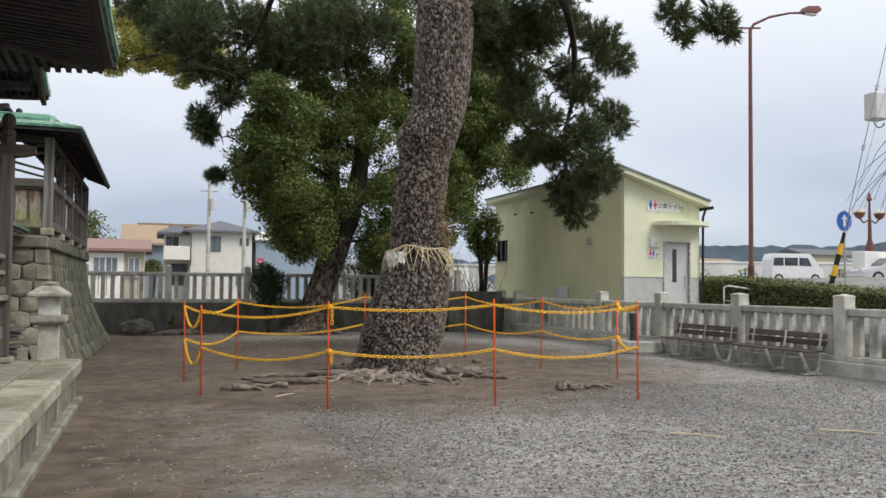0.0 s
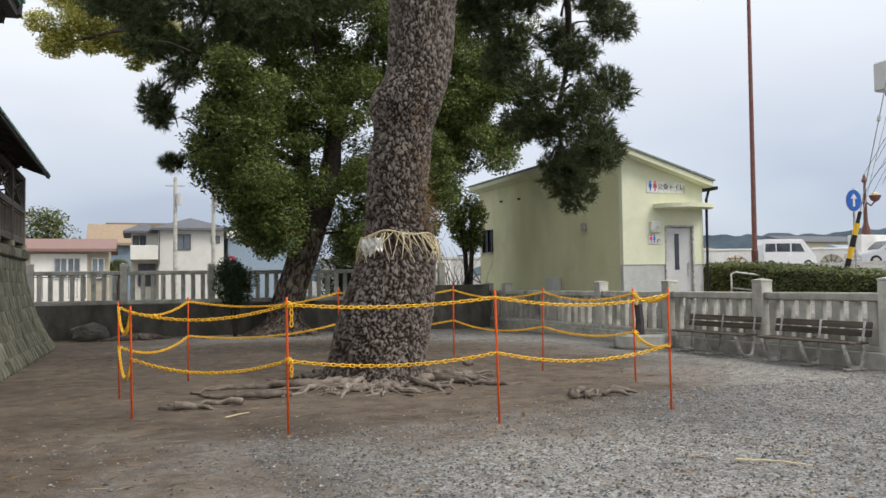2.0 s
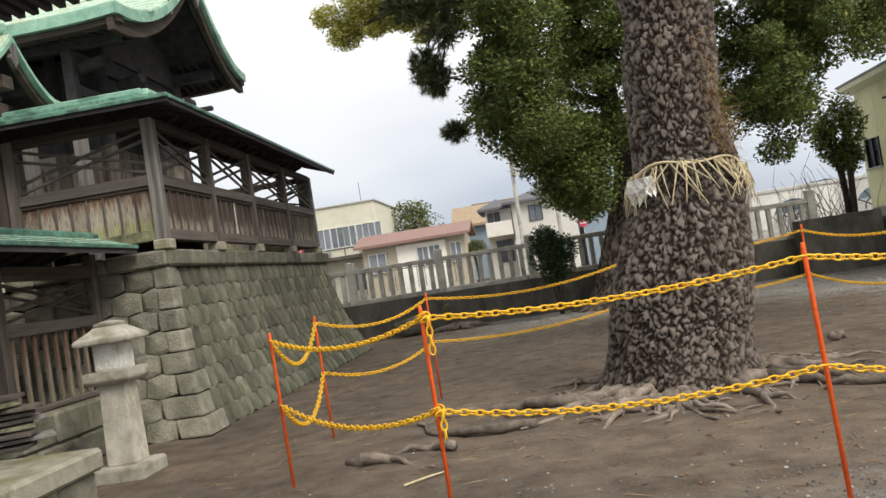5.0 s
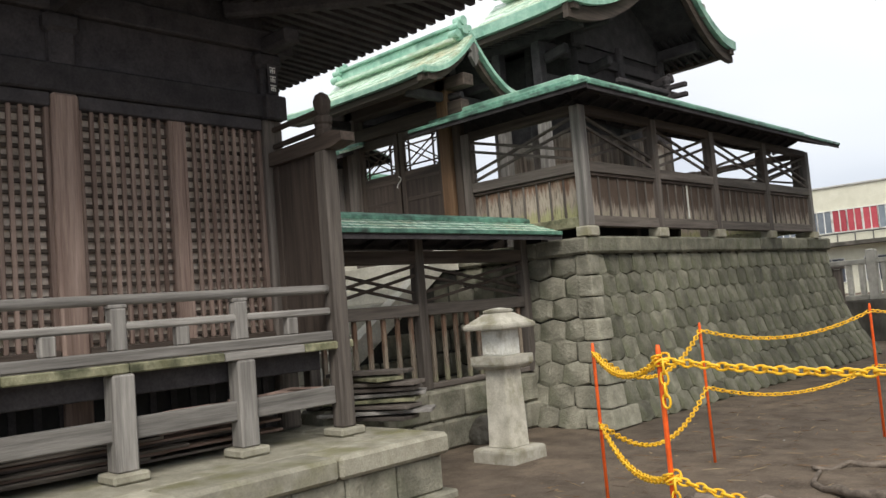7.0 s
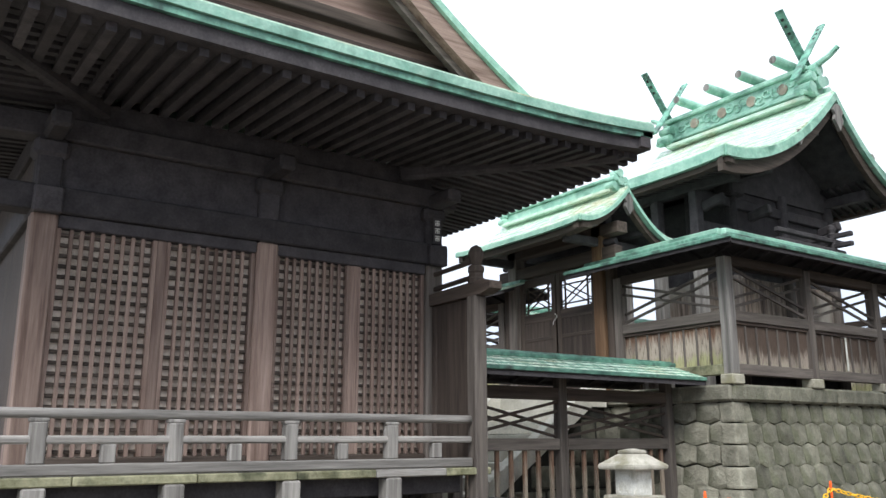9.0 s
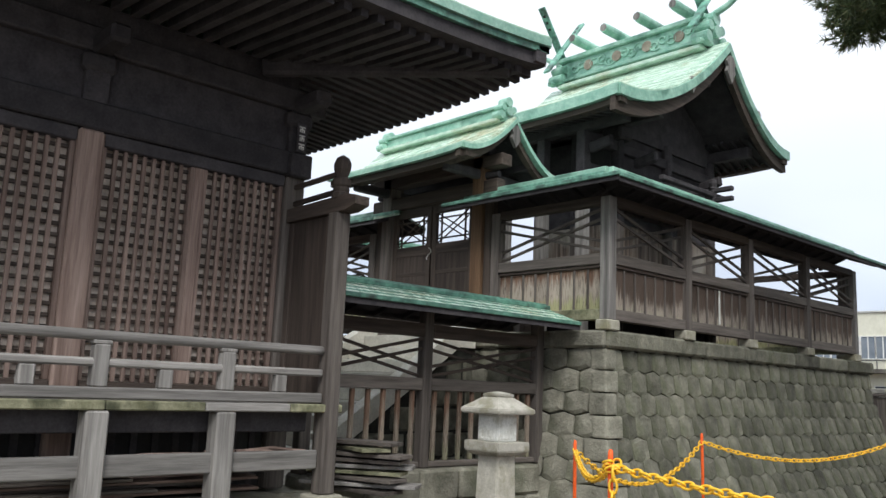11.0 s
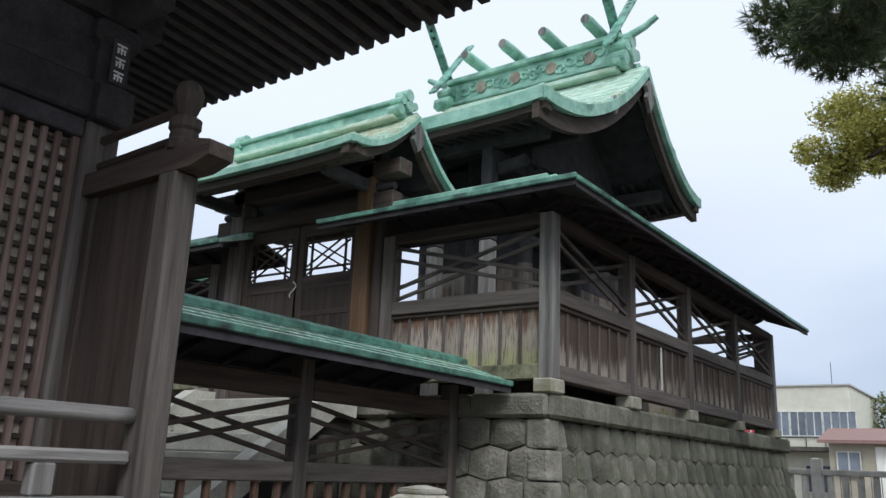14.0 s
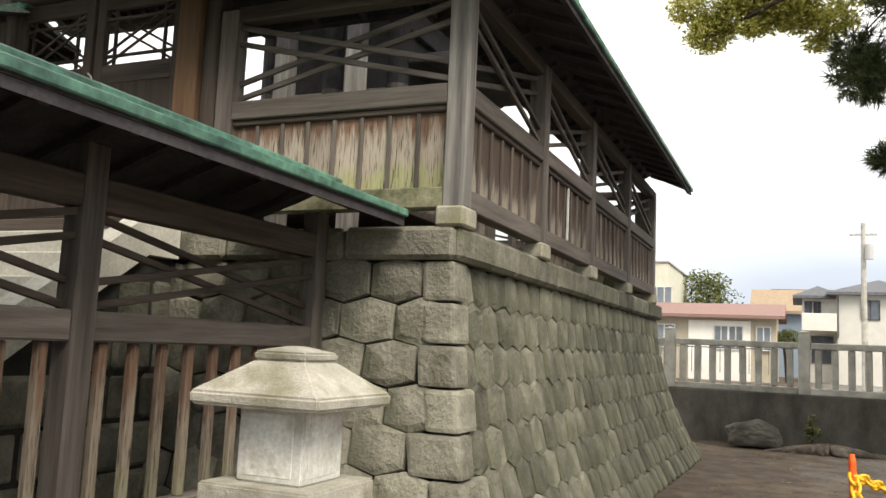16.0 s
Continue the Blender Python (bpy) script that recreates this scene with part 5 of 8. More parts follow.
lan = thing("stone_lantern", (*LAN, 0), "pale granite lantern with a pyramid roof, on bare ground", "stone lantern")
part("base_slab", pyramid(*LAN, [(0.27, -0.02), (0.27, 0.12), (0.25, 0.14)]), LANTERN_STONE, lan)
part("pillar", pyramid(*LAN, [(0.15, 0.14), (0.132, 0.94)]), LANTERN_STONE, lan)
part("platform", pyramid(*LAN, [(0.19, 0.94), (0.235, 0.985), (0.235, 1.075)]), LANTERN_STONE, lan)
fire = part("light_box", pyramid(*LAN, [(0.14, 1.075), (0.14, 1.36)]), LIMEWASH, lan, "white-painted light box")
for i, j in ((0, -1), (1, 0)):
    w = 0.098
    part("panel_frame", box(LAN[0] + (i * 0.135 if i else -w), LAN[0] + (i * 0.143 if i else w), LAN[1] + (j * 0.143 if j else -w), LAN[1] + (j * 0.135 if j else w), 1.10, 1.325, 0.003), LIMEWASH, fire)
part("roof", pyramid(*LAN, [(0.252, 1.345), (0.270, 1.352), (0.273, 1.395), (0.11, 1.513)]), LANTERN_STONE, lan)
part("finial", pyramid(*LAN, [(0.112, 1.513), (0.118, 1.545), (0.03, 1.568)]), LANTERN_STONE, lan)

# ---- orange poles and yellow chains round the pine ----
RING = [(0.63, 12.05, 1.26), (2.09, 10.43, 1.35), (4.21, 10.02, 1.39), (6.38, 10.08, 1.38), (7.48, 12.45, 1.36), (7.0, 14.44, 1.38), (6.44, 17.05, 1.42), (4.25, 17.4, 1.40), (1.45, 15.74, 1.31), (0.47, 14.09, 1.28)]
SLANT = [(-0.02, 0.01), (-0.01, 0.0), (-0.03, 0.0), (0.0, 0.01), (-0.02, 0.0), (0.03, 0.0), (0.0, 0.0), (0.01, 0), (0.0, 0.0), (-0.02, 0.0)]
for (x, y, h), (lx, ly) in zip(RING, SLANT):
    t = thing("barrier_pole", (x, y, 0), "slim orange barrier pole stuck in the ground", "pole", "poles round the pine")
    part("shaft", tube([(x, y, -0.1), (x + lx, y + ly, h - 0.03), (x + lx, y + ly, h)], [0.013, 0.013, 0.009], 10), ORANGE, t, smooth=True)


def link_mesh(long=0.033, wide=0.018, wire=0.0062):
    """One oval chain link along x."""
    bm = bmesh.new()
    rings = []
    for k in range(10):
        ang = 2 * math.pi * k / 10
        c = Vector((long * math.cos(ang), wide * math.sin(ang), 0))
        out = Vector((math.cos(ang) / long, math.sin(ang) / wide, 0)).normalized()
        rings.append([bm.verts.new(c + out * (wire * math.cos(2 * math.pi * q / 5)) + UP * (wire * math.sin(2 * math.pi * q / 5))) for q in range(5)])
    for k in range(10):
        r0, r1 = rings[k], rings[(k + 1) % 10]
        for q in range(5):
            bm.faces.new((r0[q], r1[q], r1[(q + 1) % 5], r0[(q + 1) % 5])).smooth = True
    me = bpy.data.meshes.new("link")
    bm.to_mesh(me)
    bm.free()
    me.materials.append(CHAIN)
    return me


LINK = link_mesh()


def chain_link(t, p, d, turn):
    """A link of the chain t, centred on p and lying along d."""
    d = Vector(d).normalized()
    s = d.cross(UP)
    s = s.normalized() if s.length > 1e-3 else Vector((0, 1, 0))
    u = s.cross(d)
    a = s * math.cos(turn) + u * math.sin(turn)
    ob = new("link", LINK)
    ob.parent = t
    m = Matrix((d, a, d.cross(a))).transposed().to_4x4()
    m.translation = Vector(p) - AT[t.name]
    ob.matrix_basis = m


def hang_chain(a, b, drop):
    a, b = Vector(a), Vector(b)
    t = thing("barrier_chain", a, "yellow plastic chain hung between orange poles", "chain", "chains round the pine")
    n = max(3, int((b - a).length * (1 + 2.4 * (drop / (b - a).length) ** 2) / 0.047))
    pts = [a.lerp(b, i / n) - Vector((0, 0, 4 * drop * (i / n) * (1 - i / n))) for i in range(n + 1)]
    for i in range(n):
        chain_link(t, (pts[i] + pts[i + 1]) / 2, pts[i + 1] - pts[i], 0.6 + (math.pi / 2 if i % 2 else 0) + 0.15 * math.sin(i * 1.7))


DROPS = [(0.12, 0.14), (0.06, 0.09), (0.10, 0.13), (0.10, 0.10), (0.12, 0.10), (0.13, 0.13), (0.10, 0.10), (0.16, 0.12), (0.16, 0.16), (0.30, 0.32)]
for i in range(10):
    p, q = RING[i], RING[(i + 1) % 10]
    for k, share in enumerate((0.945, 0.53)):
        lift = [SLANT[i], SLANT[(i + 1) % 10]]
        a = (p[0] + lift[0][0] * share, p[1] + lift[0][1] * share, p[2] * share)
        b = (q[0] + lift[1][0] * share, q[1] + lift[1][1] * share, q[2] * share)
        hang_chain(a, b, DROPS[i][k])
# knots and loose tails of chain at some poles
for i in (1, 4):
    for k, share in enumerate((0.945, 0.53)):
        x, y, h = RING[i]
        z = h * share
        t = thing("chain_knot", (x, y, z), "knotted tail of yellow plastic chain on a pole", "chain", "chain knots")
        for j in range(6):
            ang = j * 1.05
            chain_link(t, (x + 0.024 * math.cos(ang), y + 0.024 * math.sin(ang), z + 0.018 * math.sin(j * 2.0)), (-math.sin(ang), math.cos(ang), 0.3), j * 0.8)
        for j in range(4 if (i + k) % 2 else 3):
            chain_link(t, (x + 0.03, y - 0.035, z - 0.03 - 0.054 * j), (0.02, 0.01, -1), j * 1.5)

# ---- benches ----
def bench(y0, y1, x, label):
    t = thing("park_bench", (x, (y0 + y1) / 2, 0), label, "bench", "benches along the balustrade")
    for i in range(3):
        part("seat_plank", box(x - 0.30 + 0.135 * i, x - 0.18 + 0.135 * i, y0, y1, 0.415, 0.45, 0.008), BENCH, t)
    for i in range(2):
        m = Matrix.Translation((x + 0.155 + 0.025 * i, (y0 + y1) / 2, 0.575 + 0.13 * i)) @ pose(0, 0, 0, 0, 14)
        bm = bmesh.new()
        put_box(bm, m, (0.03, y1 - y0, 0.105), 0.008)
        part("back_plank", bm, BENCH, t)
    for u in (0.07, 0.5, 0.93):
        y = y0 + (y1 - y0) * u
        leg = part("leg_frame", tube([(x - 0.29, y, 0.41), (x - 0.26, y, 0.30), (x - 0.19, y, 0.12), (x - 0.12, y, 0.035), (x + 0.05, y, 0.035), (x + 0.10, y, 0.15), (x + 0.12, y, 0.40), (x + 0.17, y, 0.60), (x + 0.20, y, 0.76)], 0.036, 8), DULL_STEEL, t, "worn silvery cast leg", True)
        part("seat_support", box(x - 0.29, x + 0.12, y - 0.02, y + 0.02, 0.385, 0.414, 0.005), DULL_STEEL, leg)
        part("foot_plate", box(x - 0.27, x + 0.14, y - 0.06, y + 0.06, 0.0, 0.03, 0.01), DULL_STEEL, leg)


bench(12.05, 14.15, 11.45, "weathered slatted wooden bench with cast legs")
bench(14.55, 16.65, 11.45, "worn slatted wooden bench by the stone planter")
pl = thing("stone_planter", (11.3, 17.7, 0), "round grey stone planter with a dark stump", "planter")
part("ring", lathe([(0.62, 0.0), (0.64, 0.05), (0.62, 0.26), (0.58, 0.30), (0.46, 0.30), (0.44, 0.22)], (11.2, 17.75, 0), 28), GRANITE, pl, smooth=False)
part("soil", lathe([(0.46, 0.18), (0.44, 0.235), (0.2, 0.26)], (11.2, 17.75, 0), 20), CONCRETE, pl)
part("stump", tube([(11.15, 17.8, 0.22), (11.16, 17.8, 0.6), (11.13, 17.82, 0.95)], [0.10, 0.085, 0.08], 9, rough=0.4), EAVE, pl, "dark dead stump")

# ---- public latrine ----
WCX0, WCX1, WCY0, WCY1, WCZ = 12.42, 14.92, 20.3, 29.5, 0.70
wc = thing("public_toilet", (13.7, 25, WCZ), "cream-yellow rendered toilet block with a sloping roof", "building")
H0, H1 = 4.72, 3.98


def wc_top(x):
    return H0 + (H1 - H0) * (x - WCX0) / (WCX1 - WCX0)


part("wall_west", box(WCX0, WCX0 + 0.16, WCY0 + 0.161, 28.5, WCZ - 0.3, H0, 0.01), CREAM, wc)
part("wall_west", box(WCX0, WCX0 + 0.16, 28.501, WCY1, WCZ - 0.3, 2.55, 0.0), CREAM, wc)
part("wall_west", box(WCX0, WCX0 + 0.16, 28.501, WCY1, 3.35, H0, 0.0), CREAM, wc)
part("wall_east", box(WCX1 - 0.16, WCX1, WCY0 + 0.161, WCY1, WCZ - 0.3, H1, 0.01), CREAM, wc)
part("wall_back", prism([(WCX0, WCZ - 0.3), (WCX1, WCZ - 0.3), (WCX1, H1), (WCX0, H0)], "y", WCY1 + 0.001, WCY1 + 0.16), CREAM, wc)
DX0, DX1, DZ = 13.70, 14.62, 2.87
for (a, b, z0) in ((WCX0, DX0, 1.89), (DX1, WCX1, 1.89)):
    part("wall_front", prism([(a, z0), (b, z0), (b, wc_top(b)), (a, wc_top(a))], "y", WCY0, WCY0 + 0.16), CREAM_PALE, wc)
    part("dado", box(a + 0.002, b - 0.002, WCY0 + 0.02, WCY0 + 0.16, WCZ - 0.3, z0 - 0.002, 0.004), GREY_TILE, wc, "grey tiled dado")
part("wall_front", prism([(DX0, DZ + 0.06), (DX1, DZ + 0.06), (DX1, wc_top(DX1)), (DX0, wc_top(DX0))], "y", WCY0, WCY0 + 0.16), CREAM_PALE, wc)
door = part("door", box(DX0 + 0.05, DX1 - 0.05, WCY0 + 0.06, WCY0 + 0.10, WCZ + 0.02, DZ, 0.005), STEEL, wc, "grey steel door with a narrow pane")
part("pane", box(DX0 + 0.34, DX0 + 0.48, WCY0 + 0.052, WCY0 + 0.058, 1.75, 2.70, 0.002), DARK_GLASS, door)
part("door_handle", tube([(DX1 - 0.16, WCY0 + 0.03, 1.60), (DX1 - 0.16, WCY0 + 0.03, 1.95)], 0.015, 8), DULL_STEEL, door)
for x0, x1 in ((DX0, DX0 + 0.048), (DX1 - 0.048, DX1)):
    part("door_frame", box(x0, x1, WCY0 - 0.015, WCY0 + 0.12, WCZ - 0.1, DZ + 0.058, 0.006), DULL_STEEL, wc)
part("door_frame", box(DX0 + 0.049, DX1 - 0.049, WCY0 - 0.015, WCY0 + 0.12, DZ + 0.006, DZ + 0.058, 0.006), DULL_STEEL, wc)
out = [(13.36, WCY0 - 0.001)] + [(14.23 - 0.87 * math.cos(math.pi * k / 12), WCY0 - 0.08 - 0.62 * math.sin(math.pi * k / 12)) for k in range(13)] + [(15.10, WCY0 - 0.001)]
part("canopy", prism(out, "z", 3.36, 3.47), CREAM_PALE, wc, "curved concrete door canopy")
slab = [(WCX0 - 0.32, H0 + 0.10), (WCX1 + 0.12, wc_top(WCX1 + 0.12) + 0.0), (WCX1 + 0.12, wc_top(WCX1 + 0.12) + 0.14), (WCX0 - 0.32, H0 + 0.24)]
part("roof_slab", prism(slab, "y", WCY0 - 0.32, WCY1 + 0.4), CREAM_PALE, wc)
part("roof_sheet", prism([(u + (-0.04 if u < 13 else 0.04), v + d) for (u, v), d in zip([slab[3], slab[2], slab[2], slab[3]], (0.003, 0.003, 0.05, 0.05))], "y", WCY0 - 0.36, WCY1 + 0.44), ROOF_GREY, wc, "grey-green metal roof sheet")
part("downpipe", tube([(WCX1 + 0.14, WCY0 - 0.1, 3.86), (WCX1 + 0.08, WCY0 - 0.07, 3.62), (WCX1 + 0.06, WCY0 - 0.07, 0.7)], 0.035, 8), BLACK, wc)
part("gutter", tube([(WCX1 + 0.17, WCY0 - 0.4, 3.90), (WCX1 + 0.17, WCY1 + 0.4, 3.90)], 0.05, 8), BLACK, wc)
part("wall_vent", box(WCX0 - 0.10, WCX0 - 0.001, 22.1, 22.3, 2.88, 3.10, 0.02), DULL_STEEL, wc)
win = part("window", box(WCX0 + 0.05, WCX0 + 0.07, 28.55, 29.45, 2.56, 3.34, 0), DARK_GLASS, wc)
for y in (28.56, 28.98, 29.40):
    part("window_frame", box(WCX0 - 0.02, WCX0 + 0.06, y - 0.03, y + 0.03, 2.555, 3.345, 0.004), BLACK, win)
part("window_sill", box(WCX0 - 0.06, WCX0 + 0.04, 28.5, 29.5, 2.51, 2.549, 0.004), DULL_STEEL, win)
for y, z in ((26.3, 4.2), (27.7, 4.25)):
    part("overflow_stub", tube([(WCX0, y, z), (WCX0 - 0.09, y, z - 0.02)], 0.03, 8), BLACK, wc)
sign = thing("toilet_sign", (13.75, WCY0 - 0.01, 3.78), "white sign with figures and Japanese writing", "sign")
part("plate", box(13.16, 14.36, WCY0 - 0.02, WCY0 - 0.002, 3.77, 4.06, 0.004), WHITE_PAINT, sign)


def figure(x, z, s, mat, skirt, parent):
    """A plain pictogram: a dot over a body."""
    y = WCY0 - 0.024
    part("figure_head", prism([(x + 0.030 * s * math.cos(k * math.pi / 5), z + 0.155 * s + 0.030 * s * math.sin(k * math.pi / 5)) for k in range(10)], "y", y, y + 0.003), mat, parent)
    w = 0.065 if skirt else 0.045
    part("figure_body", prism([(x - 0.04 * s, z + 0.115 * s), (x + 0.04 * s, z + 0.115 * s), (x + w * s, z), (x + 0.02 * s, z), (x + 0.02 * s, z - 0.08 * s), (x - 0.02 * s, z - 0.08 * s), (x - 0.02 * s, z), (x - w * s, z)], "y", y, y + 0.003), mat, parent)


BLUE = surf("blue_sign_paint", (0.02, 0.12, 0.50), (0.03, 0.16, 0.58), 6, 0.5, 0.05)
PINK = surf("red_sign_paint", (0.65, 0.07, 0.12), (0.72, 0.10, 0.16), 6, 0.5, 0.05)
figure(13.27, 3.90, 1.0, BLUE, False, sign)
figure(13.42, 3.90, 1.0, PINK, True, sign)


def writing(text, at, size, mat, parent, turn):
    cu = bpy.data.curves.new("writing", "FONT")
    cu.body, cu.size, cu.extrude, cu.align_x, cu.align_y = text, size, 0.002, "CENTER", "CENTER"
    ob = new("writing", cu)
    dg = bpy.context.evaluated_depsgraph_get()
    me = bpy.data.meshes.new_from_object(ob.evaluated_get(dg))
    bpy.data.objects.remove(ob)
    me.materials.clear()
    me.materials.append(mat)
    o = new("writing", me)
    o.parent = parent
    o.matrix_basis = Matrix.Translation(Vector(at) - AT[parent.name]) @ turn
    AT[o.name] = Vector(at)
    return o


writing("公衆トイレ", (13.92, WCY0 - 0.024, 3.92), 0.17, BLACK, sign, pose(0, 0, 0, 90))
small = thing("notice_plate", (13.35, WCY0, 2.5), "small white plate with toilet figures", "sign")
part("plate", box(13.18, 13.58, WCY0 - 0.02, WCY0 - 0.002, 2.42, 2.66, 0.004), WHITE_PAINT, small)
figure(13.26, 2.53, 0.75, PINK, True, small)
figure(13.36, 2.53, 0.75, BLUE, False, small)
part("figure_wheelchair", tube([(13.49 + 0.045 * math.cos(k * 0.5), WCY0 - 0.024, 2.51 + 0.045 * math.sin(k * 0.5)) for k in range(10)], 0.009, 5), BLACK, small)
lampb = thing("wall_lamp_box", (13.35, WCY0, 2.8), "white square wall lamp box beside the door", "lamp")
part("case", box(13.24, 13.50, WCY0 - 0.10, WCY0 - 0.002, 2.72, 3.02, 0.02), WHITE_PAINT, lampb)
hr = thing("hand_rail", (15.6, 19.4, 0.8), "bent steel handrail by the toilet entrance", "handrail")
part("bar", tube([(15.15, 19.5, 0.7), (15.15, 19.5, 1.62), (15.3, 19.5, 1.66), (16.4, 19.2, 1.50), (16.45, 19.2, 1.4), (16.45, 19.2, 0.7)], 0.025, 8), DULL_STEEL, hr, smooth=True)
part("bar", tube([(15.17, 19.5, 1.25), (16.45, 19.2, 1.1)], 0.018, 8), DULL_STEEL, hr, smooth=True)
crate = thing("air_unit", (12.2, 23.8, 1.2), "small grey box on the balustrade wall", "box")
part("case", box(12.1, 12.4, 23.6, 24.0, 0.75, 1.62, 0.02), STEEL, crate)

# the block stands a little further off and larger than drawn above
for t in (wc, sign, small, lampb, hr, crate):
    t.scale = (1.058,) * 3
    t.location = Vector((0, 0, 1.53)) + 1.058 * (AT[t.name] - Vector((0, 0, 1.53)))

# ---- rocks, stump, sprout by the north wall ----
def boulder(name, at, size, seed, label):
    bm = bmesh.new()
    bmesh.ops.create_icosphere(bm, subdivisions=4, radius=1.0)
    for v in bm.verts:
        d = 1 + 0.28 * noise.noise(v.co * 1.3 + Vector((seed, 0, 0))) + 0.10 * noise.noise(v.co * 4 + Vector((0, seed, 0))) + 0.03 * noise.noise(v.co * 12)
        c = v.co * d
        v.co = Vector((c.x * size[0], c.y * size[1], max(c.z, -0.55) * size[2])) + Vector(at)
    t = thing(name, (at[0], at[1], 0), label, "rock")
    part("stone", bm, CONCRETE, t)
    return t


boulder("boulder", (-0.48, 27.3, 0.2), (0.50, 0.30, 0.29), 3.0, "low dark boulder on the ground by the wall")
boulder("boulder", (-2.5, 14.2, 0.1), (0.2, 0.2, 0.2), 8.0, "small grey stone beside the fence footing")
st = thing("tree_stump", (0.75, 27.0, 0), "low rotten stump with bare roots", "stump")
rng = random.Random(17)
for k in range(11):
    a = rng.uniform(-0.6, 3.7)
    r = rng.uniform(0.5, 1.1)
    x0, y0 = 0.75, 27.1
    part("root", tube([(x0 + 0.1 * math.cos(a), y0 + 0.1 * math.sin(a), 0.10), (x0 + r * 0.5 * math.cos(a + 0.2), y0 - abs(r * 0.3 * math.sin(a)), 0.07), (x0 + r * math.cos(a), y0 - abs(r * 0.35 * math.sin(a + 0.3)), -0.02)], [0.11, 0.07, 0.02], 7, rough=0.5), ROOT, st, smooth=True)

# ---- loose gravel, needles and leaves on the ground ----
rng = random.Random(77)
bm = bmesh.new()
OCT = [Vector(v) for v in ((1, 0, 0), (0, 1, 0), (-1, 0, 0), (0, -1, 0), (0, 0, 1))]
for _ in range(64000):
    u = rng.random()
    x, y = (rng.uniform(-0.6, 11.0), rng.uniform(2.2, 11.5)) if u < 0.75 else (rng.uniform(-0.8, 11.2), rng.uniform(10, 27))
    if math.hypot(x - 3.2, y - 15.5) < 5.6 + rng.uniform(-1, 0.6) and rng.random() < 0.93:
        continue
    if x < 1.6 and rng.random() < 0.85:
        continue
    s = rng.uniform(0.006, 0.016) * (1.6 if rng.random() < 0.05 else 1)
    a = rng.uniform(0, 6.28)
    c = Vector((x, y, ground_height(x, y) + s * 0.2))
    vs = [bm.verts.new(c + Vector((s * (v.x * math.cos(a) - v.y * math.sin(a)) * rng.uniform(0.7, 1.3), s * (v.x * math.sin(a) + v.y * math.cos(a)) * rng.uniform(0.7, 1.3), v.z * s * 0.7))) for v in OCT]
    for k in range(4):
        bm.faces.new((vs[k], vs[(k + 1) % 4], vs[4]))


def island_material(name, stops, rough=0.85):
    m, n, l, b = shader(name)
    g = n.new("ShaderNodeNewGeometry")
    r = n.new("ShaderNodeValToRGB")
    while len(r.color_ramp.elements) < len(stops):
        r.color_ramp.elements.new(0.5)
    for e, (p, c) in zip(r.color_ramp.elements, stops):
        e.position, e.color = p, (*c, 1)
    l.new(g.outputs["Random Per Island"], r.inputs[0])
    l.new(r.outputs[0], b.inputs["Base Color"])
    b.inputs["Roughness"].default_value, b.inputs["Specular IOR Level"].default_value = rough, 0.25
    return m


tagged(part("loose_gravel", bm, island_material("gravel_stones", [(0.0, (0.06, 0.06, 0.058)), (0.6, (0.18, 0.182, 0.178)), (0.95, (0.30, 0.30, 0.29)), (1.0, (0.44, 0.435, 0.42))]), None, "loose grey gravel on the yard"), kind="stuff", category="gravel")
bm = bmesh.new()
for _ in range(5200):
    x, y = rng.uniform(-0.7, 11.2), rng.uniform(3.0, 27)
    z = ground_height(x, y) + 0.006
    a = rng.uniform(0, 6.28)
    if rng.random() < 0.7:
        ln, w = rng.uniform(0.05, 0.13), 0.0025
    else:
        ln, w = rng.uniform(0.025, 0.045), rng.uniform(0.010, 0.018)
    d, s = Vector((math.cos(a), math.sin(a), 0)) * ln, Vector((-math.sin(a), math.cos(a), 0)) * w
    c = Vector((x, y, z))
    bm.faces.new([bm.verts.new(c + v) for v in (-d, s * 1.0 + Vector((0, 0, 0.004)), d, -s)])
tagged(part("litter", bm, island_material("fallen_needles", [(0.0, (0.10, 0.055, 0.03)), (0.5, (0.25, 0.15, 0.075)), (1.0, (0.42, 0.33, 0.20))]), None, "fallen brown pine needles and dry leaves"), kind="stuff", category="leaf litter")
for x0, y0, x1, y1 in ((5.2, 7.6, 5.6, 7.2), (1.6, 11.6, 1.9, 11.9), (6.9, 7.3, 7.4, 6.9)):
    t = thing("fallen_twig", (x0, y0, 0), "thin dry twig lying on the gravel", "twig", "twigs on the ground")
    part("stick", tube([(x0, y0, 0.015), ((x0 + x1) / 2 + 0.02, (y0 + y1) / 2, 0.022), (x1, y1, 0.012)], [0.009, 0.008, 0.004], 6), STRAW, t)


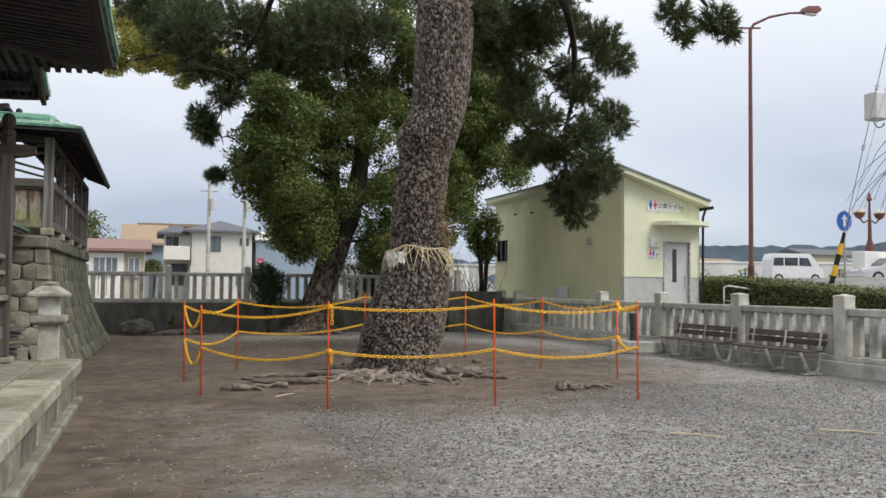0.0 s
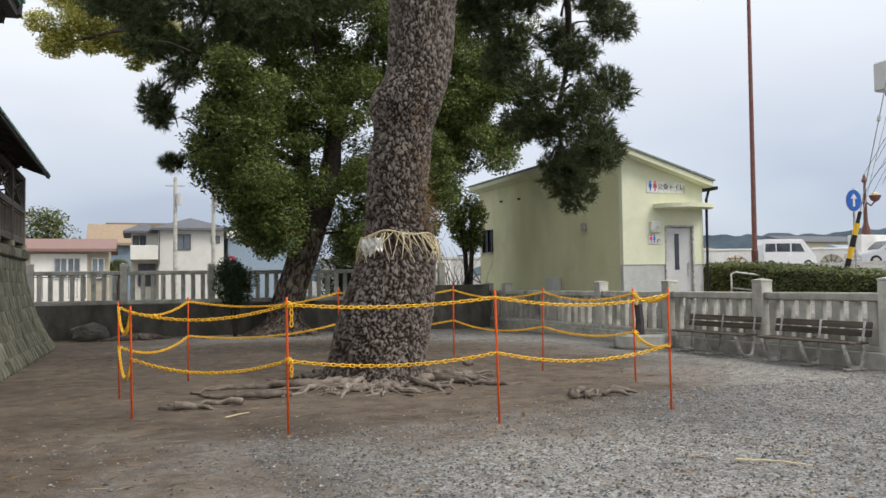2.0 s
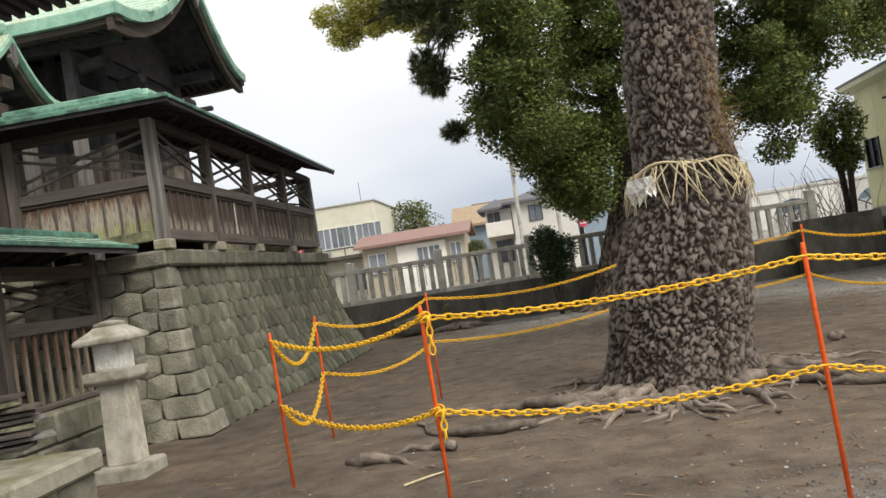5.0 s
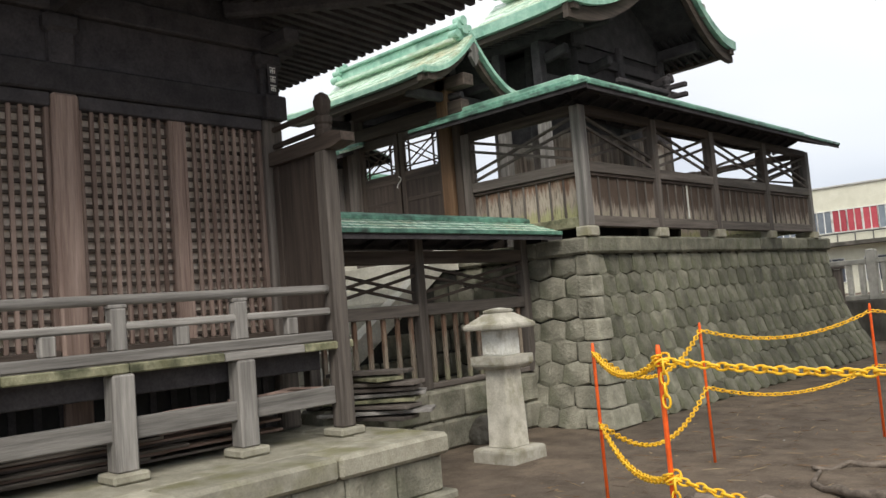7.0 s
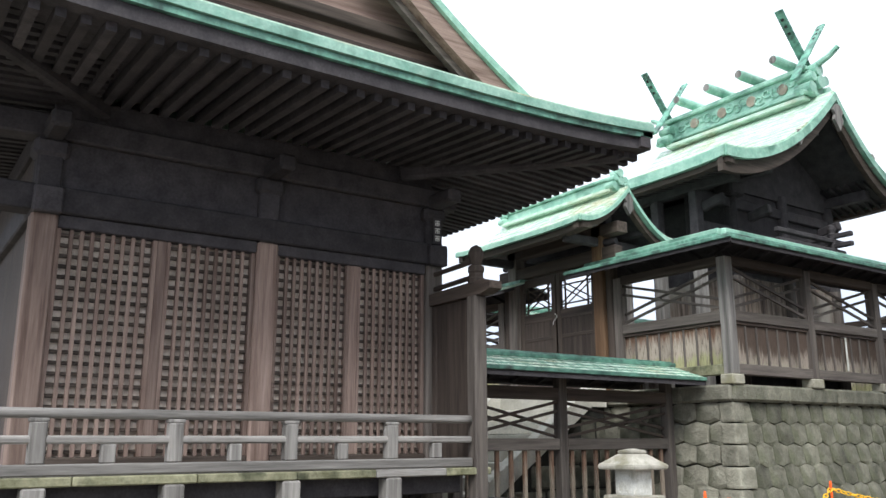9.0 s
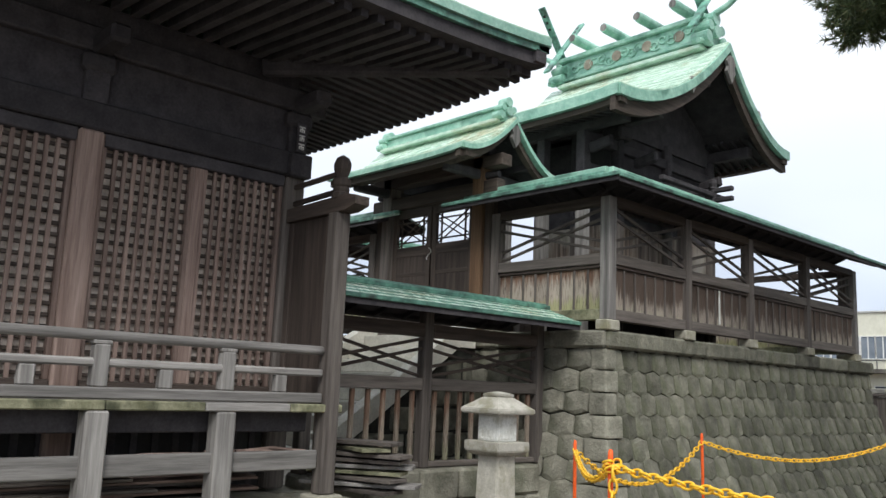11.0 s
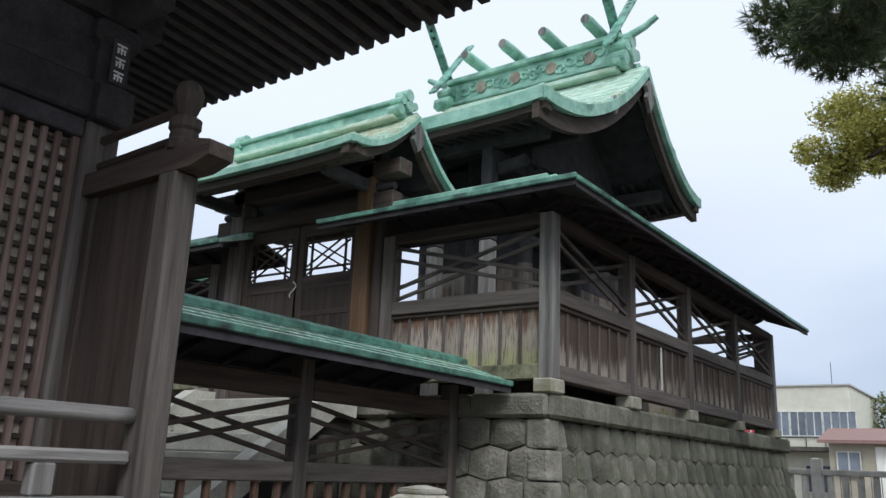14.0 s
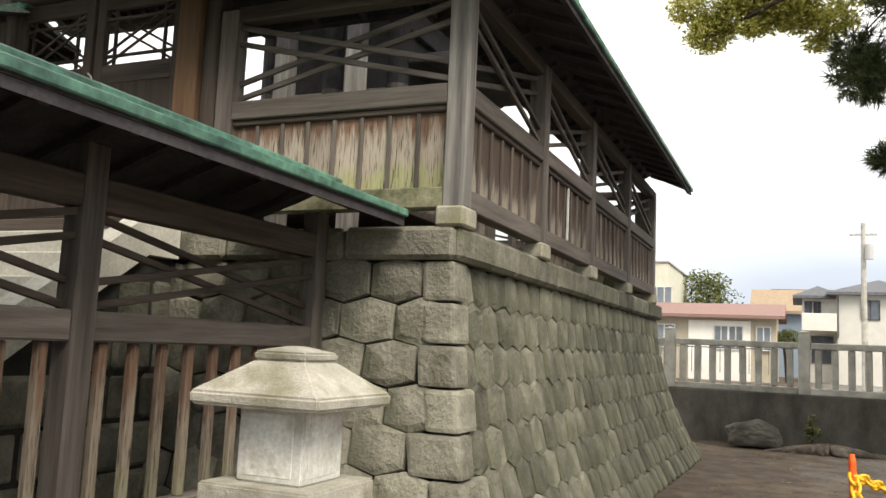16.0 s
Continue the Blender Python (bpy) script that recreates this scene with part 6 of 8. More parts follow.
# ---- trees ----
def bark_material(name, crack, plate, plate2):
    """Bark whose plates and cracks follow the relief that is stored with the mesh."""
    m, n, l, b = shader(name)
    at = n.new("ShaderNodeAttribute")
    at.attribute_name = "plate"
    co = n.new("ShaderNodeTexCoord")
    n1 = n.new("ShaderNodeTexNoise")
    n1.inputs["Scale"].default_value, n1.inputs["Detail"].default_value = 9.0, 6.0
    l.new(co.outputs["Object"], n1.inputs["Vector"])
    r = n.new("ShaderNodeValToRGB")
    r.color_ramp.elements[0].position, r.color_ramp.elements[0].color = 0.35, (*plate, 1)
    r.color_ramp.elements[1].position, r.color_ramp.elements[1].color = 0.65, (*plate2, 1)
    l.new(n1.outputs["Fac"], r.inputs[0])
    mx = n.new("ShaderNodeMix")
    mx.data_type = "RGBA"
    l.new(at.outputs["Fac"], mx.inputs["Factor"])
    mx.inputs["A"].default_value = (*crack, 1)
    l.new(r.outputs[0], mx.inputs["B"])
    l.new(mx.outputs["Result"], b.inputs["Base Color"])
    b.inputs["Roughness"].default_value, b.inputs["Specular IOR Level"].default_value = 0.95, 0.15
    n2 = n.new("ShaderNodeTexNoise")
    n2.inputs["Scale"].default_value, n2.inputs["Detail"].default_value = 60.0, 5.0
    l.new(co.outputs["Object"], n2.inputs["Vector"])
    bp = n.new("ShaderNodeBump")
    bp.inputs["Strength"].default_value, bp.inputs["Distance"].default_value = 0.6, 0.01
    l.new(n2.outputs["Fac"], bp.inputs["Height"])
    l.new(bp.outputs[0], b.inputs["Normal"])
    return m


def spline(keys, t):
    """Smooth run through rows of numbers, t from 0 to 1."""
    n = len(keys) - 1
    f = min(max(t, 0), 1) * n
    i = min(int(f), n - 1)
    f -= i
    p = [np.array(keys[min(max(i + k, 0), n)], float) for k in (-1, 0, 1, 2)]
    return 0.5 * (2 * p[1] + (p[2] - p[0]) * f + (2 * p[0] - 5 * p[1] + 4 * p[2] - p[3]) * f * f + (3 * p[1] - p[0] - 3 * p[2] + p[3]) * f ** 3)


def bark_trunk(name, keys, seg, rows, cell, depth, material, parent, flare=0.0, stretch=1.5):
    """A trunk along keys (x, y, z, radius) with plated bark in relief."""
    verts, attr = [], []
    for j in range(rows):
        t = j / (rows - 1)
        x, y, z, r = spline(keys, t)
        for i in range(seg):
            a = 2 * math.pi * i / seg
            rr = r * (1 + 0.07 * noise.noise((math.cos(a) * 1.3, math.sin(a) * 1.3, z * 0.7)) + 0.03 * noise.noise((math.cos(a) * 4, math.sin(a) * 4, z * 1.6)))
            if flare:
                rr += flare * max(0.0, 1 - z / 0.55) ** 2 * (0.6 + 0.7 * abs(math.sin(a * 3.5 + 1)))
            p = Vector((x + rr * math.cos(a), y + rr * math.sin(a), z))
            q = Vector((p.x / cell, p.y / cell, p.z / (cell * stretch)))
            q += 0.55 * Vector((noise.noise(q * 1.5), noise.noise(q * 1.5 + Vector((5, 0, 0))), noise.noise(q * 1.5 + Vector((0, 9, 0)))))
            d = noise.voronoi(q)[0]
            e = min(1.0, max(0.0, (d[1] - d[0] - 0.05 + 0.14 * noise.noise(q * 2.3)) / 0.22))
            e = e * e * (3 - 2 * e)
            rr += depth * (e - 0.5) + depth * 0.25 * noise.noise(q * 3)
            verts.append((x + rr * math.cos(a), y + rr * math.sin(a), z))
            attr.append(e)
    faces = [(j * seg + i, j * seg + (i + 1) % seg, (j + 1) * seg + (i + 1) % seg, (j + 1) * seg + i) for j in range(rows - 1) for i in range(seg)]
    base = AT[parent.name]
    me = bpy.data.meshes.new(name)
    me.from_pydata([(v[0] - base.x, v[1] - base.y, v[2] - base.z) for v in verts], [], faces)
    me.attributes.new("plate", "FLOAT", "POINT").data.foreach_set("value", attr)
    me.polygons.foreach_set("use_smooth", [True] * len(faces))
    me.materials.append(material)
    ob = new(name, me)
    ob.parent = parent
    AT[ob.name] = base
    return ob


PINE_BARK = bark_material("plated_pine_bark", (0.030, 0.022, 0.018), (0.105, 0.083, 0.070), (0.255, 0.222, 0.195))
CAMPHOR_BARK = bark_material("furrowed_bark", (0.032, 0.025, 0.020), (0.12, 0.094, 0.074), (0.23, 0.19, 0.155))
DARK_BARK = surf("dark_branch_bark", (0.030, 0.024, 0.020), (0.085, 0.068, 0.056), 8, 0.9, 0.6, 40)


def leaf_material(name, stops, glow=0.25):
    m, n, l, b = shader(name)
    g = n.new("ShaderNodeNewGeometry")
    r = n.new("ShaderNodeValToRGB")
    while len(r.color_ramp.elements) < len(stops):
        r.color_ramp.elements.new(0.5)
    for e, (p, c) in zip(r.color_ramp.elements, stops):
        e.position, e.color = p, (*c, 1)
    l.new(g.outputs["Random Per Island"], r.inputs[0])
    l.new(r.outputs[0], b.inputs["Base Color"])
    b.inputs["Roughness"].default_value, b.inputs["Specular IOR Level"].default_value = 0.5, 0.4
    tr = n.new("ShaderNodeBsdfTranslucent")
    l.new(r.outputs[0], tr.inputs["Color"])
    mx = n.new("ShaderNodeMixShader")
    mx.inputs[0].default_value = glow
    l.new(b.outputs[0], mx.inputs[1])
    l.new(tr.outputs[0], mx.inputs[2])
    l.new(mx.outputs[0], n["Material Output"].inputs[0])
    return m


CAMPHOR_LEAF = leaf_material("camphor_leaves", [(0.0, (0.052, 0.082, 0.019)), (0.55, (0.125, 0.172, 0.042)), (0.9, (0.215, 0.250, 0.066)), (1.0, (0.35, 0.34, 0.105))], 0.32)
CAMPHOR_YELLOW = leaf_material("yellowing_leaves", [(0.0, (0.22, 0.24, 0.045)), (0.6, (0.50, 0.48, 0.13)), (1.0, (0.70, 0.64, 0.24))], 0.58)
NEEDLES = leaf_material("pine_needles", [(0.0, (0.032, 0.050, 0.021)), (0.6, (0.084, 0.110, 0.044)), (0.95, (0.145, 0.165, 0.070)), (1.0, (0.19, 0.13, 0.06))], 0.25)
SHRUB_LEAF = leaf_material("shrub_leaves", [(0.0, (0.016, 0.034, 0.014)), (0.8, (0.045, 0.08, 0.03)), (1.0, (0.09, 0.13, 0.05))], 0.15)
HEDGE_LEAF = leaf_material("hedge_leaves", [(0.0, (0.05, 0.07, 0.02)), (0.7, (0.15, 0.18, 0.055)), (1.0, (0.28, 0.27, 0.10))], 0.2)


class Leaves:
    """Gathers many small leaves or needles into one mesh."""

    def __init__(self, seed):
        self.v, self.f, self.n, self.r = [], [], 0, np.random.RandomState(seed)

    def unit(self, a):
        return a / (np.linalg.norm(a, axis=1, keepdims=True) + 1e-9)

    def leaves(self, p, size, droop=0.3, face=None):
        """A folded leaf at each of the places p; face: the way that the blades tend to look."""
        k = len(p)
        d = self.r.normal(size=(k, 3))
        d[:, 2] = d[:, 2] * 0.6 - droop
        d = self.unit(d)
        s = self.r.normal(size=(k, 3))
        if face is not None:
            s = s * 0.55 + face
        s = self.unit(np.cross(d, s))
        z = (size * self.r.uniform(0.7, 1.3, size=k))[:, None]
        m = np.cross(d, s) * z * 0.12
        self.v.append(np.stack((p - d * z * 0.5, p + s * z * 0.24 + m, p + d * z * 0.5, p - s * z * 0.24 + m), 1).reshape(-1, 3))
        i = self.n + 4 * np.arange(k)[:, None]
        self.f.append(np.concatenate((i + np.array((0, 1, 2)), i + np.array((0, 2, 3)))))
        self.n += 4 * k

    def clump(self, c, radius, count, size, droop=0.3, hollow=0.35):
        rad = np.array(radius if isinstance(radius, (tuple, list)) else (radius,) * 3, float)
        d = self.unit(self.r.normal(size=(count, 3)))
        u = hollow + (1 - hollow) * self.r.random_sample((count, 1)) ** 0.6
        self.leaves(np.array(c, float) + d * rad * u * (0.8 + 0.35 * self.r.random_sample((count, 1))), size, droop, d * 0.6 + np.array((0, 0, 0.7)))

    def tuft(self, c, way, length, count=26, wide=0.009):
        way = np.array(way, float)
        way /= np.linalg.norm(way) + 1e-9
        d = self.unit(self.r.normal(size=(count, 3)) * 0.75 + way * 0.75)
        s = self.unit(np.cross(d, self.r.normal(size=(count, 3)))) * wide
        b = np.array(c, float) + way * self.r.uniform(-0.09, 0.07, size=(count, 1))
        e = b + d * length * self.r.uniform(0.7, 1.15, size=(count, 1))
        self.v.append(np.stack((b - s, b + s, e), 1).reshape(-1, 3))
        self.f.append(self.n + 3 * np.arange(count)[:, None] + np.array((0, 1, 2)))
        self.n += 3 * count

    def done(self, name, material, parent, label=""):
        me = bpy.data.meshes.new(name)
        base = AT[parent.name] if parent else Vector((0, 0, 0))
        me.from_pydata((np.concatenate(self.v) - np.array(base)).tolist(), [], np.concatenate(self.f).tolist())
        me.materials.append(material)
        ob = new(name, me)
        ob.parent = parent
        AT[ob.name] = base
        return tagged(ob, label)


def limb(name, keys, material, parent, seg=9, steps=14, label=""):
    pts = [spline(keys, k / steps) for k in range(steps + 1)]
    return part(name, tube([p[:3] for p in pts], [max(0.006, p[3]) for p in pts], seg, rough=0.25), material, parent, label, True)


# the great pine
pine = thing("pine_tree", (4.2, 14.5, 0), "old pine with thick plated bark and dark needles", "tree")
PINE = [(4.16, 14.5, -0.05, 0.72), (4.24, 14.5, 0.5, 0.74), (4.34, 14.5, 1.0, 0.73), (4.45, 14.5, 1.6, 0.64), (4.54, 14.5, 2.2, 0.54), (4.52, 14.5, 2.7, 0.475), (4.57, 14.5, 3.3, 0.475), (4.64, 14.5, 3.85, 0.45), (4.69, 14.5, 4.33, 0.57), (4.90, 14.5, 4.85, 0.51), (4.97, 14.5, 5.8, 0.52), (5.01, 14.5, 6.7, 0.53)]
bark_trunk("trunk", PINE, 330, 440, 0.072, 0.032, PINE_BARK, pine, 0.14)
bark_trunk("upper_trunk", [(5.01, 14.5, 6.7, 0.53), (5.1, 14.6, 8.0, 0.42), (5.0, 14.8, 10.0, 0.32), (4.7, 15.0, 12.5, 0.16), (4.7, 15.1, 13.6, 0.05)], 90, 120, 0.10, 0.03, PINE_BARK, pine)
limb("limb", [(5.1, 14.6, 6.2, 0.17), (5.5, 14.6, 6.8, 0.15), (6.0, 14.8, 7.2, 0.13), (7.4, 15.0, 7.8, 0.11), (9.0, 17.0, 7.6, 0.08), (9.6, 18.0, 6.4, 0.06), (9.4, 18.2, 5.0, 0.05), (9.8, 18.3, 3.9, 0.03)], DARK_BARK, pine, 10, 24)
limb("limb", [(5.1, 14.6, 8.2, 0.2), (4.0, 16.5, 9.4, 0.16), (3.0, 19.5, 9.6, 0.12), (2.6, 22.8, 8.8, 0.06), (2.0, 24.0, 7.6, 0.035), (1.6, 24.4, 6.4, 0.02), (1.3, 24.7, 5.9, 0.012)], DARK_BARK, pine, 10, 24)
limb("limb", [(5.1, 14.6, 8.6, 0.16), (7.0, 13.6, 8.6, 0.12), (8.6, 12.8, 7.6, 0.07), (9.4, 12.5, 6.7, 0.03)], DARK_BARK, pine, 8, 14)
limb("limb", [(5.0, 14.7, 9.4, 0.16), (3.2, 15.0, 10.2, 0.12), (1.4, 16.2, 9.6, 0.07), (0.6, 17.4, 8.6, 0.03)], DARK_BARK, pine, 8, 14)
limb("limb", [(5.0, 14.7, 7.6, 0.14), (5.6, 16.6, 8.2, 0.11), (6.4, 18.8, 7.8, 0.07), (7.4, 19.6, 7.0, 0.03)], DARK_BARK, pine, 8, 14)
tufts = Leaves(5)
rs = np.random.RandomState(6)


def needle_mass(c, rad, count, length=0.175):
    """Tufts on twigs in a loose mass, with gaps."""
    c, rad = np.array(c, float), np.array(rad, float)
    for _ in range(int(count * 3.6)):
        d = rs.normal(size=3)
        d /= np.linalg.norm(d)
        p = c + d * rad * rs.random_sample() ** 0.45
        tufts.tuft(p, d * 0.6 + np.array((0, 0, 0.25)), length * rs.uniform(0.8, 1.15), 28, 0.010)


# a curtain of twigs to the east of the trunk
HANGING = [(9.9, 18.4, 3.5), (9.4, 18.1, 3.9), (9.3, 16.3, 4.0), (9.8, 18.2, 4.0), (8.2, 16.9, 5.4), (9.3, 16.8, 5.1), (10.3, 17.4, 5.6), (9.6, 18.4, 6.9), (9.4, 16.4, 7.2), (8.3, 17.2, 7.4), (8.2, 18.5, 8.1), (10.6, 17.8, 7.2), (8.5, 18.0, 4.9), (8.5, 19.0, 6.4), (9.1, 17.8, 4.8), (9.6, 17.6, 6.3), (7.2, 17.1, 6.8), (9.8, 18.6, 8.3), (7.2, 17.6, 7.8), (9.3, 16.5, 4.4)]
for c in HANGING:
    needle_mass(c, (0.52, 0.5, 0.46), 40)
# the bough over the north of the yard, broad on top and trailing down at its west end
for c, r, n in (((0.7, 24.0, 9.2), (0.9, 0.9, 0.7), 90), ((2.0, 24.0, 9.0), (1.1, 0.9, 0.8), 130), ((3.3, 23.8, 8.7), (1.1, 0.9, 0.8), 130), ((1.0, 24.2, 7.7), (0.6, 0.7, 0.45), 50),
                ((1.75, 24.0, 6.9), (0.5, 0.5, 0.35), 40), ((1.35, 24.6, 6.0), (0.3, 0.3, 0.4), 28), ((2.5, 24.0, 7.7), (0.9, 0.7, 0.5), 70), ((4.5, 24.0, 9.3), (1.1, 0.9, 0.8), 110),
                ((5.8, 24.0, 9.4), (1.0, 0.8, 0.6), 80), ((1.6, 24.8, 4.75), (0.30, 0.25, 0.22), 20), ((1.2, 25.0, 6.3), (0.45, 0.5, 0.6), 56)):
    needle_mass(c, r, n)
# sprays that hang lower along the same bough
for c, r, n in (((0.9, 24.0, 8.3), (0.7, 0.7, 0.45), 60), ((3.4, 23.9, 7.9), (0.8, 0.6, 0.4), 50), ((1.9, 24.0, 7.6), (0.7, 0.7, 0.5), 60), ((4.4, 23.8, 8.5), (0.9, 0.7, 0.5), 60),
                ((0.0, 22.2, 8.3), (0.7, 0.7, 0.4), 50), ((0.8, 21.5, 8.4), (0.7, 0.7, 0.5), 56), ((0.2, 19.2, 7.0), (0.6, 0.5, 0.3), 34), ((0.6, 18.6, 7.2), (0.7, 0.6, 0.4), 46), ((-0.5, 20.8, 8.3), (0.7, 0.6, 0.45), 50)):
    needle_mass(c, r, n)
# thin ends to the east, and the crown round the trunk's top
for c, r, n in (((8.7, 12.5, 6.5), (0.3, 0.35, 0.25), 16), ((8.9, 12.5, 6.15), (0.22, 0.3, 0.2), 10), ((9.6, 12.5, 6.5), (0.4, 0.35, 0.26), 20), ((9.85, 12.5, 6.25), (0.2, 0.2, 0.16), 8),
                ((6.4, 16.6, 7.3), (0.7, 0.6, 0.6), 60), ((7.3, 17.4, 7.3), (0.8, 0.7, 0.6), 76), ((8.3, 17.8, 7.9), (0.9, 0.8, 0.6), 80), ((7.9, 17.4, 6.4), (0.5, 0.5, 0.5), 40), ((5.75, 14.4, 6.75), (0.5, 0.4, 0.4), 34)):
    needle_mass(c, r, n)
for c, r, n in (((5.6, 17.0, 8.4), (1.4, 1.2, 0.5), 90), ((6.8, 16.0, 8.2), (1.3, 1.0, 0.5), 80), ((3.6, 16.5, 9.6), (1.5, 1.3, 0.5), 80), ((5.0, 14.8, 11.5), (2.4, 2.2, 1.0), 120), ((4.7, 15.0, 13.2), (1.5, 1.5, 0.7), 60), ((8.0, 16.5, 8.2), (1.2, 1.2, 0.5), 70)):
    needle_mass(c, r, n)
tufts.done("needles", NEEDLES, pine, "dark green pine needle tufts")
# twigs inside the hanging masses
rng = random.Random(21)
for k in range(26):
    a = Vector((9.5 + rng.uniform(-0.6, 0.3), 18.2 + rng.uniform(-0.5, 0.5), rng.uniform(4.0, 7.4)))
    b = a + Vector((rng.uniform(-0.8, 1.2), rng.uniform(-0.5, 0.7), rng.uniform(-0.5, 0.4)))
    part("twig", tube([a, a.lerp(b, 0.5) + Vector((0, 0, 0.1)), b], [0.035, 0.022, 0.008], 5), DARK_BARK, pine)
for k in range(18):
    a = Vector((1.9 + rng.uniform(-0.5, 0.9), 23.6 + rng.uniform(-0.6, 0.5), rng.uniform(5.4, 8.8)))
    b = a + Vector((rng.uniform(-1.1, 0.4), rng.uniform(-0.4, 0.6), rng.uniform(-0.6, 0.2)))
    part("twig", tube([a, a.lerp(b, 0.5) + Vector((0, 0, 0.08)), b], [0.03, 0.02, 0.008], 5), DARK_BARK, pine)

# roots that crawl over the ground
rng = random.Random(14)


def crawl(x, y, a, length, r0, steps=9):
    pts, rad = [], []
    for k in range(steps):
        f = k / (steps - 1)
        pts.append((x, y, r0 * (0.55 - 0.75 * f) + 0.03 * math.sin(k * 1.9 + a * 5) + 0.01))
        rad.append(r0 * (1 - 0.78 * f))
        a += rng.uniform(-0.55, 0.55)
        x += length / steps * math.cos(a)
        y += length / steps * math.sin(a)
    part("root", tube(pts, rad, 9, rough=0.7), ROOT, pine, smooth=True)
    return pts


for k in range(48):
    a = rng.uniform(-2.95, 0.15) if k < 38 else rng.uniform(0, 6.28)
    r = rng.uniform(0.66, 0.9)
    pts = crawl(4.2 + r * math.cos(a), 14.5 + r * math.sin(a), a + rng.uniform(-0.7, 0.7), rng.uniform(0.5, 1.7), rng.uniform(0.03, 0.085))
    for j in (2, 4):
        if rng.random() < 0.65:
            q = pts[j]
            crawl(q[0], q[1], a + rng.uniform(-1.4, 1.4), rng.uniform(0.4, 0.9), 0.032, 7)
crawl(3.3, 13.9, 3.5, 2.4, 0.075, 14)
crawl(2.6, 13.2, 3.6, 2.0, 0.05, 12)
crawl(4.9, 13.9, -0.5, 1.7, 0.075, 12)
for x, y, a, ln, r in ((0.95, 12.65, -0.3, 1.2, 0.05), (1.1, 12.5, 0.5, 0.9, 0.05), (1.9, 12.6, 2.6, 1.1, 0.045), (5.8, 11.35, 0.1, 0.9, 0.05), (5.9, 11.5, 0.3, 1.0, 0.055), (6.3, 11.4, -0.4, 0.6, 0.05), (6.0, 11.3, 0.9, 0.5, 0.045), (6.5, 11.6, 0.0, 0.6, 0.04), (6.2, 15.9, 0.2, 0.7, 0.06)):
    crawl(x, y, a, ln, r, 7)

# straw rope round the pine
rope = thing("straw_rope", (4.42, 14.5, 2.1), "sacred straw rope with drooping straw tufts", "rope")
ring = []
for k in range(49):
    a = 2 * math.pi * k / 48
    z = 2.15 + 0.10 * math.cos(a + 1.9) + 0.03 * math.sin(a * 5)
    x, y, _, r = spline(PINE, 0.36)
    ring.append((x + (r + 0.045) * math.cos(a), y + (r + 0.045) * math.sin(a), z))
part("cord", tube(ring, 0.013, 7, rough=0.5), STRAW, rope, smooth=True)
rng = random.Random(51)
for k in range(70):
    a = rng.uniform(math.pi * 0.95, math.pi * 2.1)
    x, y, _, r = spline(PINE, 0.36)
    z = 2.15 + 0.10 * math.cos(a + 1.9)
    ln = rng.uniform(0.18, 0.46)
    sw = rng.uniform(-0.6, 0.5)
    p0 = Vector((x + (r + 0.05) * math.cos(a), y + (r + 0.05) * math.sin(a), z))
    p1 = Vector((x + (r + 0.10) * math.cos(a + sw * 0.5), y + (r + 0.10) * math.sin(a + sw * 0.5), z - ln * 0.5))
    p2 = Vector((x + (r + 0.13) * math.cos(a + sw), y + (r + 0.13) * math.sin(a + sw), z - ln))
    part("straw", tube([p0, p1, p2], [0.009, 0.008, 0.003], 5), STRAW, rope)
rng = random.Random(58)
for a0, w, drop in ((3.62, 0.50, 0.30), (3.95, 0.20, 0.22), (5.92, 0.16, 0.34)):
    x, y, _, r = spline(PINE, 0.34)
    rows = []
    for i in range(7):
        a = a0 + w * (i / 6 - 0.5)
        dz = drop * rng.uniform(0.65, 1.0)
        rows.append([Vector((x + (r + q) * math.cos(a), y + (r + q) * math.sin(a), 2.16 - dz * j / 4)) for j in range(5) for q in (rng.uniform(0.05, 0.10),)])
    part("paper", loft(rows, 0.004), PAPER, rope, "torn white paper strip")
DRY_STRAW = surf("dry_brown_straw", (0.17, 0.10, 0.045), (0.34, 0.22, 0.10), 9, 0.85, 0.0, 60)
# dry straw caught in the bark
straws = Leaves(9)
for c, n in (((4.86, 14.02, 2.5), 150), ((4.84, 14.03, 2.85), 80), ((4.80, 14.03, 3.35), 50), ((4.68, 13.98, 4.05), 44), ((4.5, 13.98, 3.3), 24)):
    for _ in range(n):
        p = np.array(c) + straws.r.normal(size=3) * np.array((0.055, 0.05, 0.14))
        straws.tuft(p, (0.5, -0.4, -0.6), 0.26, 1, 0.004)
straws.done("dry_straw", DRY_STRAW, rope, "dry brown straw caught in the bark")

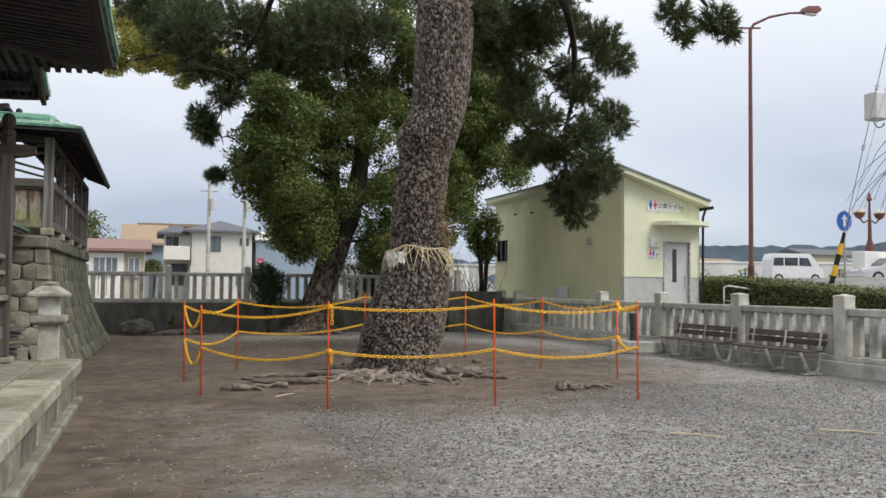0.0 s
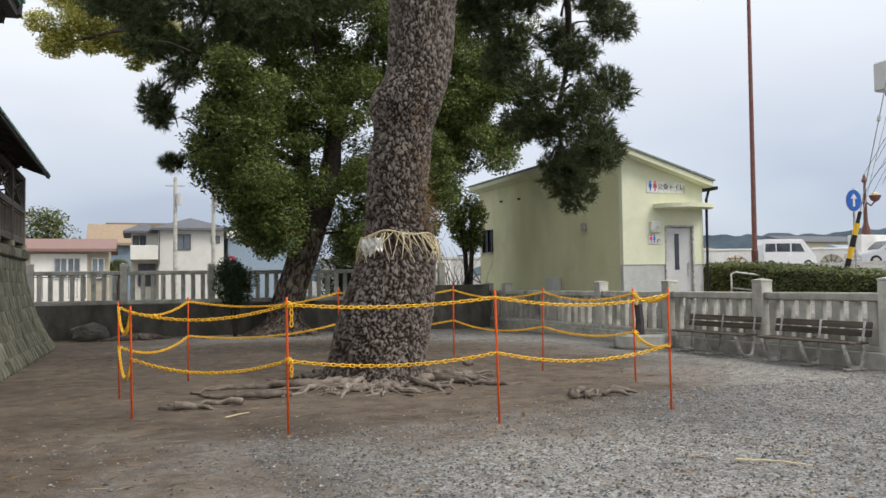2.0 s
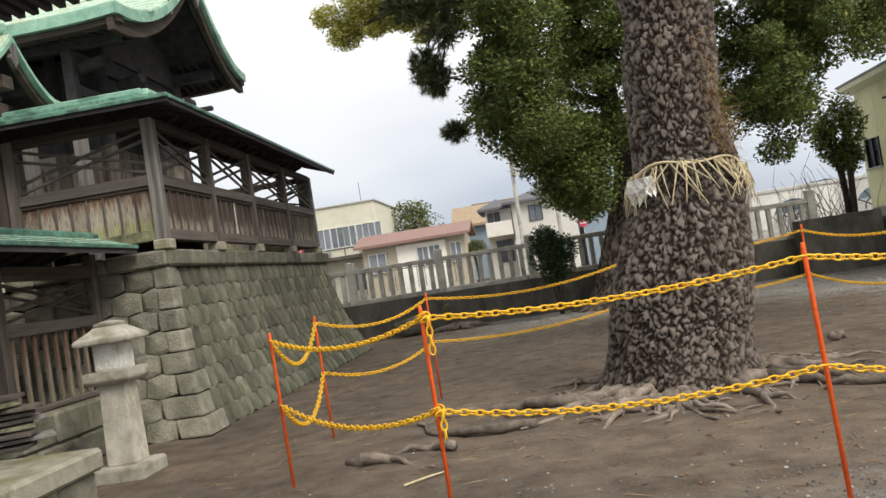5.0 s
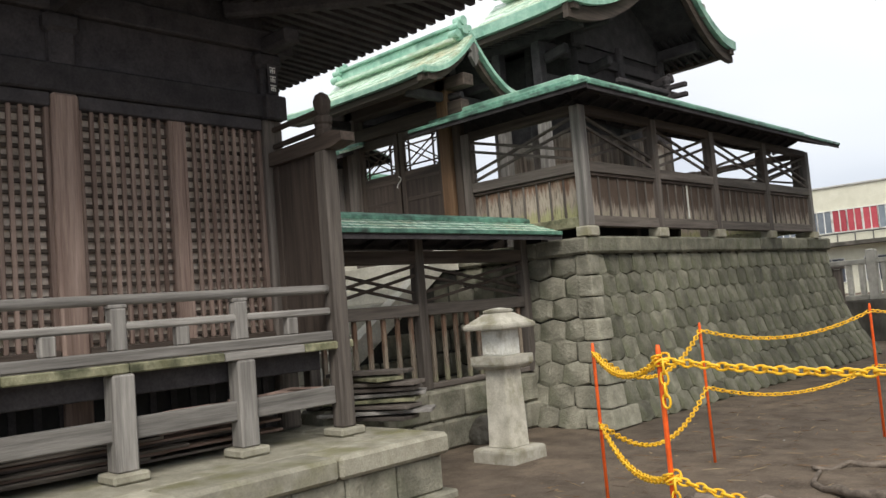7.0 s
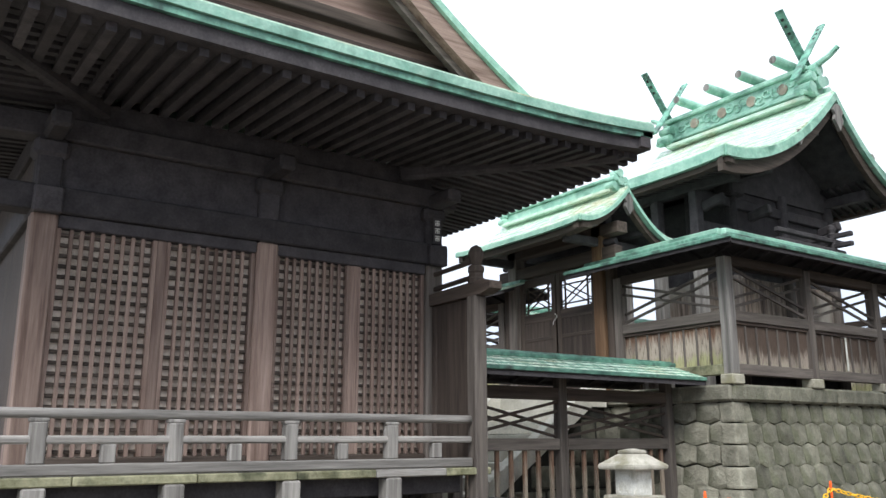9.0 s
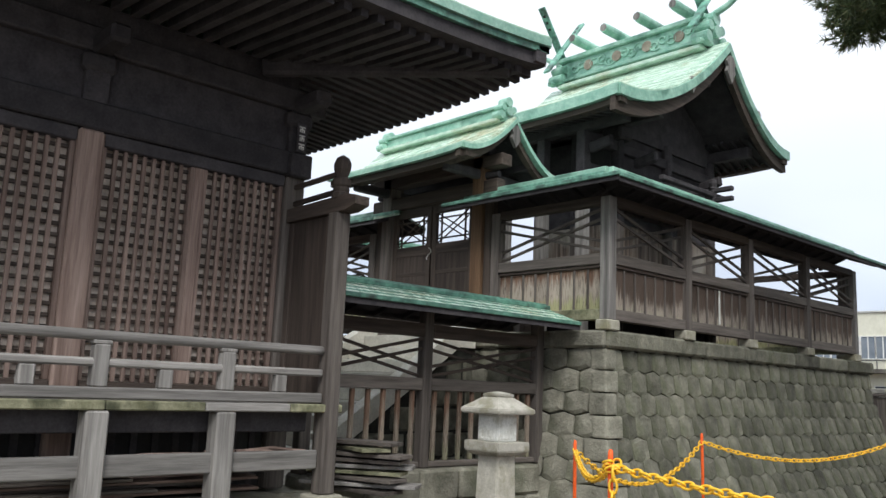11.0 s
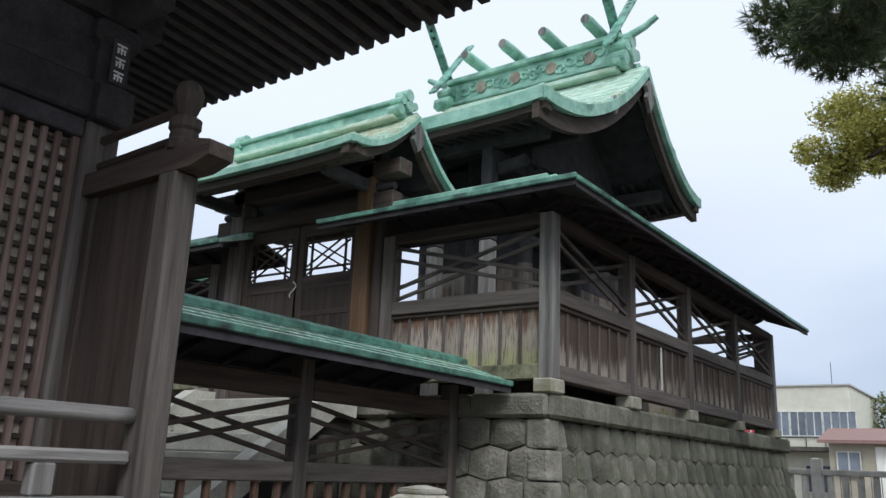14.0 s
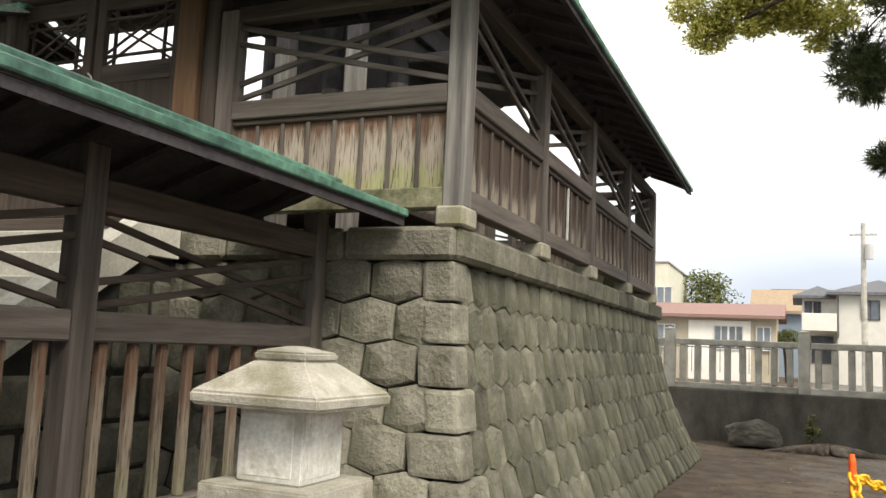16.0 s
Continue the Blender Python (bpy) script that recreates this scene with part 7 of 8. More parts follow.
# the camphor by the north wall
cam_tree = thing("camphor_tree", (4.95, 27.2, 0), "leafy camphor tree with dark forking limbs", "tree")
bark_trunk("trunk", [(4.85, 27.2, -0.05, 0.72), (4.92, 27.2, 0.5, 0.56), (5.15, 27.2, 1.4, 0.47), (5.5, 27.25, 2.4, 0.47), (5.8, 27.3, 3.2, 0.45)], 110, 90, 0.16, 0.03, CAMPHOR_BARK, cam_tree, 0.4, 2.5)
BOUGHS = [[(5.75, 27.3, 3.0, 0.42), (6.3, 27.3, 4.6, 0.34), (6.6, 27.3, 6.4, 0.26), (7.4, 27.2, 8.4, 0.2), (8.2, 27.2, 10.4, 0.1)],
         [(5.7, 27.3, 2.9, 0.36), (5.6, 27.5, 4.4, 0.30), (5.4, 27.5, 6.0, 0.24), (4.6, 27.3, 8.4, 0.16), (4.0, 27.2, 10.5, 0.08)],
         [(6.2, 27.3, 4.4, 0.22), (7.6, 27.4, 5.4, 0.17), (9.2, 27.4, 6.4, 0.12), (11.0, 27.2, 7.2, 0.05)],
         [(5.5, 27.5, 5.2, 0.15), (4.3, 27.0, 5.6, 0.11), (3.2, 25.4, 5.3, 0.07), (2.3, 23.9, 5.0, 0.03), (1.7, 24.6, 4.75, 0.012)],
         [(5.0, 27.4, 7.4, 0.17), (3.0, 27.2, 8.4, 0.12), (0.9, 28.7, 9.4, 0.08), (-1.4, 30.2, 9.1, 0.03)],
         [(6.5, 27.3, 6.0, 0.17), (6.0, 26.6, 7.6, 0.12), (5.6, 26.2, 9.4, 0.06)],
         [(7.0, 27.3, 7.6, 0.15), (9.0, 27.6, 8.8, 0.1), (10.8, 27.6, 9.8, 0.04)]]
for k in BOUGHS:
    limb("limb", k, DARK_BARK, cam_tree, 10, 16)
leaves, yellow = Leaves(30), Leaves(31)
rs = np.random.RandomState(12)
CLUMPS = []
for cx, cz, w, h, n in ((3.0, 5.6, 0.8, 0.9, 13), (3.7, 3.7, 0.8, 0.9, 12), (4.6, 4.6, 1.2, 1.3, 9), (3.4, 7.0, 1.2, 0.8, 9), (5.0, 7.0, 1.4, 1.0, 10), (6.9, 4.2, 0.8, 1.0, 6), (6.8, 7.2, 1.3, 1.0, 8), (9.6, 5.9, 1.3, 1.2, 15), (11.0, 7.4, 1.3, 1.1, 15), (9.4, 8.6, 1.6, 1.3, 18), (7.0, 9.6, 1.8, 1.0, 12), (4.6, 9.6, 1.6, 1.0, 12), (10.6, 10.0, 1.6, 1.2, 10), (12.0, 6.2, 0.7, 0.6, 5), (6.2, 11.8, 2.6, 1.0, 12), (9.2, 4.4, 0.6, 0.6, 6), (4.05, 3.0, 0.5, 0.5, 12), (7.3, 3.2, 0.5, 0.8, 7)):
    for _ in range(int(n * 2.5)):
        CLUMPS.append((cx + rs.normal() * w * 0.62, 27.0 + rs.uniform(-2.2, 1.8), cz + rs.normal() * h * 0.62))
CLUMPS = [c for c in CLUMPS if c[0] > 2.5 + 0.65 * max(0.0, 5.2 - c[2]) and c[2] > (4.0 if 4.7 < c[0] < 6.9 else 2.4)]
# the western lobe leans out over the yard
CLUMPS = [(0.9 * c[0], c[1] - 2.7, 1.53 + 0.9 * (c[2] - 1.53)) if c[0] < 4.2 and 4.4 < c[2] < 8 else c for c in CLUMPS]
for c in CLUMPS:
    leaves.clump(c, (rs.uniform(0.45, 0.85), rs.uniform(0.45, 0.85), rs.uniform(0.34, 0.56)), 600, 0.115)
leaves.done("crown", CAMPHOR_LEAF, cam_tree, "green and yellow-green camphor leaves")
for c, r, n in (((-1.7, 27.6, 8.7), 0.55, 420), ((-1.0, 27.3, 9.4), 0.7, 520), ((-0.1, 27.2, 9.0), 0.6, 420), ((0.6, 27.0, 10.0), 0.8, 520), ((-1.5, 27.8, 10.2), 0.7, 420), ((1.4, 27.0, 9.2), 0.6, 300), ((0.2, 26.8, 11.0), 1.0, 500), ((0.1, 27.3, 8.75), 0.5, 300), ((0.7, 27.2, 8.6), 0.5, 300), ((-0.4, 27.5, 8.95), 0.55, 340), ((-1.2, 27.5, 9.0), 0.6, 360), ((-2.1, 27.5, 9.3), 0.5, 260), ((-1.0, 27.5, 10.1), 0.8, 420), ((0.3, 27.5, 10.2), 0.9, 460), ((-0.3, 27.4, 9.6), 0.8, 420), ((0.9, 27.4, 9.4), 0.7, 360), ((-1.7, 27.6, 8.95), 0.35, 150), ((-0.8, 27.2, 8.6), 0.32, 130), ((0.4, 27.6, 8.3), 0.3, 120)):
    yellow.clump((0.27 + c[0] * 1.1, c[1] + 2.6, c[2] * 1.1 - 0.50), (r * 1.1, r * 1.1, r * 0.75), n * 4, 0.11)
yellow.done("outer_crown", CAMPHOR_YELLOW, cam_tree, "yellowing outer leaves")
rng = random.Random(33)
for c in CLUMPS[::6]:
    c = Vector(c)
    near = min((Vector(p[:3]) for k in BOUGHS for p in k), key=lambda q: (q - c).length)
    if (near - c).length < 3.2:
        part("twig", tube([near, near.lerp(c, 0.5) + Vector((0, 0, 0.2)), c], [0.05, 0.03, 0.012], 5), DARK_BARK, cam_tree)


def bushy(name, at, rad, count, size, mat, label, category, stem=0.05, seed=1, hollow=0.5):
    x, y, z = at
    t = thing(name, at, label, category)
    g = Leaves(seed)
    r = np.random.RandomState(seed)
    for _ in range(14):
        d = r.normal(size=3)
        d /= np.linalg.norm(d)
        c = (x + d[0] * rad[0] * 0.55, y + d[1] * rad[1] * 0.55, z + rad[3] + d[2] * rad[2] * 0.6)
        g.clump(c, (rad[0] * 0.5, rad[1] * 0.5, rad[2] * 0.42), count // 14, size, 0.15, hollow)
    g.done("foliage", mat, t)
    for k in range(4):
        a = k * 1.6
        part("stem", tube([(x + 0.03 * math.cos(a), y + 0.03 * math.sin(a), z - 0.05), (x + rad[0] * 0.2 * math.cos(a), y + rad[1] * 0.2 * math.sin(a), z + rad[3] * 0.6), (x + rad[0] * 0.4 * math.cos(a), y + rad[1] * 0.4 * math.sin(a), z + rad[3] + 0.1)], [stem, stem * 0.7, stem * 0.3], 6), DARK_BARK, t)
    return t


bushy("shrub", (3.45, 27.1, 0), (0.68, 0.55, 0.95, 1.62), 8000, 0.08, SHRUB_LEAF, "dense dark evergreen shrub by the wall", "shrub", 0.03, 3)
bushy("shrub", (7.3, 29.3, 0.5), (1.3, 0.7, 1.2, 1.5), 9000, 0.09, SHRUB_LEAF, "dark evergreen thicket behind the balustrade", "shrub", 0.04, 13)
bushy("small_tree", (11.5, 28.6, 0.5), (0.75, 0.8, 1.15, 3.1), 5200, 0.12, CAMPHOR_LEAF, "leafy green small tree beside the toilet block", "tree", 0.07, 4, 0.3)
bushy("sprout", (0.5, 27.1, 0.0), (0.15, 0.15, 0.26, 0.42), 150, 0.10, HEDGE_LEAF, "small light-green sprout from the stump", "plant", 0.008, 5)
bare = thing("bare_bush", (10.8, 28.8, 0.5), "leafless tangled brown bush behind the wall", "bush")
rng = random.Random(61)
for k in range(42):
    p = Vector((10.8 + rng.uniform(-1.0, 0.8), 28.8 + rng.uniform(-0.3, 0.3), 0.5))
    pts = [p]
    for j in range(5):
        p = p + Vector((rng.uniform(-0.35, 0.35), rng.uniform(-0.15, 0.15), rng.uniform(0.2, 0.6)))
        pts.append(p)
    part("twig", tube(pts, [0.022, 0.018, 0.014, 0.010, 0.007, 0.004], 5), RED["z"] if k % 2 else DARK_BARK, bare)
willow = thing("bare_willow", (20.6, 17.0, 1.4), "leafless drooping tree beside the road", "tree")
rng = random.Random(71)
part("trunk", tube([(20.6, 17.0, 1.0), (20.5, 17.1, 3.6), (20.3, 17.3, 6.4)], [0.2, 0.15, 0.08], 8), DARK_BARK, willow)
for k in range(46):
    p = Vector((20.35, 17.25, rng.uniform(4.6, 6.4)))
    d = Vector((rng.uniform(-0.62, 0.25), rng.uniform(-0.1, 0.66), 0.42))
    pts = [p]
    for j in range(7):
        d.z -= 0.24
        p = p + d * 0.42 + Vector((rng.uniform(-0.07, 0.07), rng.uniform(-0.07, 0.07), 0))
        pts.append(p)
    part("twig", tube(pts, [0.026, 0.02, 0.016, 0.013, 0.010, 0.008, 0.006, 0.005], 5), DARK_BARK, willow)


# ---- road side to the east ----
ASPHALT = surf("asphalt", (0.26, 0.26, 0.25), (0.36, 0.355, 0.34), 3, 0.9, 0.2, 60)
FAR_WHITE = surf("white_parapet", (0.56, 0.55, 0.52), (0.68, 0.67, 0.64), 1.0, 0.8, 0.05, 20)
IRON = surf("dark_ironwork", (0.05, 0.05, 0.055), (0.10, 0.10, 0.11), 5, 0.5, 0.1)
setting("road_north", box(-60, 11, 32, 46, 0.45, 0.52, 0), ASPHALT, "pale asphalt lane beyond the north wall")
hedge = thing("hedge", (17.6, 18.5, 1.0), "clipped green hedge along the road", "hedge")
hg = Leaves(40)
for f0, f1 in ((0.0, 0.5), (0.5, 0.6), (0.6, 1.0)):
    k = int(16000 * (f1 - f0))
    y = hg.r.uniform(12.0, 23.2, k)
    u = np.clip((y - 15) / 8, 0, 1)
    top = 1.5 + 0.42 * u * u * (3 - 2 * u)
    if f0 == 0.0:
        p = np.stack((16.9 - 0.1 * hg.r.random_sample(k), y, 0.75 + (top - 0.75) * hg.r.random_sample(k)), 1)
    elif f0 == 0.5:
        p = np.stack((hg.r.uniform(16.9, 18.2, k), 23.2 + 0.08 * hg.r.random_sample(k), 0.9 + (top - 0.9) * hg.r.random_sample(k)), 1)
    else:
        p = np.stack((hg.r.uniform(16.85, 18.2, k), y, top + 0.04 * hg.r.normal(size=k)), 1)
    hg.leaves(p, 0.10, 0.0, np.array((-0.3, -0.3, 0.8)))
hg.done("foliage", HEDGE_LEAF, hedge)
part("core", loft([[Vector((x, 12.0 + 1.12 * k, 1.44 + 0.42 * ease(12.0 + 1.12 * k, 15, 23))) for x in (16.95, 18.15)] for k in range(11)], 0.95), DARK_BARK, hedge)

lamp = thing("street_lamp", (19.8, 24.0, 1.2), "tall rust-brown street lamp with a curved arm", "street lamp")
part("base", tube([(19.8, 24, 1.0), (19.8, 24, 2.4), (19.8, 24, 2.45)], [0.11, 0.11, 0.085], 12), RUST, lamp)
part("pole", tube([(19.8, 24, 2.45), (19.85, 24, 10.9)], [0.085, 0.06], 12), RUST, lamp)
part("arm", tube([(19.85, 24, 10.8), (20.0, 24, 11.05), (20.7, 24, 11.4), (21.6, 24, 11.65), (22.3, 24, 11.75)], [0.055, 0.05, 0.045, 0.04, 0.04], 8), RUST, lamp)
part("bracket", beam((19.4, 24, 10.85), (20.3, 24, 10.95), 0.05, 0.06), RUST, lamp)
head = part("lamp_head", prism([(22.1, 11.72), (22.85, 11.80), (22.95, 11.92), (22.8, 12.02), (22.3, 11.95)], "y", 23.85, 24.15), RUST, lamp)
part("lens", box(22.25, 22.8, 23.9, 24.1, 11.69, 11.74, 0.01), WHITE_PAINT, head)

# a round blue sign on its post
SN = Vector((0.08, -1.0, 0)).normalized()


def disc(centre, normal, r, thick, seg=28):
    return tube([Vector(centre) - normal * thick / 2, Vector(centre) + normal * thick / 2], r, seg)


rs_sign = thing("road_sign", (22.0, 22.0, 1.6), "round blue road sign with a white arrow", "road sign")
part("post", tube([(22.05, 22.05, 1.3), (22.05, 22.05, 4.3)], 0.035, 8), DULL_STEEL, rs_sign)
plate = part("plate", disc((22.0, 22.0, 3.92), SN, 0.34, 0.02), BLUE, rs_sign)
part("rim", disc((22.01, 22.01, 3.92), SN, 0.36, 0.015), WHITE_PAINT, plate)
side = Vector((SN.y, -SN.x, 0))
arrow = [(-0.05, -0.2), (0.05, -0.2), (0.05, 0.05), (0.14, 0.05), (0, 0.22), (-0.14, 0.05), (-0.05, 0.05)]
bm = bmesh.new()
fr = [bm.verts.new(Vector((22.0, 22.0, 3.92)) + SN * 0.014 + side * u + UP * v) for u, v in arrow]
bk = [bm.verts.new(v.co - SN * 0.006) for v in fr]
bm.faces.new(fr)
bm.faces.new(bk[::-1])
for k in range(7):
    bm.faces.new((fr[k], bk[k], bk[(k + 1) % 7], fr[(k + 1) % 7]))
part("arrow", bm, WHITE_PAINT, plate)

guy = thing("guy_wire", (18.7, 19.35, 1.3), "guy wire in a yellow and black striped guard", "guy wire")
ga, gb, gc = Vector((18.70, 19.35, 1.35)), Vector((19.05, 19.05, 3.25)), Vector((20.2, 18.1, 10.2))
for k in range(6):
    part("guard_band", tube([ga.lerp(gb, k / 6), ga.lerp(gb, (k + 1) / 6)], 0.075 if k < 5 else 0.05, 10), CHAIN if k % 2 == 0 else BLACK, guy)
part("wire", tube([gb, gc], 0.014, 6), DULL_STEEL, guy)
part("wire", tube([gb + Vector((0.1, 0, 0)), gc + Vector((0.6, 0, 0.3))], 0.010, 6), DULL_STEEL, guy)
for k in (0.35, 0.6):
    part("insulator", tube([gb.lerp(gc, k), gb.lerp(gc, k + 0.02)], 0.05, 8), STEEL, guy)
up = thing("utility_pole", (23.4, 20.0, 1.7), "concrete utility pole with a grey switch box", "utility pole")
part("pole", tube([(23.4, 20.0, 1.3), (23.4, 20.0, 13.0)], [0.17, 0.12], 12), GRANITE, up)
part("switch_box", box(21.75, 22.3, 20.4, 20.9, 7.1, 8.0, 0.05), STEEL, up, "grey metal switch box")
part("bracket", beam((22.3, 20.6, 7.9), (23.4, 20.0, 8.0), 0.06, 0.08), DULL_STEEL, up)
part("loop", tube([(22.0 + 0.2 * math.cos(k * 0.4), 20.5, 7.0 + 0.16 * math.sin(k * 0.4 + 3.1)) for k in range(9)], 0.02, 6), BLACK, up)

# bridge parapet with arched grilles
def parapet(a, b, z0, h, seed):
    a, b = Vector(a), Vector(b)
    d = (b - a).normalized()
    t = thing("bridge_parapet", (*((a + b) / 2).to_2d(), z0), "white bridge parapet with arched iron grilles", "parapet", "parapets")
    n = max(1, int((b - a).length / 3.2))
    side = Vector((-d.y, d.x, 0))
    for k in range(n):
        p, q = a.lerp(b, k / n), a.lerp(b, (k + 1) / n)
        w = (q - p).length
        out = [(0, 0), (w * 0.22, 0)]
        for j in range(9):
            ang = math.pi * (1 - j / 8)
            out.append((w * 0.5 + w * 0.28 * math.cos(ang), h * 0.15 + h * 0.55 * math.sin(ang)))
        out += [(w * 0.78, 0), (w, 0), (w, h * 0.92), (0, h * 0.92)]
        bm = bmesh.new()
        f = [bm.verts.new(p + d * u + UP * (z0 + v - p.z) + side * 0.12) for u, v in out]
        r = [bm.verts.new(p + d * u + UP * (z0 + v - p.z) - side * 0.12) for u, v in out]
        m = len(out)
        faces = [bm.faces.new(f), bm.faces.new(r[::-1])] + [bm.faces.new((f[j], f[(j + 1) % m], r[(j + 1) % m], r[j])) for j in range(m)]
        bmesh.ops.recalc_face_normals(bm, faces=faces)
        panel = part("panel", bm, FAR_WHITE, t)
        c = p + d * (w / 2)
        c.z = z0 + h * 0.15
        for j in range(1, 6):
            ang = math.pi * j / 6
            part("grille_bar", beam(c, c + d * (w * 0.28 * math.cos(ang)) + UP * (h * 0.55 * math.sin(ang)), 0.05, 0.05, 0), IRON, panel)
        part("grille_arch", tube([c + d * (w * 0.15 * math.cos(math.pi * j / 8)) + UP * (h * 0.3 * math.sin(math.pi * j / 8)) for j in range(9)], 0.035, 5), IRON, panel)
    part("coping", beam(a + UP * (z0 + h * 0.96 - a.z), b + UP * (z0 + h * 0.96 - b.z), 0.34, h * 0.09, 0.02), FAR_WHITE, t)


RZ0 = 2.05
parapet((30.5, 49.5, 0), (52.0, 42.2, 0), RZ0, 1.45, 1)
parapet((9.0, 41.0, 0), (22.0, 40.5, 0), 1.2, 1.6, 2)
bl = thing("bridge_lamp", (37.5, 35.7, RZ0), "rust-brown bridge lamp post with two cupped lamps", "street lamp")
part("plinth", box(36.7, 38.9, 35.3, 36.2, RZ0 - 0.3, RZ0 + 1.7, 0.03), FAR_WHITE, bl)
part("post", tube([(37.5, 35.7, RZ0 + z) for z in (1.7, 2.0, 2.4, 3.4, 4.6)], [0.24, 0.22, 0.11, 0.09, 0.05], 10), RUST, bl)
part("finial", lathe([(0.05, 0), (0.16, 0.12), (0.10, 0.26), (0.02, 0.5)], (37.5, 35.7, RZ0 + 4.5), 10), RUST, bl)
for dx in (-0.72, 0.72):
    part("arm", tube([(37.5, 35.7, RZ0 + 3.5), (37.5 + dx * 0.6, 35.7, RZ0 + 3.3), (37.5 + dx, 35.7, RZ0 + 3.55)], 0.045, 6), RUST, bl)
    cup = part("lamp_cup", lathe([(0.04, 0), (0.2, 0.1), (0.30, 0.3), (0.31, 0.36), (0.1, 0.37)], (37.5 + dx, 35.7, RZ0 + 3.5), 14), RUST, bl)
    part("bulb", lathe([(0.24, 0.36), (0.2, 0.46), (0.08, 0.54), (0.0, 0.56)], (37.5 + dx, 35.7, RZ0 + 3.5), 12), STRAW, cup, "pale glass bowl")

# ---- vehicles ----
CAR_WHITE = surf("white_car_paint", (0.74, 0.74, 0.74), (0.80, 0.80, 0.80), 2, 0.3, 0.0, 20, spec=0.5, spread=0.02)
CAR_SILVER = surf("silver_car_paint", (0.50, 0.51, 0.53), (0.58, 0.59, 0.61), 2, 0.3, 0.0, 20, spec=0.5, spread=0.02)
TYRE = surf("tyre_rubber", (0.02, 0.02, 0.02), (0.04, 0.04, 0.04), 8, 0.8, 0.1)
LAMP_CLEAR = surf("clear_headlamp", (0.6, 0.62, 0.65), (0.75, 0.77, 0.8), 8, 0.2, 0.0)


def vehicle(name, at, yaw, outline, roofline, width, wheels, paint, glass, label):
    """A car along +x: its side outline, its glazed upper part, its wheels."""
    m = Matrix.Translation(at) @ pose(0, 0, 0, 0, 0, yaw)
    t = thing(name, at, label, "car")

    def put(nm, bm, mat, par=t):
        bm.transform(m)
        return part(nm, bm, mat, par)
    bm = prism(outline, "y", -width / 2, width / 2)
    bmesh.ops.bevel(bm, geom=[e for e in bm.edges if abs(e.verts[0].co.y - e.verts[1].co.y) < 0.01], offset=0.07, segments=2, affect="EDGES")
    put("body", bm, paint)
    for g in glass:
        for s in (-1, 1):
            put("side_window", prism(g, "y", s * (width / 2 + 0.002), s * (width / 2 + 0.012)), DARK_GLASS)
    (x0, z0), (x1, z1) = roofline
    put("windscreen", beam((x0, 0, z0), (x1, 0, z1), width * 0.82, 0.03, 0.01, up=Vector((1, 0, 0.3))), DARK_GLASS)
    for x, r in wheels:
        for s in (-1, 1):
            w = put("wheel", tube([(x, s * (width / 2 - 0.16), r), (x, s * (width / 2 + 0.015), r)], r, 18), TYRE)
            put("rim", tube([(x, s * (width / 2 + 0.016), r), (x, s * (width / 2 + 0.03), r)], r * 0.62, 14), DULL_STEEL, w)
    fx = max(u for u, v in outline)
    for s in (-1, 1):
        put("headlight", box(fx - 0.12, fx + 0.01, s * width * 0.32 - 0.14, s * width * 0.32 + 0.14, 0.62, 0.80, 0.02), LAMP_CLEAR)
    put("bumper", box(fx - 0.15, fx + 0.03, -width * 0.48, width * 0.48, 0.28, 0.48, 0.04), paint)
    return t


vehicle("van", (38.5, 42.8, RZ0), -19, [(-1.65, 0.25), (1.65, 0.25), (1.70, 0.75), (1.55, 0.98), (1.05, 1.62), (0.85, 1.84), (-1.50, 1.86), (-1.66, 1.5)],
        ((1.56, 1.02), (1.09, 1.62)), 1.48, [(-1.15, 0.28), (1.15, 0.28)], CAR_WHITE, [[(-1.5, 1.08), (-0.85, 1.08), (-0.85, 1.58), (-1.45, 1.58)], [(-0.78, 1.08), (0.05, 1.08), (0.05, 1.58), (-0.78, 1.58)], [(0.15, 1.08), (0.95, 1.05), (0.70, 1.56), (0.15, 1.58)]], "small white van parked on the road")
vehicle("car", (38.0, 34.6, RZ0 - 0.05), -19 + 180, [(-2.1, 0.25), (2.1, 0.25), (2.15, 0.65), (1.1, 0.92), (0.45, 1.38), (-1.2, 1.44), (-2.0, 1.0)],
        ((1.08, 0.95), (0.5, 1.36)), 1.7, [(-1.3, 0.31), (1.3, 0.31)], CAR_SILVER, [[(-1.3, 0.92), (-0.4, 0.92), (-0.4, 1.32), (-1.05, 1.34)], [(-0.32, 0.92), (0.85, 0.92), (0.42, 1.30), (-0.32, 1.32)]], "silver saloon car at the roadside")

# ---- houses to the north ----
ROOF_TILE = surf("grey_roof_tile", (0.10, 0.105, 0.12), (0.17, 0.175, 0.19), 6, 0.6, 0.4, 30, (1, 4, 1))
ROOF_RED = surf("faded_red_roof", (0.19, 0.115, 0.10), (0.26, 0.165, 0.145), 4, 0.7, 0.2, 30, (6, 1, 1))
ROOF_BROWN = surf("tan_roof", (0.27, 0.20, 0.13), (0.34, 0.26, 0.18), 4, 0.7, 0.2, 30)
HOUSE_WHITE = surf("white_house_wall", (0.72, 0.70, 0.64), (0.80, 0.78, 0.72), 2, 0.8, 0.1, 40)
HOUSE_TAN = surf("tan_house_wall", (0.48, 0.43, 0.32), (0.58, 0.52, 0.41), 2, 0.8, 0.1, 40)
HOUSE_BLUE = surf("blue_grey_sheet", (0.24, 0.31, 0.38), (0.30, 0.37, 0.44), 3, 0.6, 0.2, 30, (6, 1, 1))
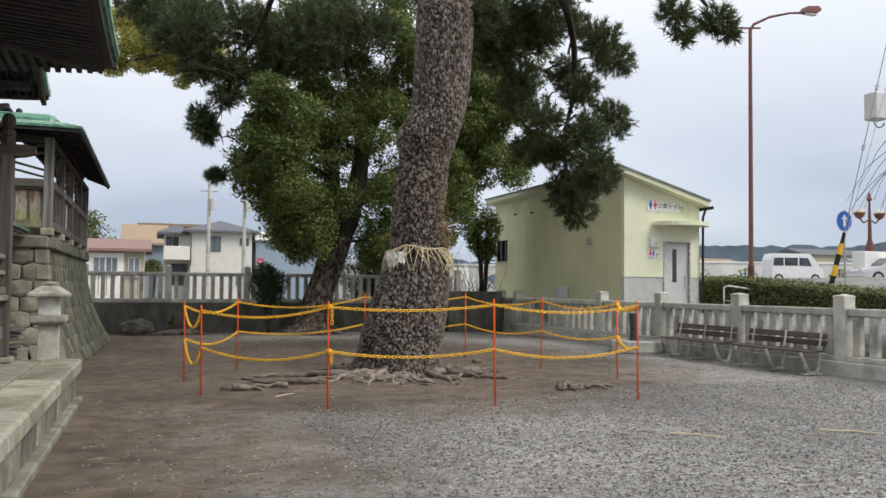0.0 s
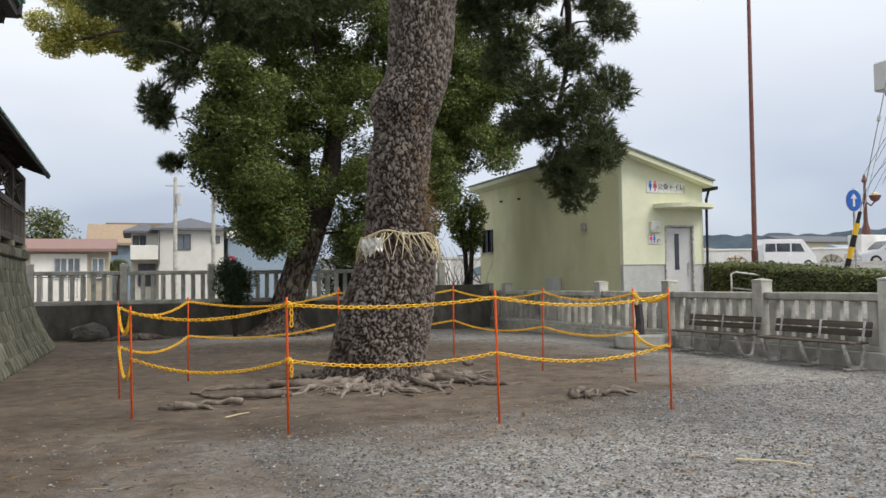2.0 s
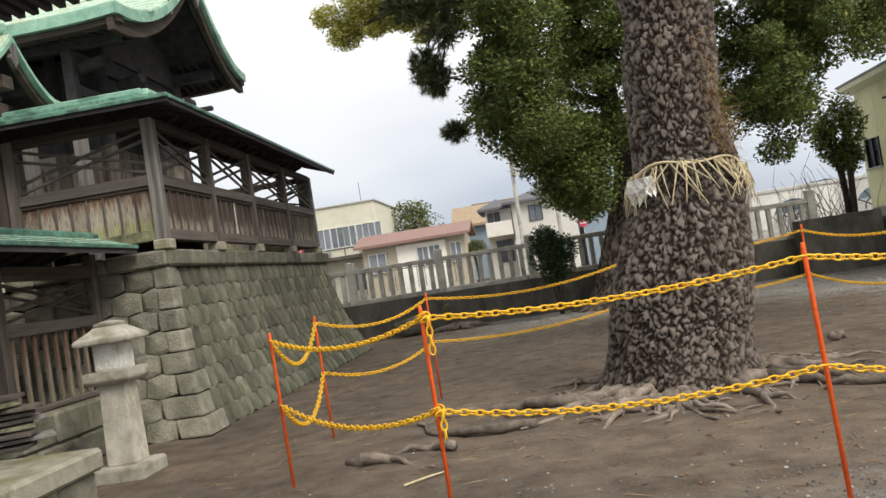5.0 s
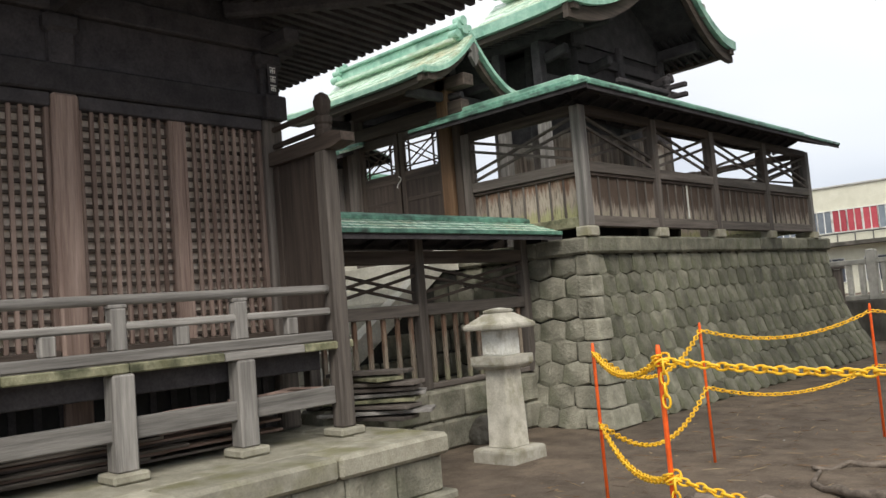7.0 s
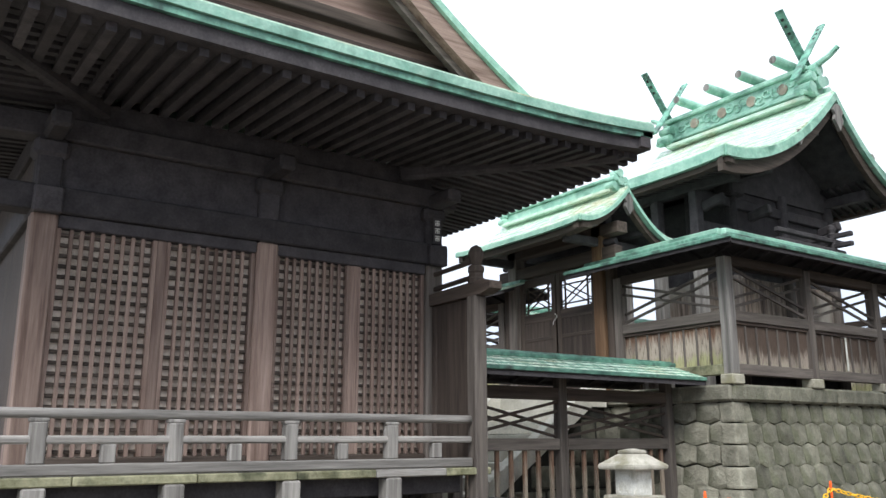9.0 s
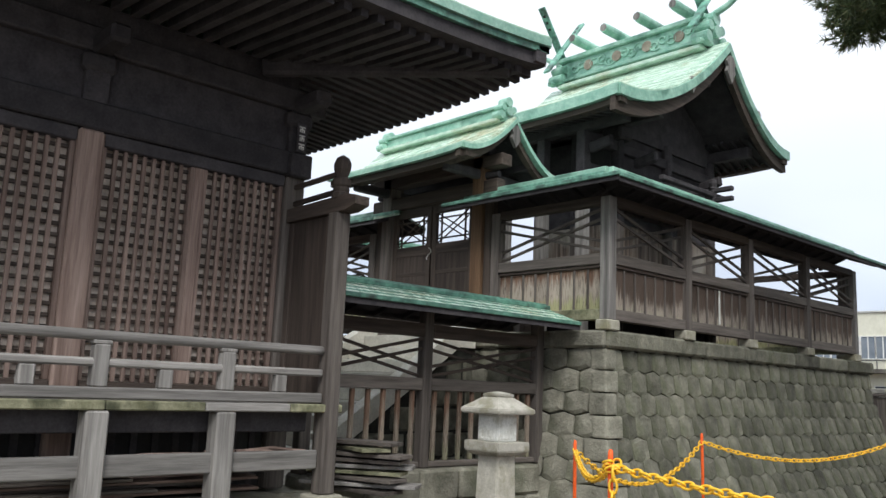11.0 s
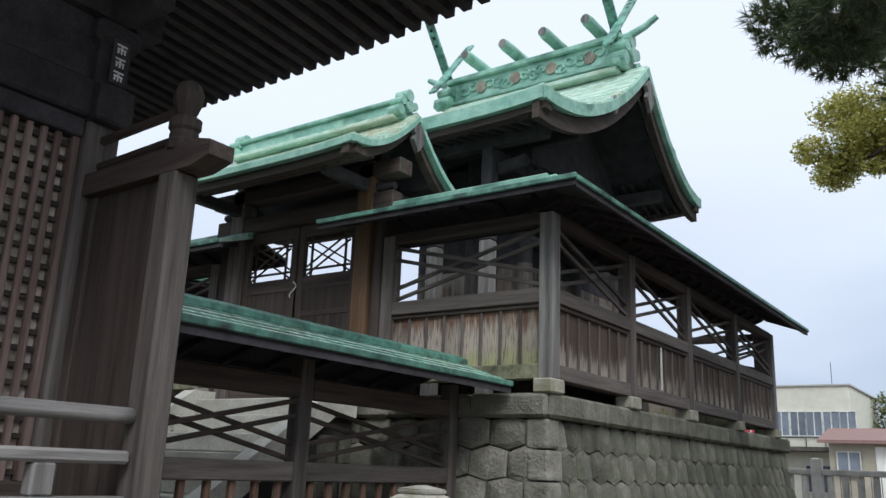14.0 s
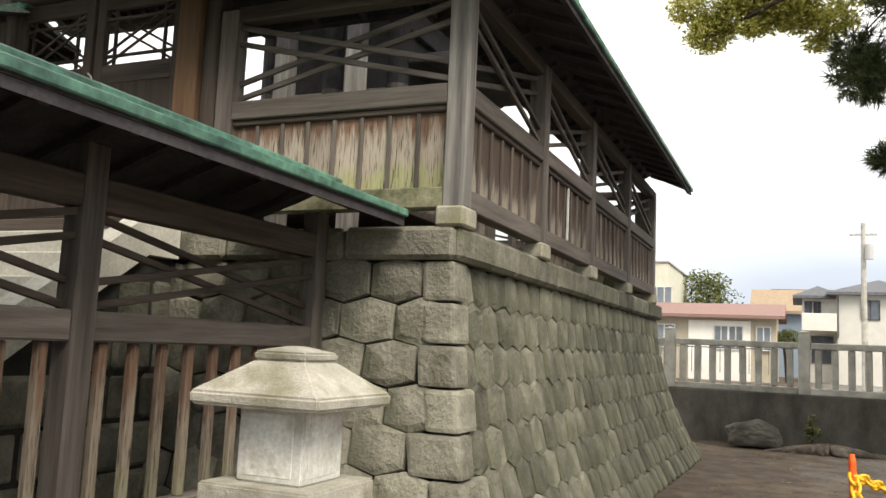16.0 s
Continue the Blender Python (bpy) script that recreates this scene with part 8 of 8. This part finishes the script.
HOUSE_CREAM = surf("cream_block_wall", (0.58, 0.57, 0.46), (0.66, 0.65, 0.54), 2, 0.8, 0.1, 40)
RED_BLIND = surf("red_blind", (0.42, 0.06, 0.08), (0.50, 0.09, 0.11), 4, 0.6, 0.0)
GREY_GLASS = surf("grey_window", (0.14, 0.17, 0.20), (0.24, 0.27, 0.30), 1.0, 0.2, 0.0, spec=0.6)


def pane(t, x0, x1, z0, z1, y, mat=GREY_GLASS, frame_mat=None, bars=1):
    w = part("window", box(x0, x1, y - 0.02, y + 0.05, z0, z1, 0), mat, t)
    fm = frame_mat or WHITE_PAINT
    for a, b, c, d in ((x0 - 0.05, x0, z0 - 0.05, z1 + 0.05), (x1, x1 + 0.05, z0 - 0.05, z1 + 0.05), (x0, x1, z0 - 0.05, z0), (x0, x1, z1, z1 + 0.05)):
        part("window_frame", box(a, b, y - 0.06, y + 0.05, c, d, 0), fm, w)
    for k in range(1, bars + 1):
        x = x0 + (x1 - x0) * k / (bars + 1)
        part("mullion", box(x - 0.03, x + 0.03, y - 0.05, y - 0.021, z0, z1, 0), fm, w)
    return w


def hip_roof(t, x0, x1, y0, y1, z, h, mat, over=0.5, ridge=0.35):
    x0, x1, y0, y1 = x0 - over, x1 + over, y0 - over, y1 + over
    bm = bmesh.new()
    w, d = x1 - x0, y1 - y0
    k = min(w, d) * ridge
    base = [bm.verts.new(p) for p in ((x0, y0, z), (x1, y0, z), (x1, y1, z), (x0, y1, z))]
    low = [bm.verts.new(v.co - Vector((0, 0, 0.15))) for v in base]
    r = [bm.verts.new(p) for p in (((x0 + k, (y0 + y1) / 2, z + h), (x1 - k, (y0 + y1) / 2, z + h)) if w >= d else (((x0 + x1) / 2, y0 + k, z + h), ((x0 + x1) / 2, y1 - k, z + h)))]
    if w >= d:
        fs = [(base[0], base[1], r[1], r[0]), (base[1], base[2], r[1]), (base[2], base[3], r[0], r[1]), (base[3], base[0], r[0])]
    else:
        fs = [(base[0], base[1], r[0]), (base[1], base[2], r[1], r[0]), (base[2], base[3], r[1]), (base[3], base[0], r[0], r[1])]
    for f in fs:
        bm.faces.new(f)
    for i in range(4):
        bm.faces.new((low[i], low[(i + 1) % 4], base[(i + 1) % 4], base[i]))
    bm.faces.new(low[::-1])
    return part("roof", bm, mat, t)


h1 = thing("house", (3.5, 63, 0.4), "white two-storey house with a grey tiled roof and balcony", "house")
part("wall", box(2.2, 6.4, 60, 67, 0.3, 5.35, 0.02), HOUSE_WHITE, h1)
part("wall", box(0.5, 2.199, 61, 67, 0.3, 5.2, 0.02), HOUSE_WHITE, h1)
hip_roof(h1, 2.2, 6.4, 60, 67, 5.40, 0.8, ROOF_TILE)
hip_roof(h1, 0.5, 2.1, 61.0, 66.5, 5.25, 0.6, ROOF_TILE)
bal = part("balcony", box(0.45, 2.19, 59.9, 60.0, 3.3, 4.25, 0.02), HOUSE_WHITE, h1)
part("balcony_floor", box(0.45, 2.19, 60.001, 61.0, 3.3, 3.4, 0.01), HOUSE_WHITE, bal)
for a, b, c, d in ((3.4, 4.2, 4.0, 4.95), (5.6, 6.1, 4.45, 4.85), (5.4, 5.9, 1.6, 2.3)):
    pane(h1, a, b, c, d, 59.99, frame_mat=IRON)
for a, b, c, d in ((0.65, 0.95, 3.6, 4.9), (1.1, 1.4, 3.6, 4.9), (1.0, 2.0, 1.6, 3.0)):
    pane(h1, a, b, c, d, 60.98, DARK_GLASS, IRON)
part("downpipe", tube([(2.25, 59.9, 5.2), (2.25, 59.9, 3.0), (2.0, 59.9, 2.6)], 0.04, 6), IRON, h1)

h2 = thing("house", (-4, 56, 0.4), "low tan house with a faded red metal roof", "house")
part("wall", box(-7.0, -0.7, 55, 60, 0.3, 3.75, 0.02), HOUSE_TAN, h2)
part("roof", prism([(54.4, 3.62), (57.5, 4.35), (60.6, 3.62), (60.6, 3.78), (57.5, 4.52), (54.4, 3.78)], "x", -7.4, -0.3), ROOF_RED, h2)
part("wall_panel", box(-4.9, -1.9, 54.93, 54.999, 0.5, 3.5, 0.01), HOUSE_WHITE, h2)
for a, b in ((-6.6, -5.6), (-3.6, -3.0), (-2.9, -2.3), (-1.6, -1.0)):
    pane(h2, a, b, 2.1, 3.2, 54.9)
for k in range(14):
    x = -6.9 + 0.45 * k
    if k == 0:
        part("terrace_rail", box(-7.0, -0.6, 54.2, 54.25, 2.1, 2.15, 0), IRON, h2)
    part("rail_bar", box(x, x + 0.03, 54.2, 54.25, 0.9, 2.1, 0), IRON, h2)

h3 = thing("house", (-1.5, 76, 0.4), "tan-roofed gabled house behind the low house", "house")
part("wall", box(-2.8, 0.6, 74, 80, 0.3, 5.2, 0.02), HOUSE_BLUE, h3)
part("roof", prism([(73.4, 4.9), (76.5, 6.6), (80.5, 4.9), (80.5, 5.1), (76.5, 6.8), (73.4, 5.1)], "x", -2.9, 1.0), ROOF_BROWN, h3)
h4 = thing("apartment_block", (2, 92, 0.4), "cream flat-roofed block far behind the houses", "building")
part("wall", box(-1.5, 7.5, 90, 98, 0.3, 7.6, 0.02), HOUSE_TAN, h4)
part("roof", box(-1.9, 8.0, 89.5, 98.4, 7.6, 7.9, 0.02), ROOF_BROWN, h4)
for k in range(6):
    pane(h4, -0.9 + 1.3 * k, -0.1 + 1.3 * k, 5.6, 6.6, 89.98)
h5 = thing("shed", (8, 64, 0.4), "blue-grey metal-clad shed beside the white house", "building")
part("wall", box(6.9, 12.0, 62, 68, 0.3, 4.9, 0.02), HOUSE_BLUE, h5)
part("roof", box(6.8, 12.2, 61.8, 68.2, 4.9, 5.5, 0.02), HOUSE_WHITE, h5)
h6 = thing("office_building", (-11, 62, 0.4), "cream two-storey office with a long row of windows", "building")
part("wall", box(-20.0, -6.7, 60, 70, 0.3, 7.0, 0.02), HOUSE_CREAM, h6)
part("parapet_cap", box(-20.1, -6.6, 59.9, 70.1, 7.0, 7.1, 0.01), GREY_TILE, h6)
part("gallery_floor", box(-20.0, -6.5, 58.9, 59.99, 3.35, 3.6, 0.02), CONCRETE, h6)
for k in range(7):
    x = -18.6 + 1.75 * k
    for j in range(2):
        pane(h6, x + 0.85 * j, x + 0.85 * j + 0.78, 4.25, 5.55, 59.98, RED_BLIND if k in (3, 4) and j == 0 or k == 3 else GREY_GLASS, bars=1)
part("gallery_rail", box(-20.0, -6.5, 58.9, 58.94, 4.05, 4.1, 0), IRON, h6)
for k in range(14):
    part("rail_post", box(-19.9 + k, -19.86 + k, 58.9, 58.94, 3.6, 4.05, 0), IRON, h6)
part("gallery_screen", box(-20.0, -6.5, 58.96, 58.98, 3.62, 4.0, 0), HOUSE_CREAM, h6)
for k in range(4):
    pane(h6, -17 + 2.6 * k, -15.6 + 2.6 * k, 1.2, 2.6, 59.98, DARK_GLASS)
part("side_wall", box(-6.69, -6.2, 61, 69, 0.3, 3.8, 0.01), HOUSE_BLUE, h6)
part("aerial", tube([(-7.9, 62, 7.1), (-7.9, 62, 8.6)], 0.02, 5), IRON, h6)

for (x, y, h) in ((2.72, 48.0, 7.3), (4.72, 48.5, 7.3)):
    t = thing("utility_pole", (x, y, 0.5), "slim grey concrete utility pole", "utility pole", "utility poles")
    part("pole", tube([(x, y, 0.4), (x, y, h)], [0.13, 0.09], 10), GRANITE, t)
    part("crossarm", box(x - 0.5, x + 0.5, y - 0.04, y + 0.04, h - 0.5, h - 0.42, 0.01), DULL_STEEL, t)
    part("transformer", tube([(x + 0.2, y - 0.2, h - 1.5), (x + 0.2, y - 0.2, h - 0.9)], 0.16, 10), STEEL, t)
ns = thing("no_entry_sign", (6.3, 54, 0.5), "red round road sign on a thin post", "road sign")
part("post", tube([(6.3, 54, 0.4), (6.3, 54, 3.4)], 0.03, 6), DULL_STEEL, ns)
nsp = part("plate", disc((6.3, 53.95, 3.1), Vector((0, -1, 0)), 0.24, 0.02), PINK, ns)
part("bar", box(6.14, 6.46, 53.92, 53.935, 3.06, 3.14, 0), WHITE_PAINT, nsp)
for (x, y, r, z, seed, mt) in ((-5.3, 68, 2.4, 5.4, 91, SHRUB_LEAF), (-0.2, 57, 0.7, 2.6, 92, HEDGE_LEAF)):
    bushy("round_tree", (x, y, 0.5), (r, r, r * 0.85, z - 0.4), 2600, 0.28 if r > 1 else 0.12, mt if r < 1 else HEDGE_LEAF, "round-headed green tree among the houses" if r > 1 else "small bright green garden bush", "tree", 0.12, seed, 0.4)

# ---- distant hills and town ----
# the blue-grey haze of distance is put into the hills' own colour
HILL = surf("hazy_wooded_hill", (0.040, 0.062, 0.080), (0.075, 0.105, 0.130), 0.03, 0.95, 0.0, 0.2)
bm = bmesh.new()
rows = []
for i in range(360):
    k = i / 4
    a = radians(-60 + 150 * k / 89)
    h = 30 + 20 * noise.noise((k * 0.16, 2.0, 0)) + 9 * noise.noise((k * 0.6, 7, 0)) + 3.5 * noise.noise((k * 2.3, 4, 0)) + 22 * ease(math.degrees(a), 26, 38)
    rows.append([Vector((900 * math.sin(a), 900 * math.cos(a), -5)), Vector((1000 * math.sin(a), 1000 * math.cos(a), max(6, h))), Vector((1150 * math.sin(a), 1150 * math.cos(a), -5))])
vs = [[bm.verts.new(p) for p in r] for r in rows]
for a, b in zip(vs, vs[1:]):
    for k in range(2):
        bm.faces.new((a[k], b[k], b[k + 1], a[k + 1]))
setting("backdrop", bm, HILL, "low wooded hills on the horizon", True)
rng = random.Random(101)
for k in range(26):
    a = radians(rng.uniform(30, 56))
    d = rng.uniform(120, 320)
    x, y = d * math.sin(a), d * math.cos(a)
    w, h = rng.uniform(6, 18), rng.uniform(2.5, 6)
    t = thing("far_house", (x, y, 1.5), "small pale building across the river", "building", "far buildings")
    part("wall", box(x - w / 2, x + w / 2, y, y + 8, 1.0, 2.0 + h, 0), rng.choice((HOUSE_WHITE, HOUSE_TAN, HOUSE_CREAM)), t)
    part("roof", prism([(y - 0.5, 2.0 + h), (y + 4, 3.2 + h), (y + 8.5, 2.0 + h)], "x", x - w / 2 - 0.5, x + w / 2 + 0.5), rng.choice((ROOF_TILE, ROOF_BROWN, HOUSE_BLUE)), t)
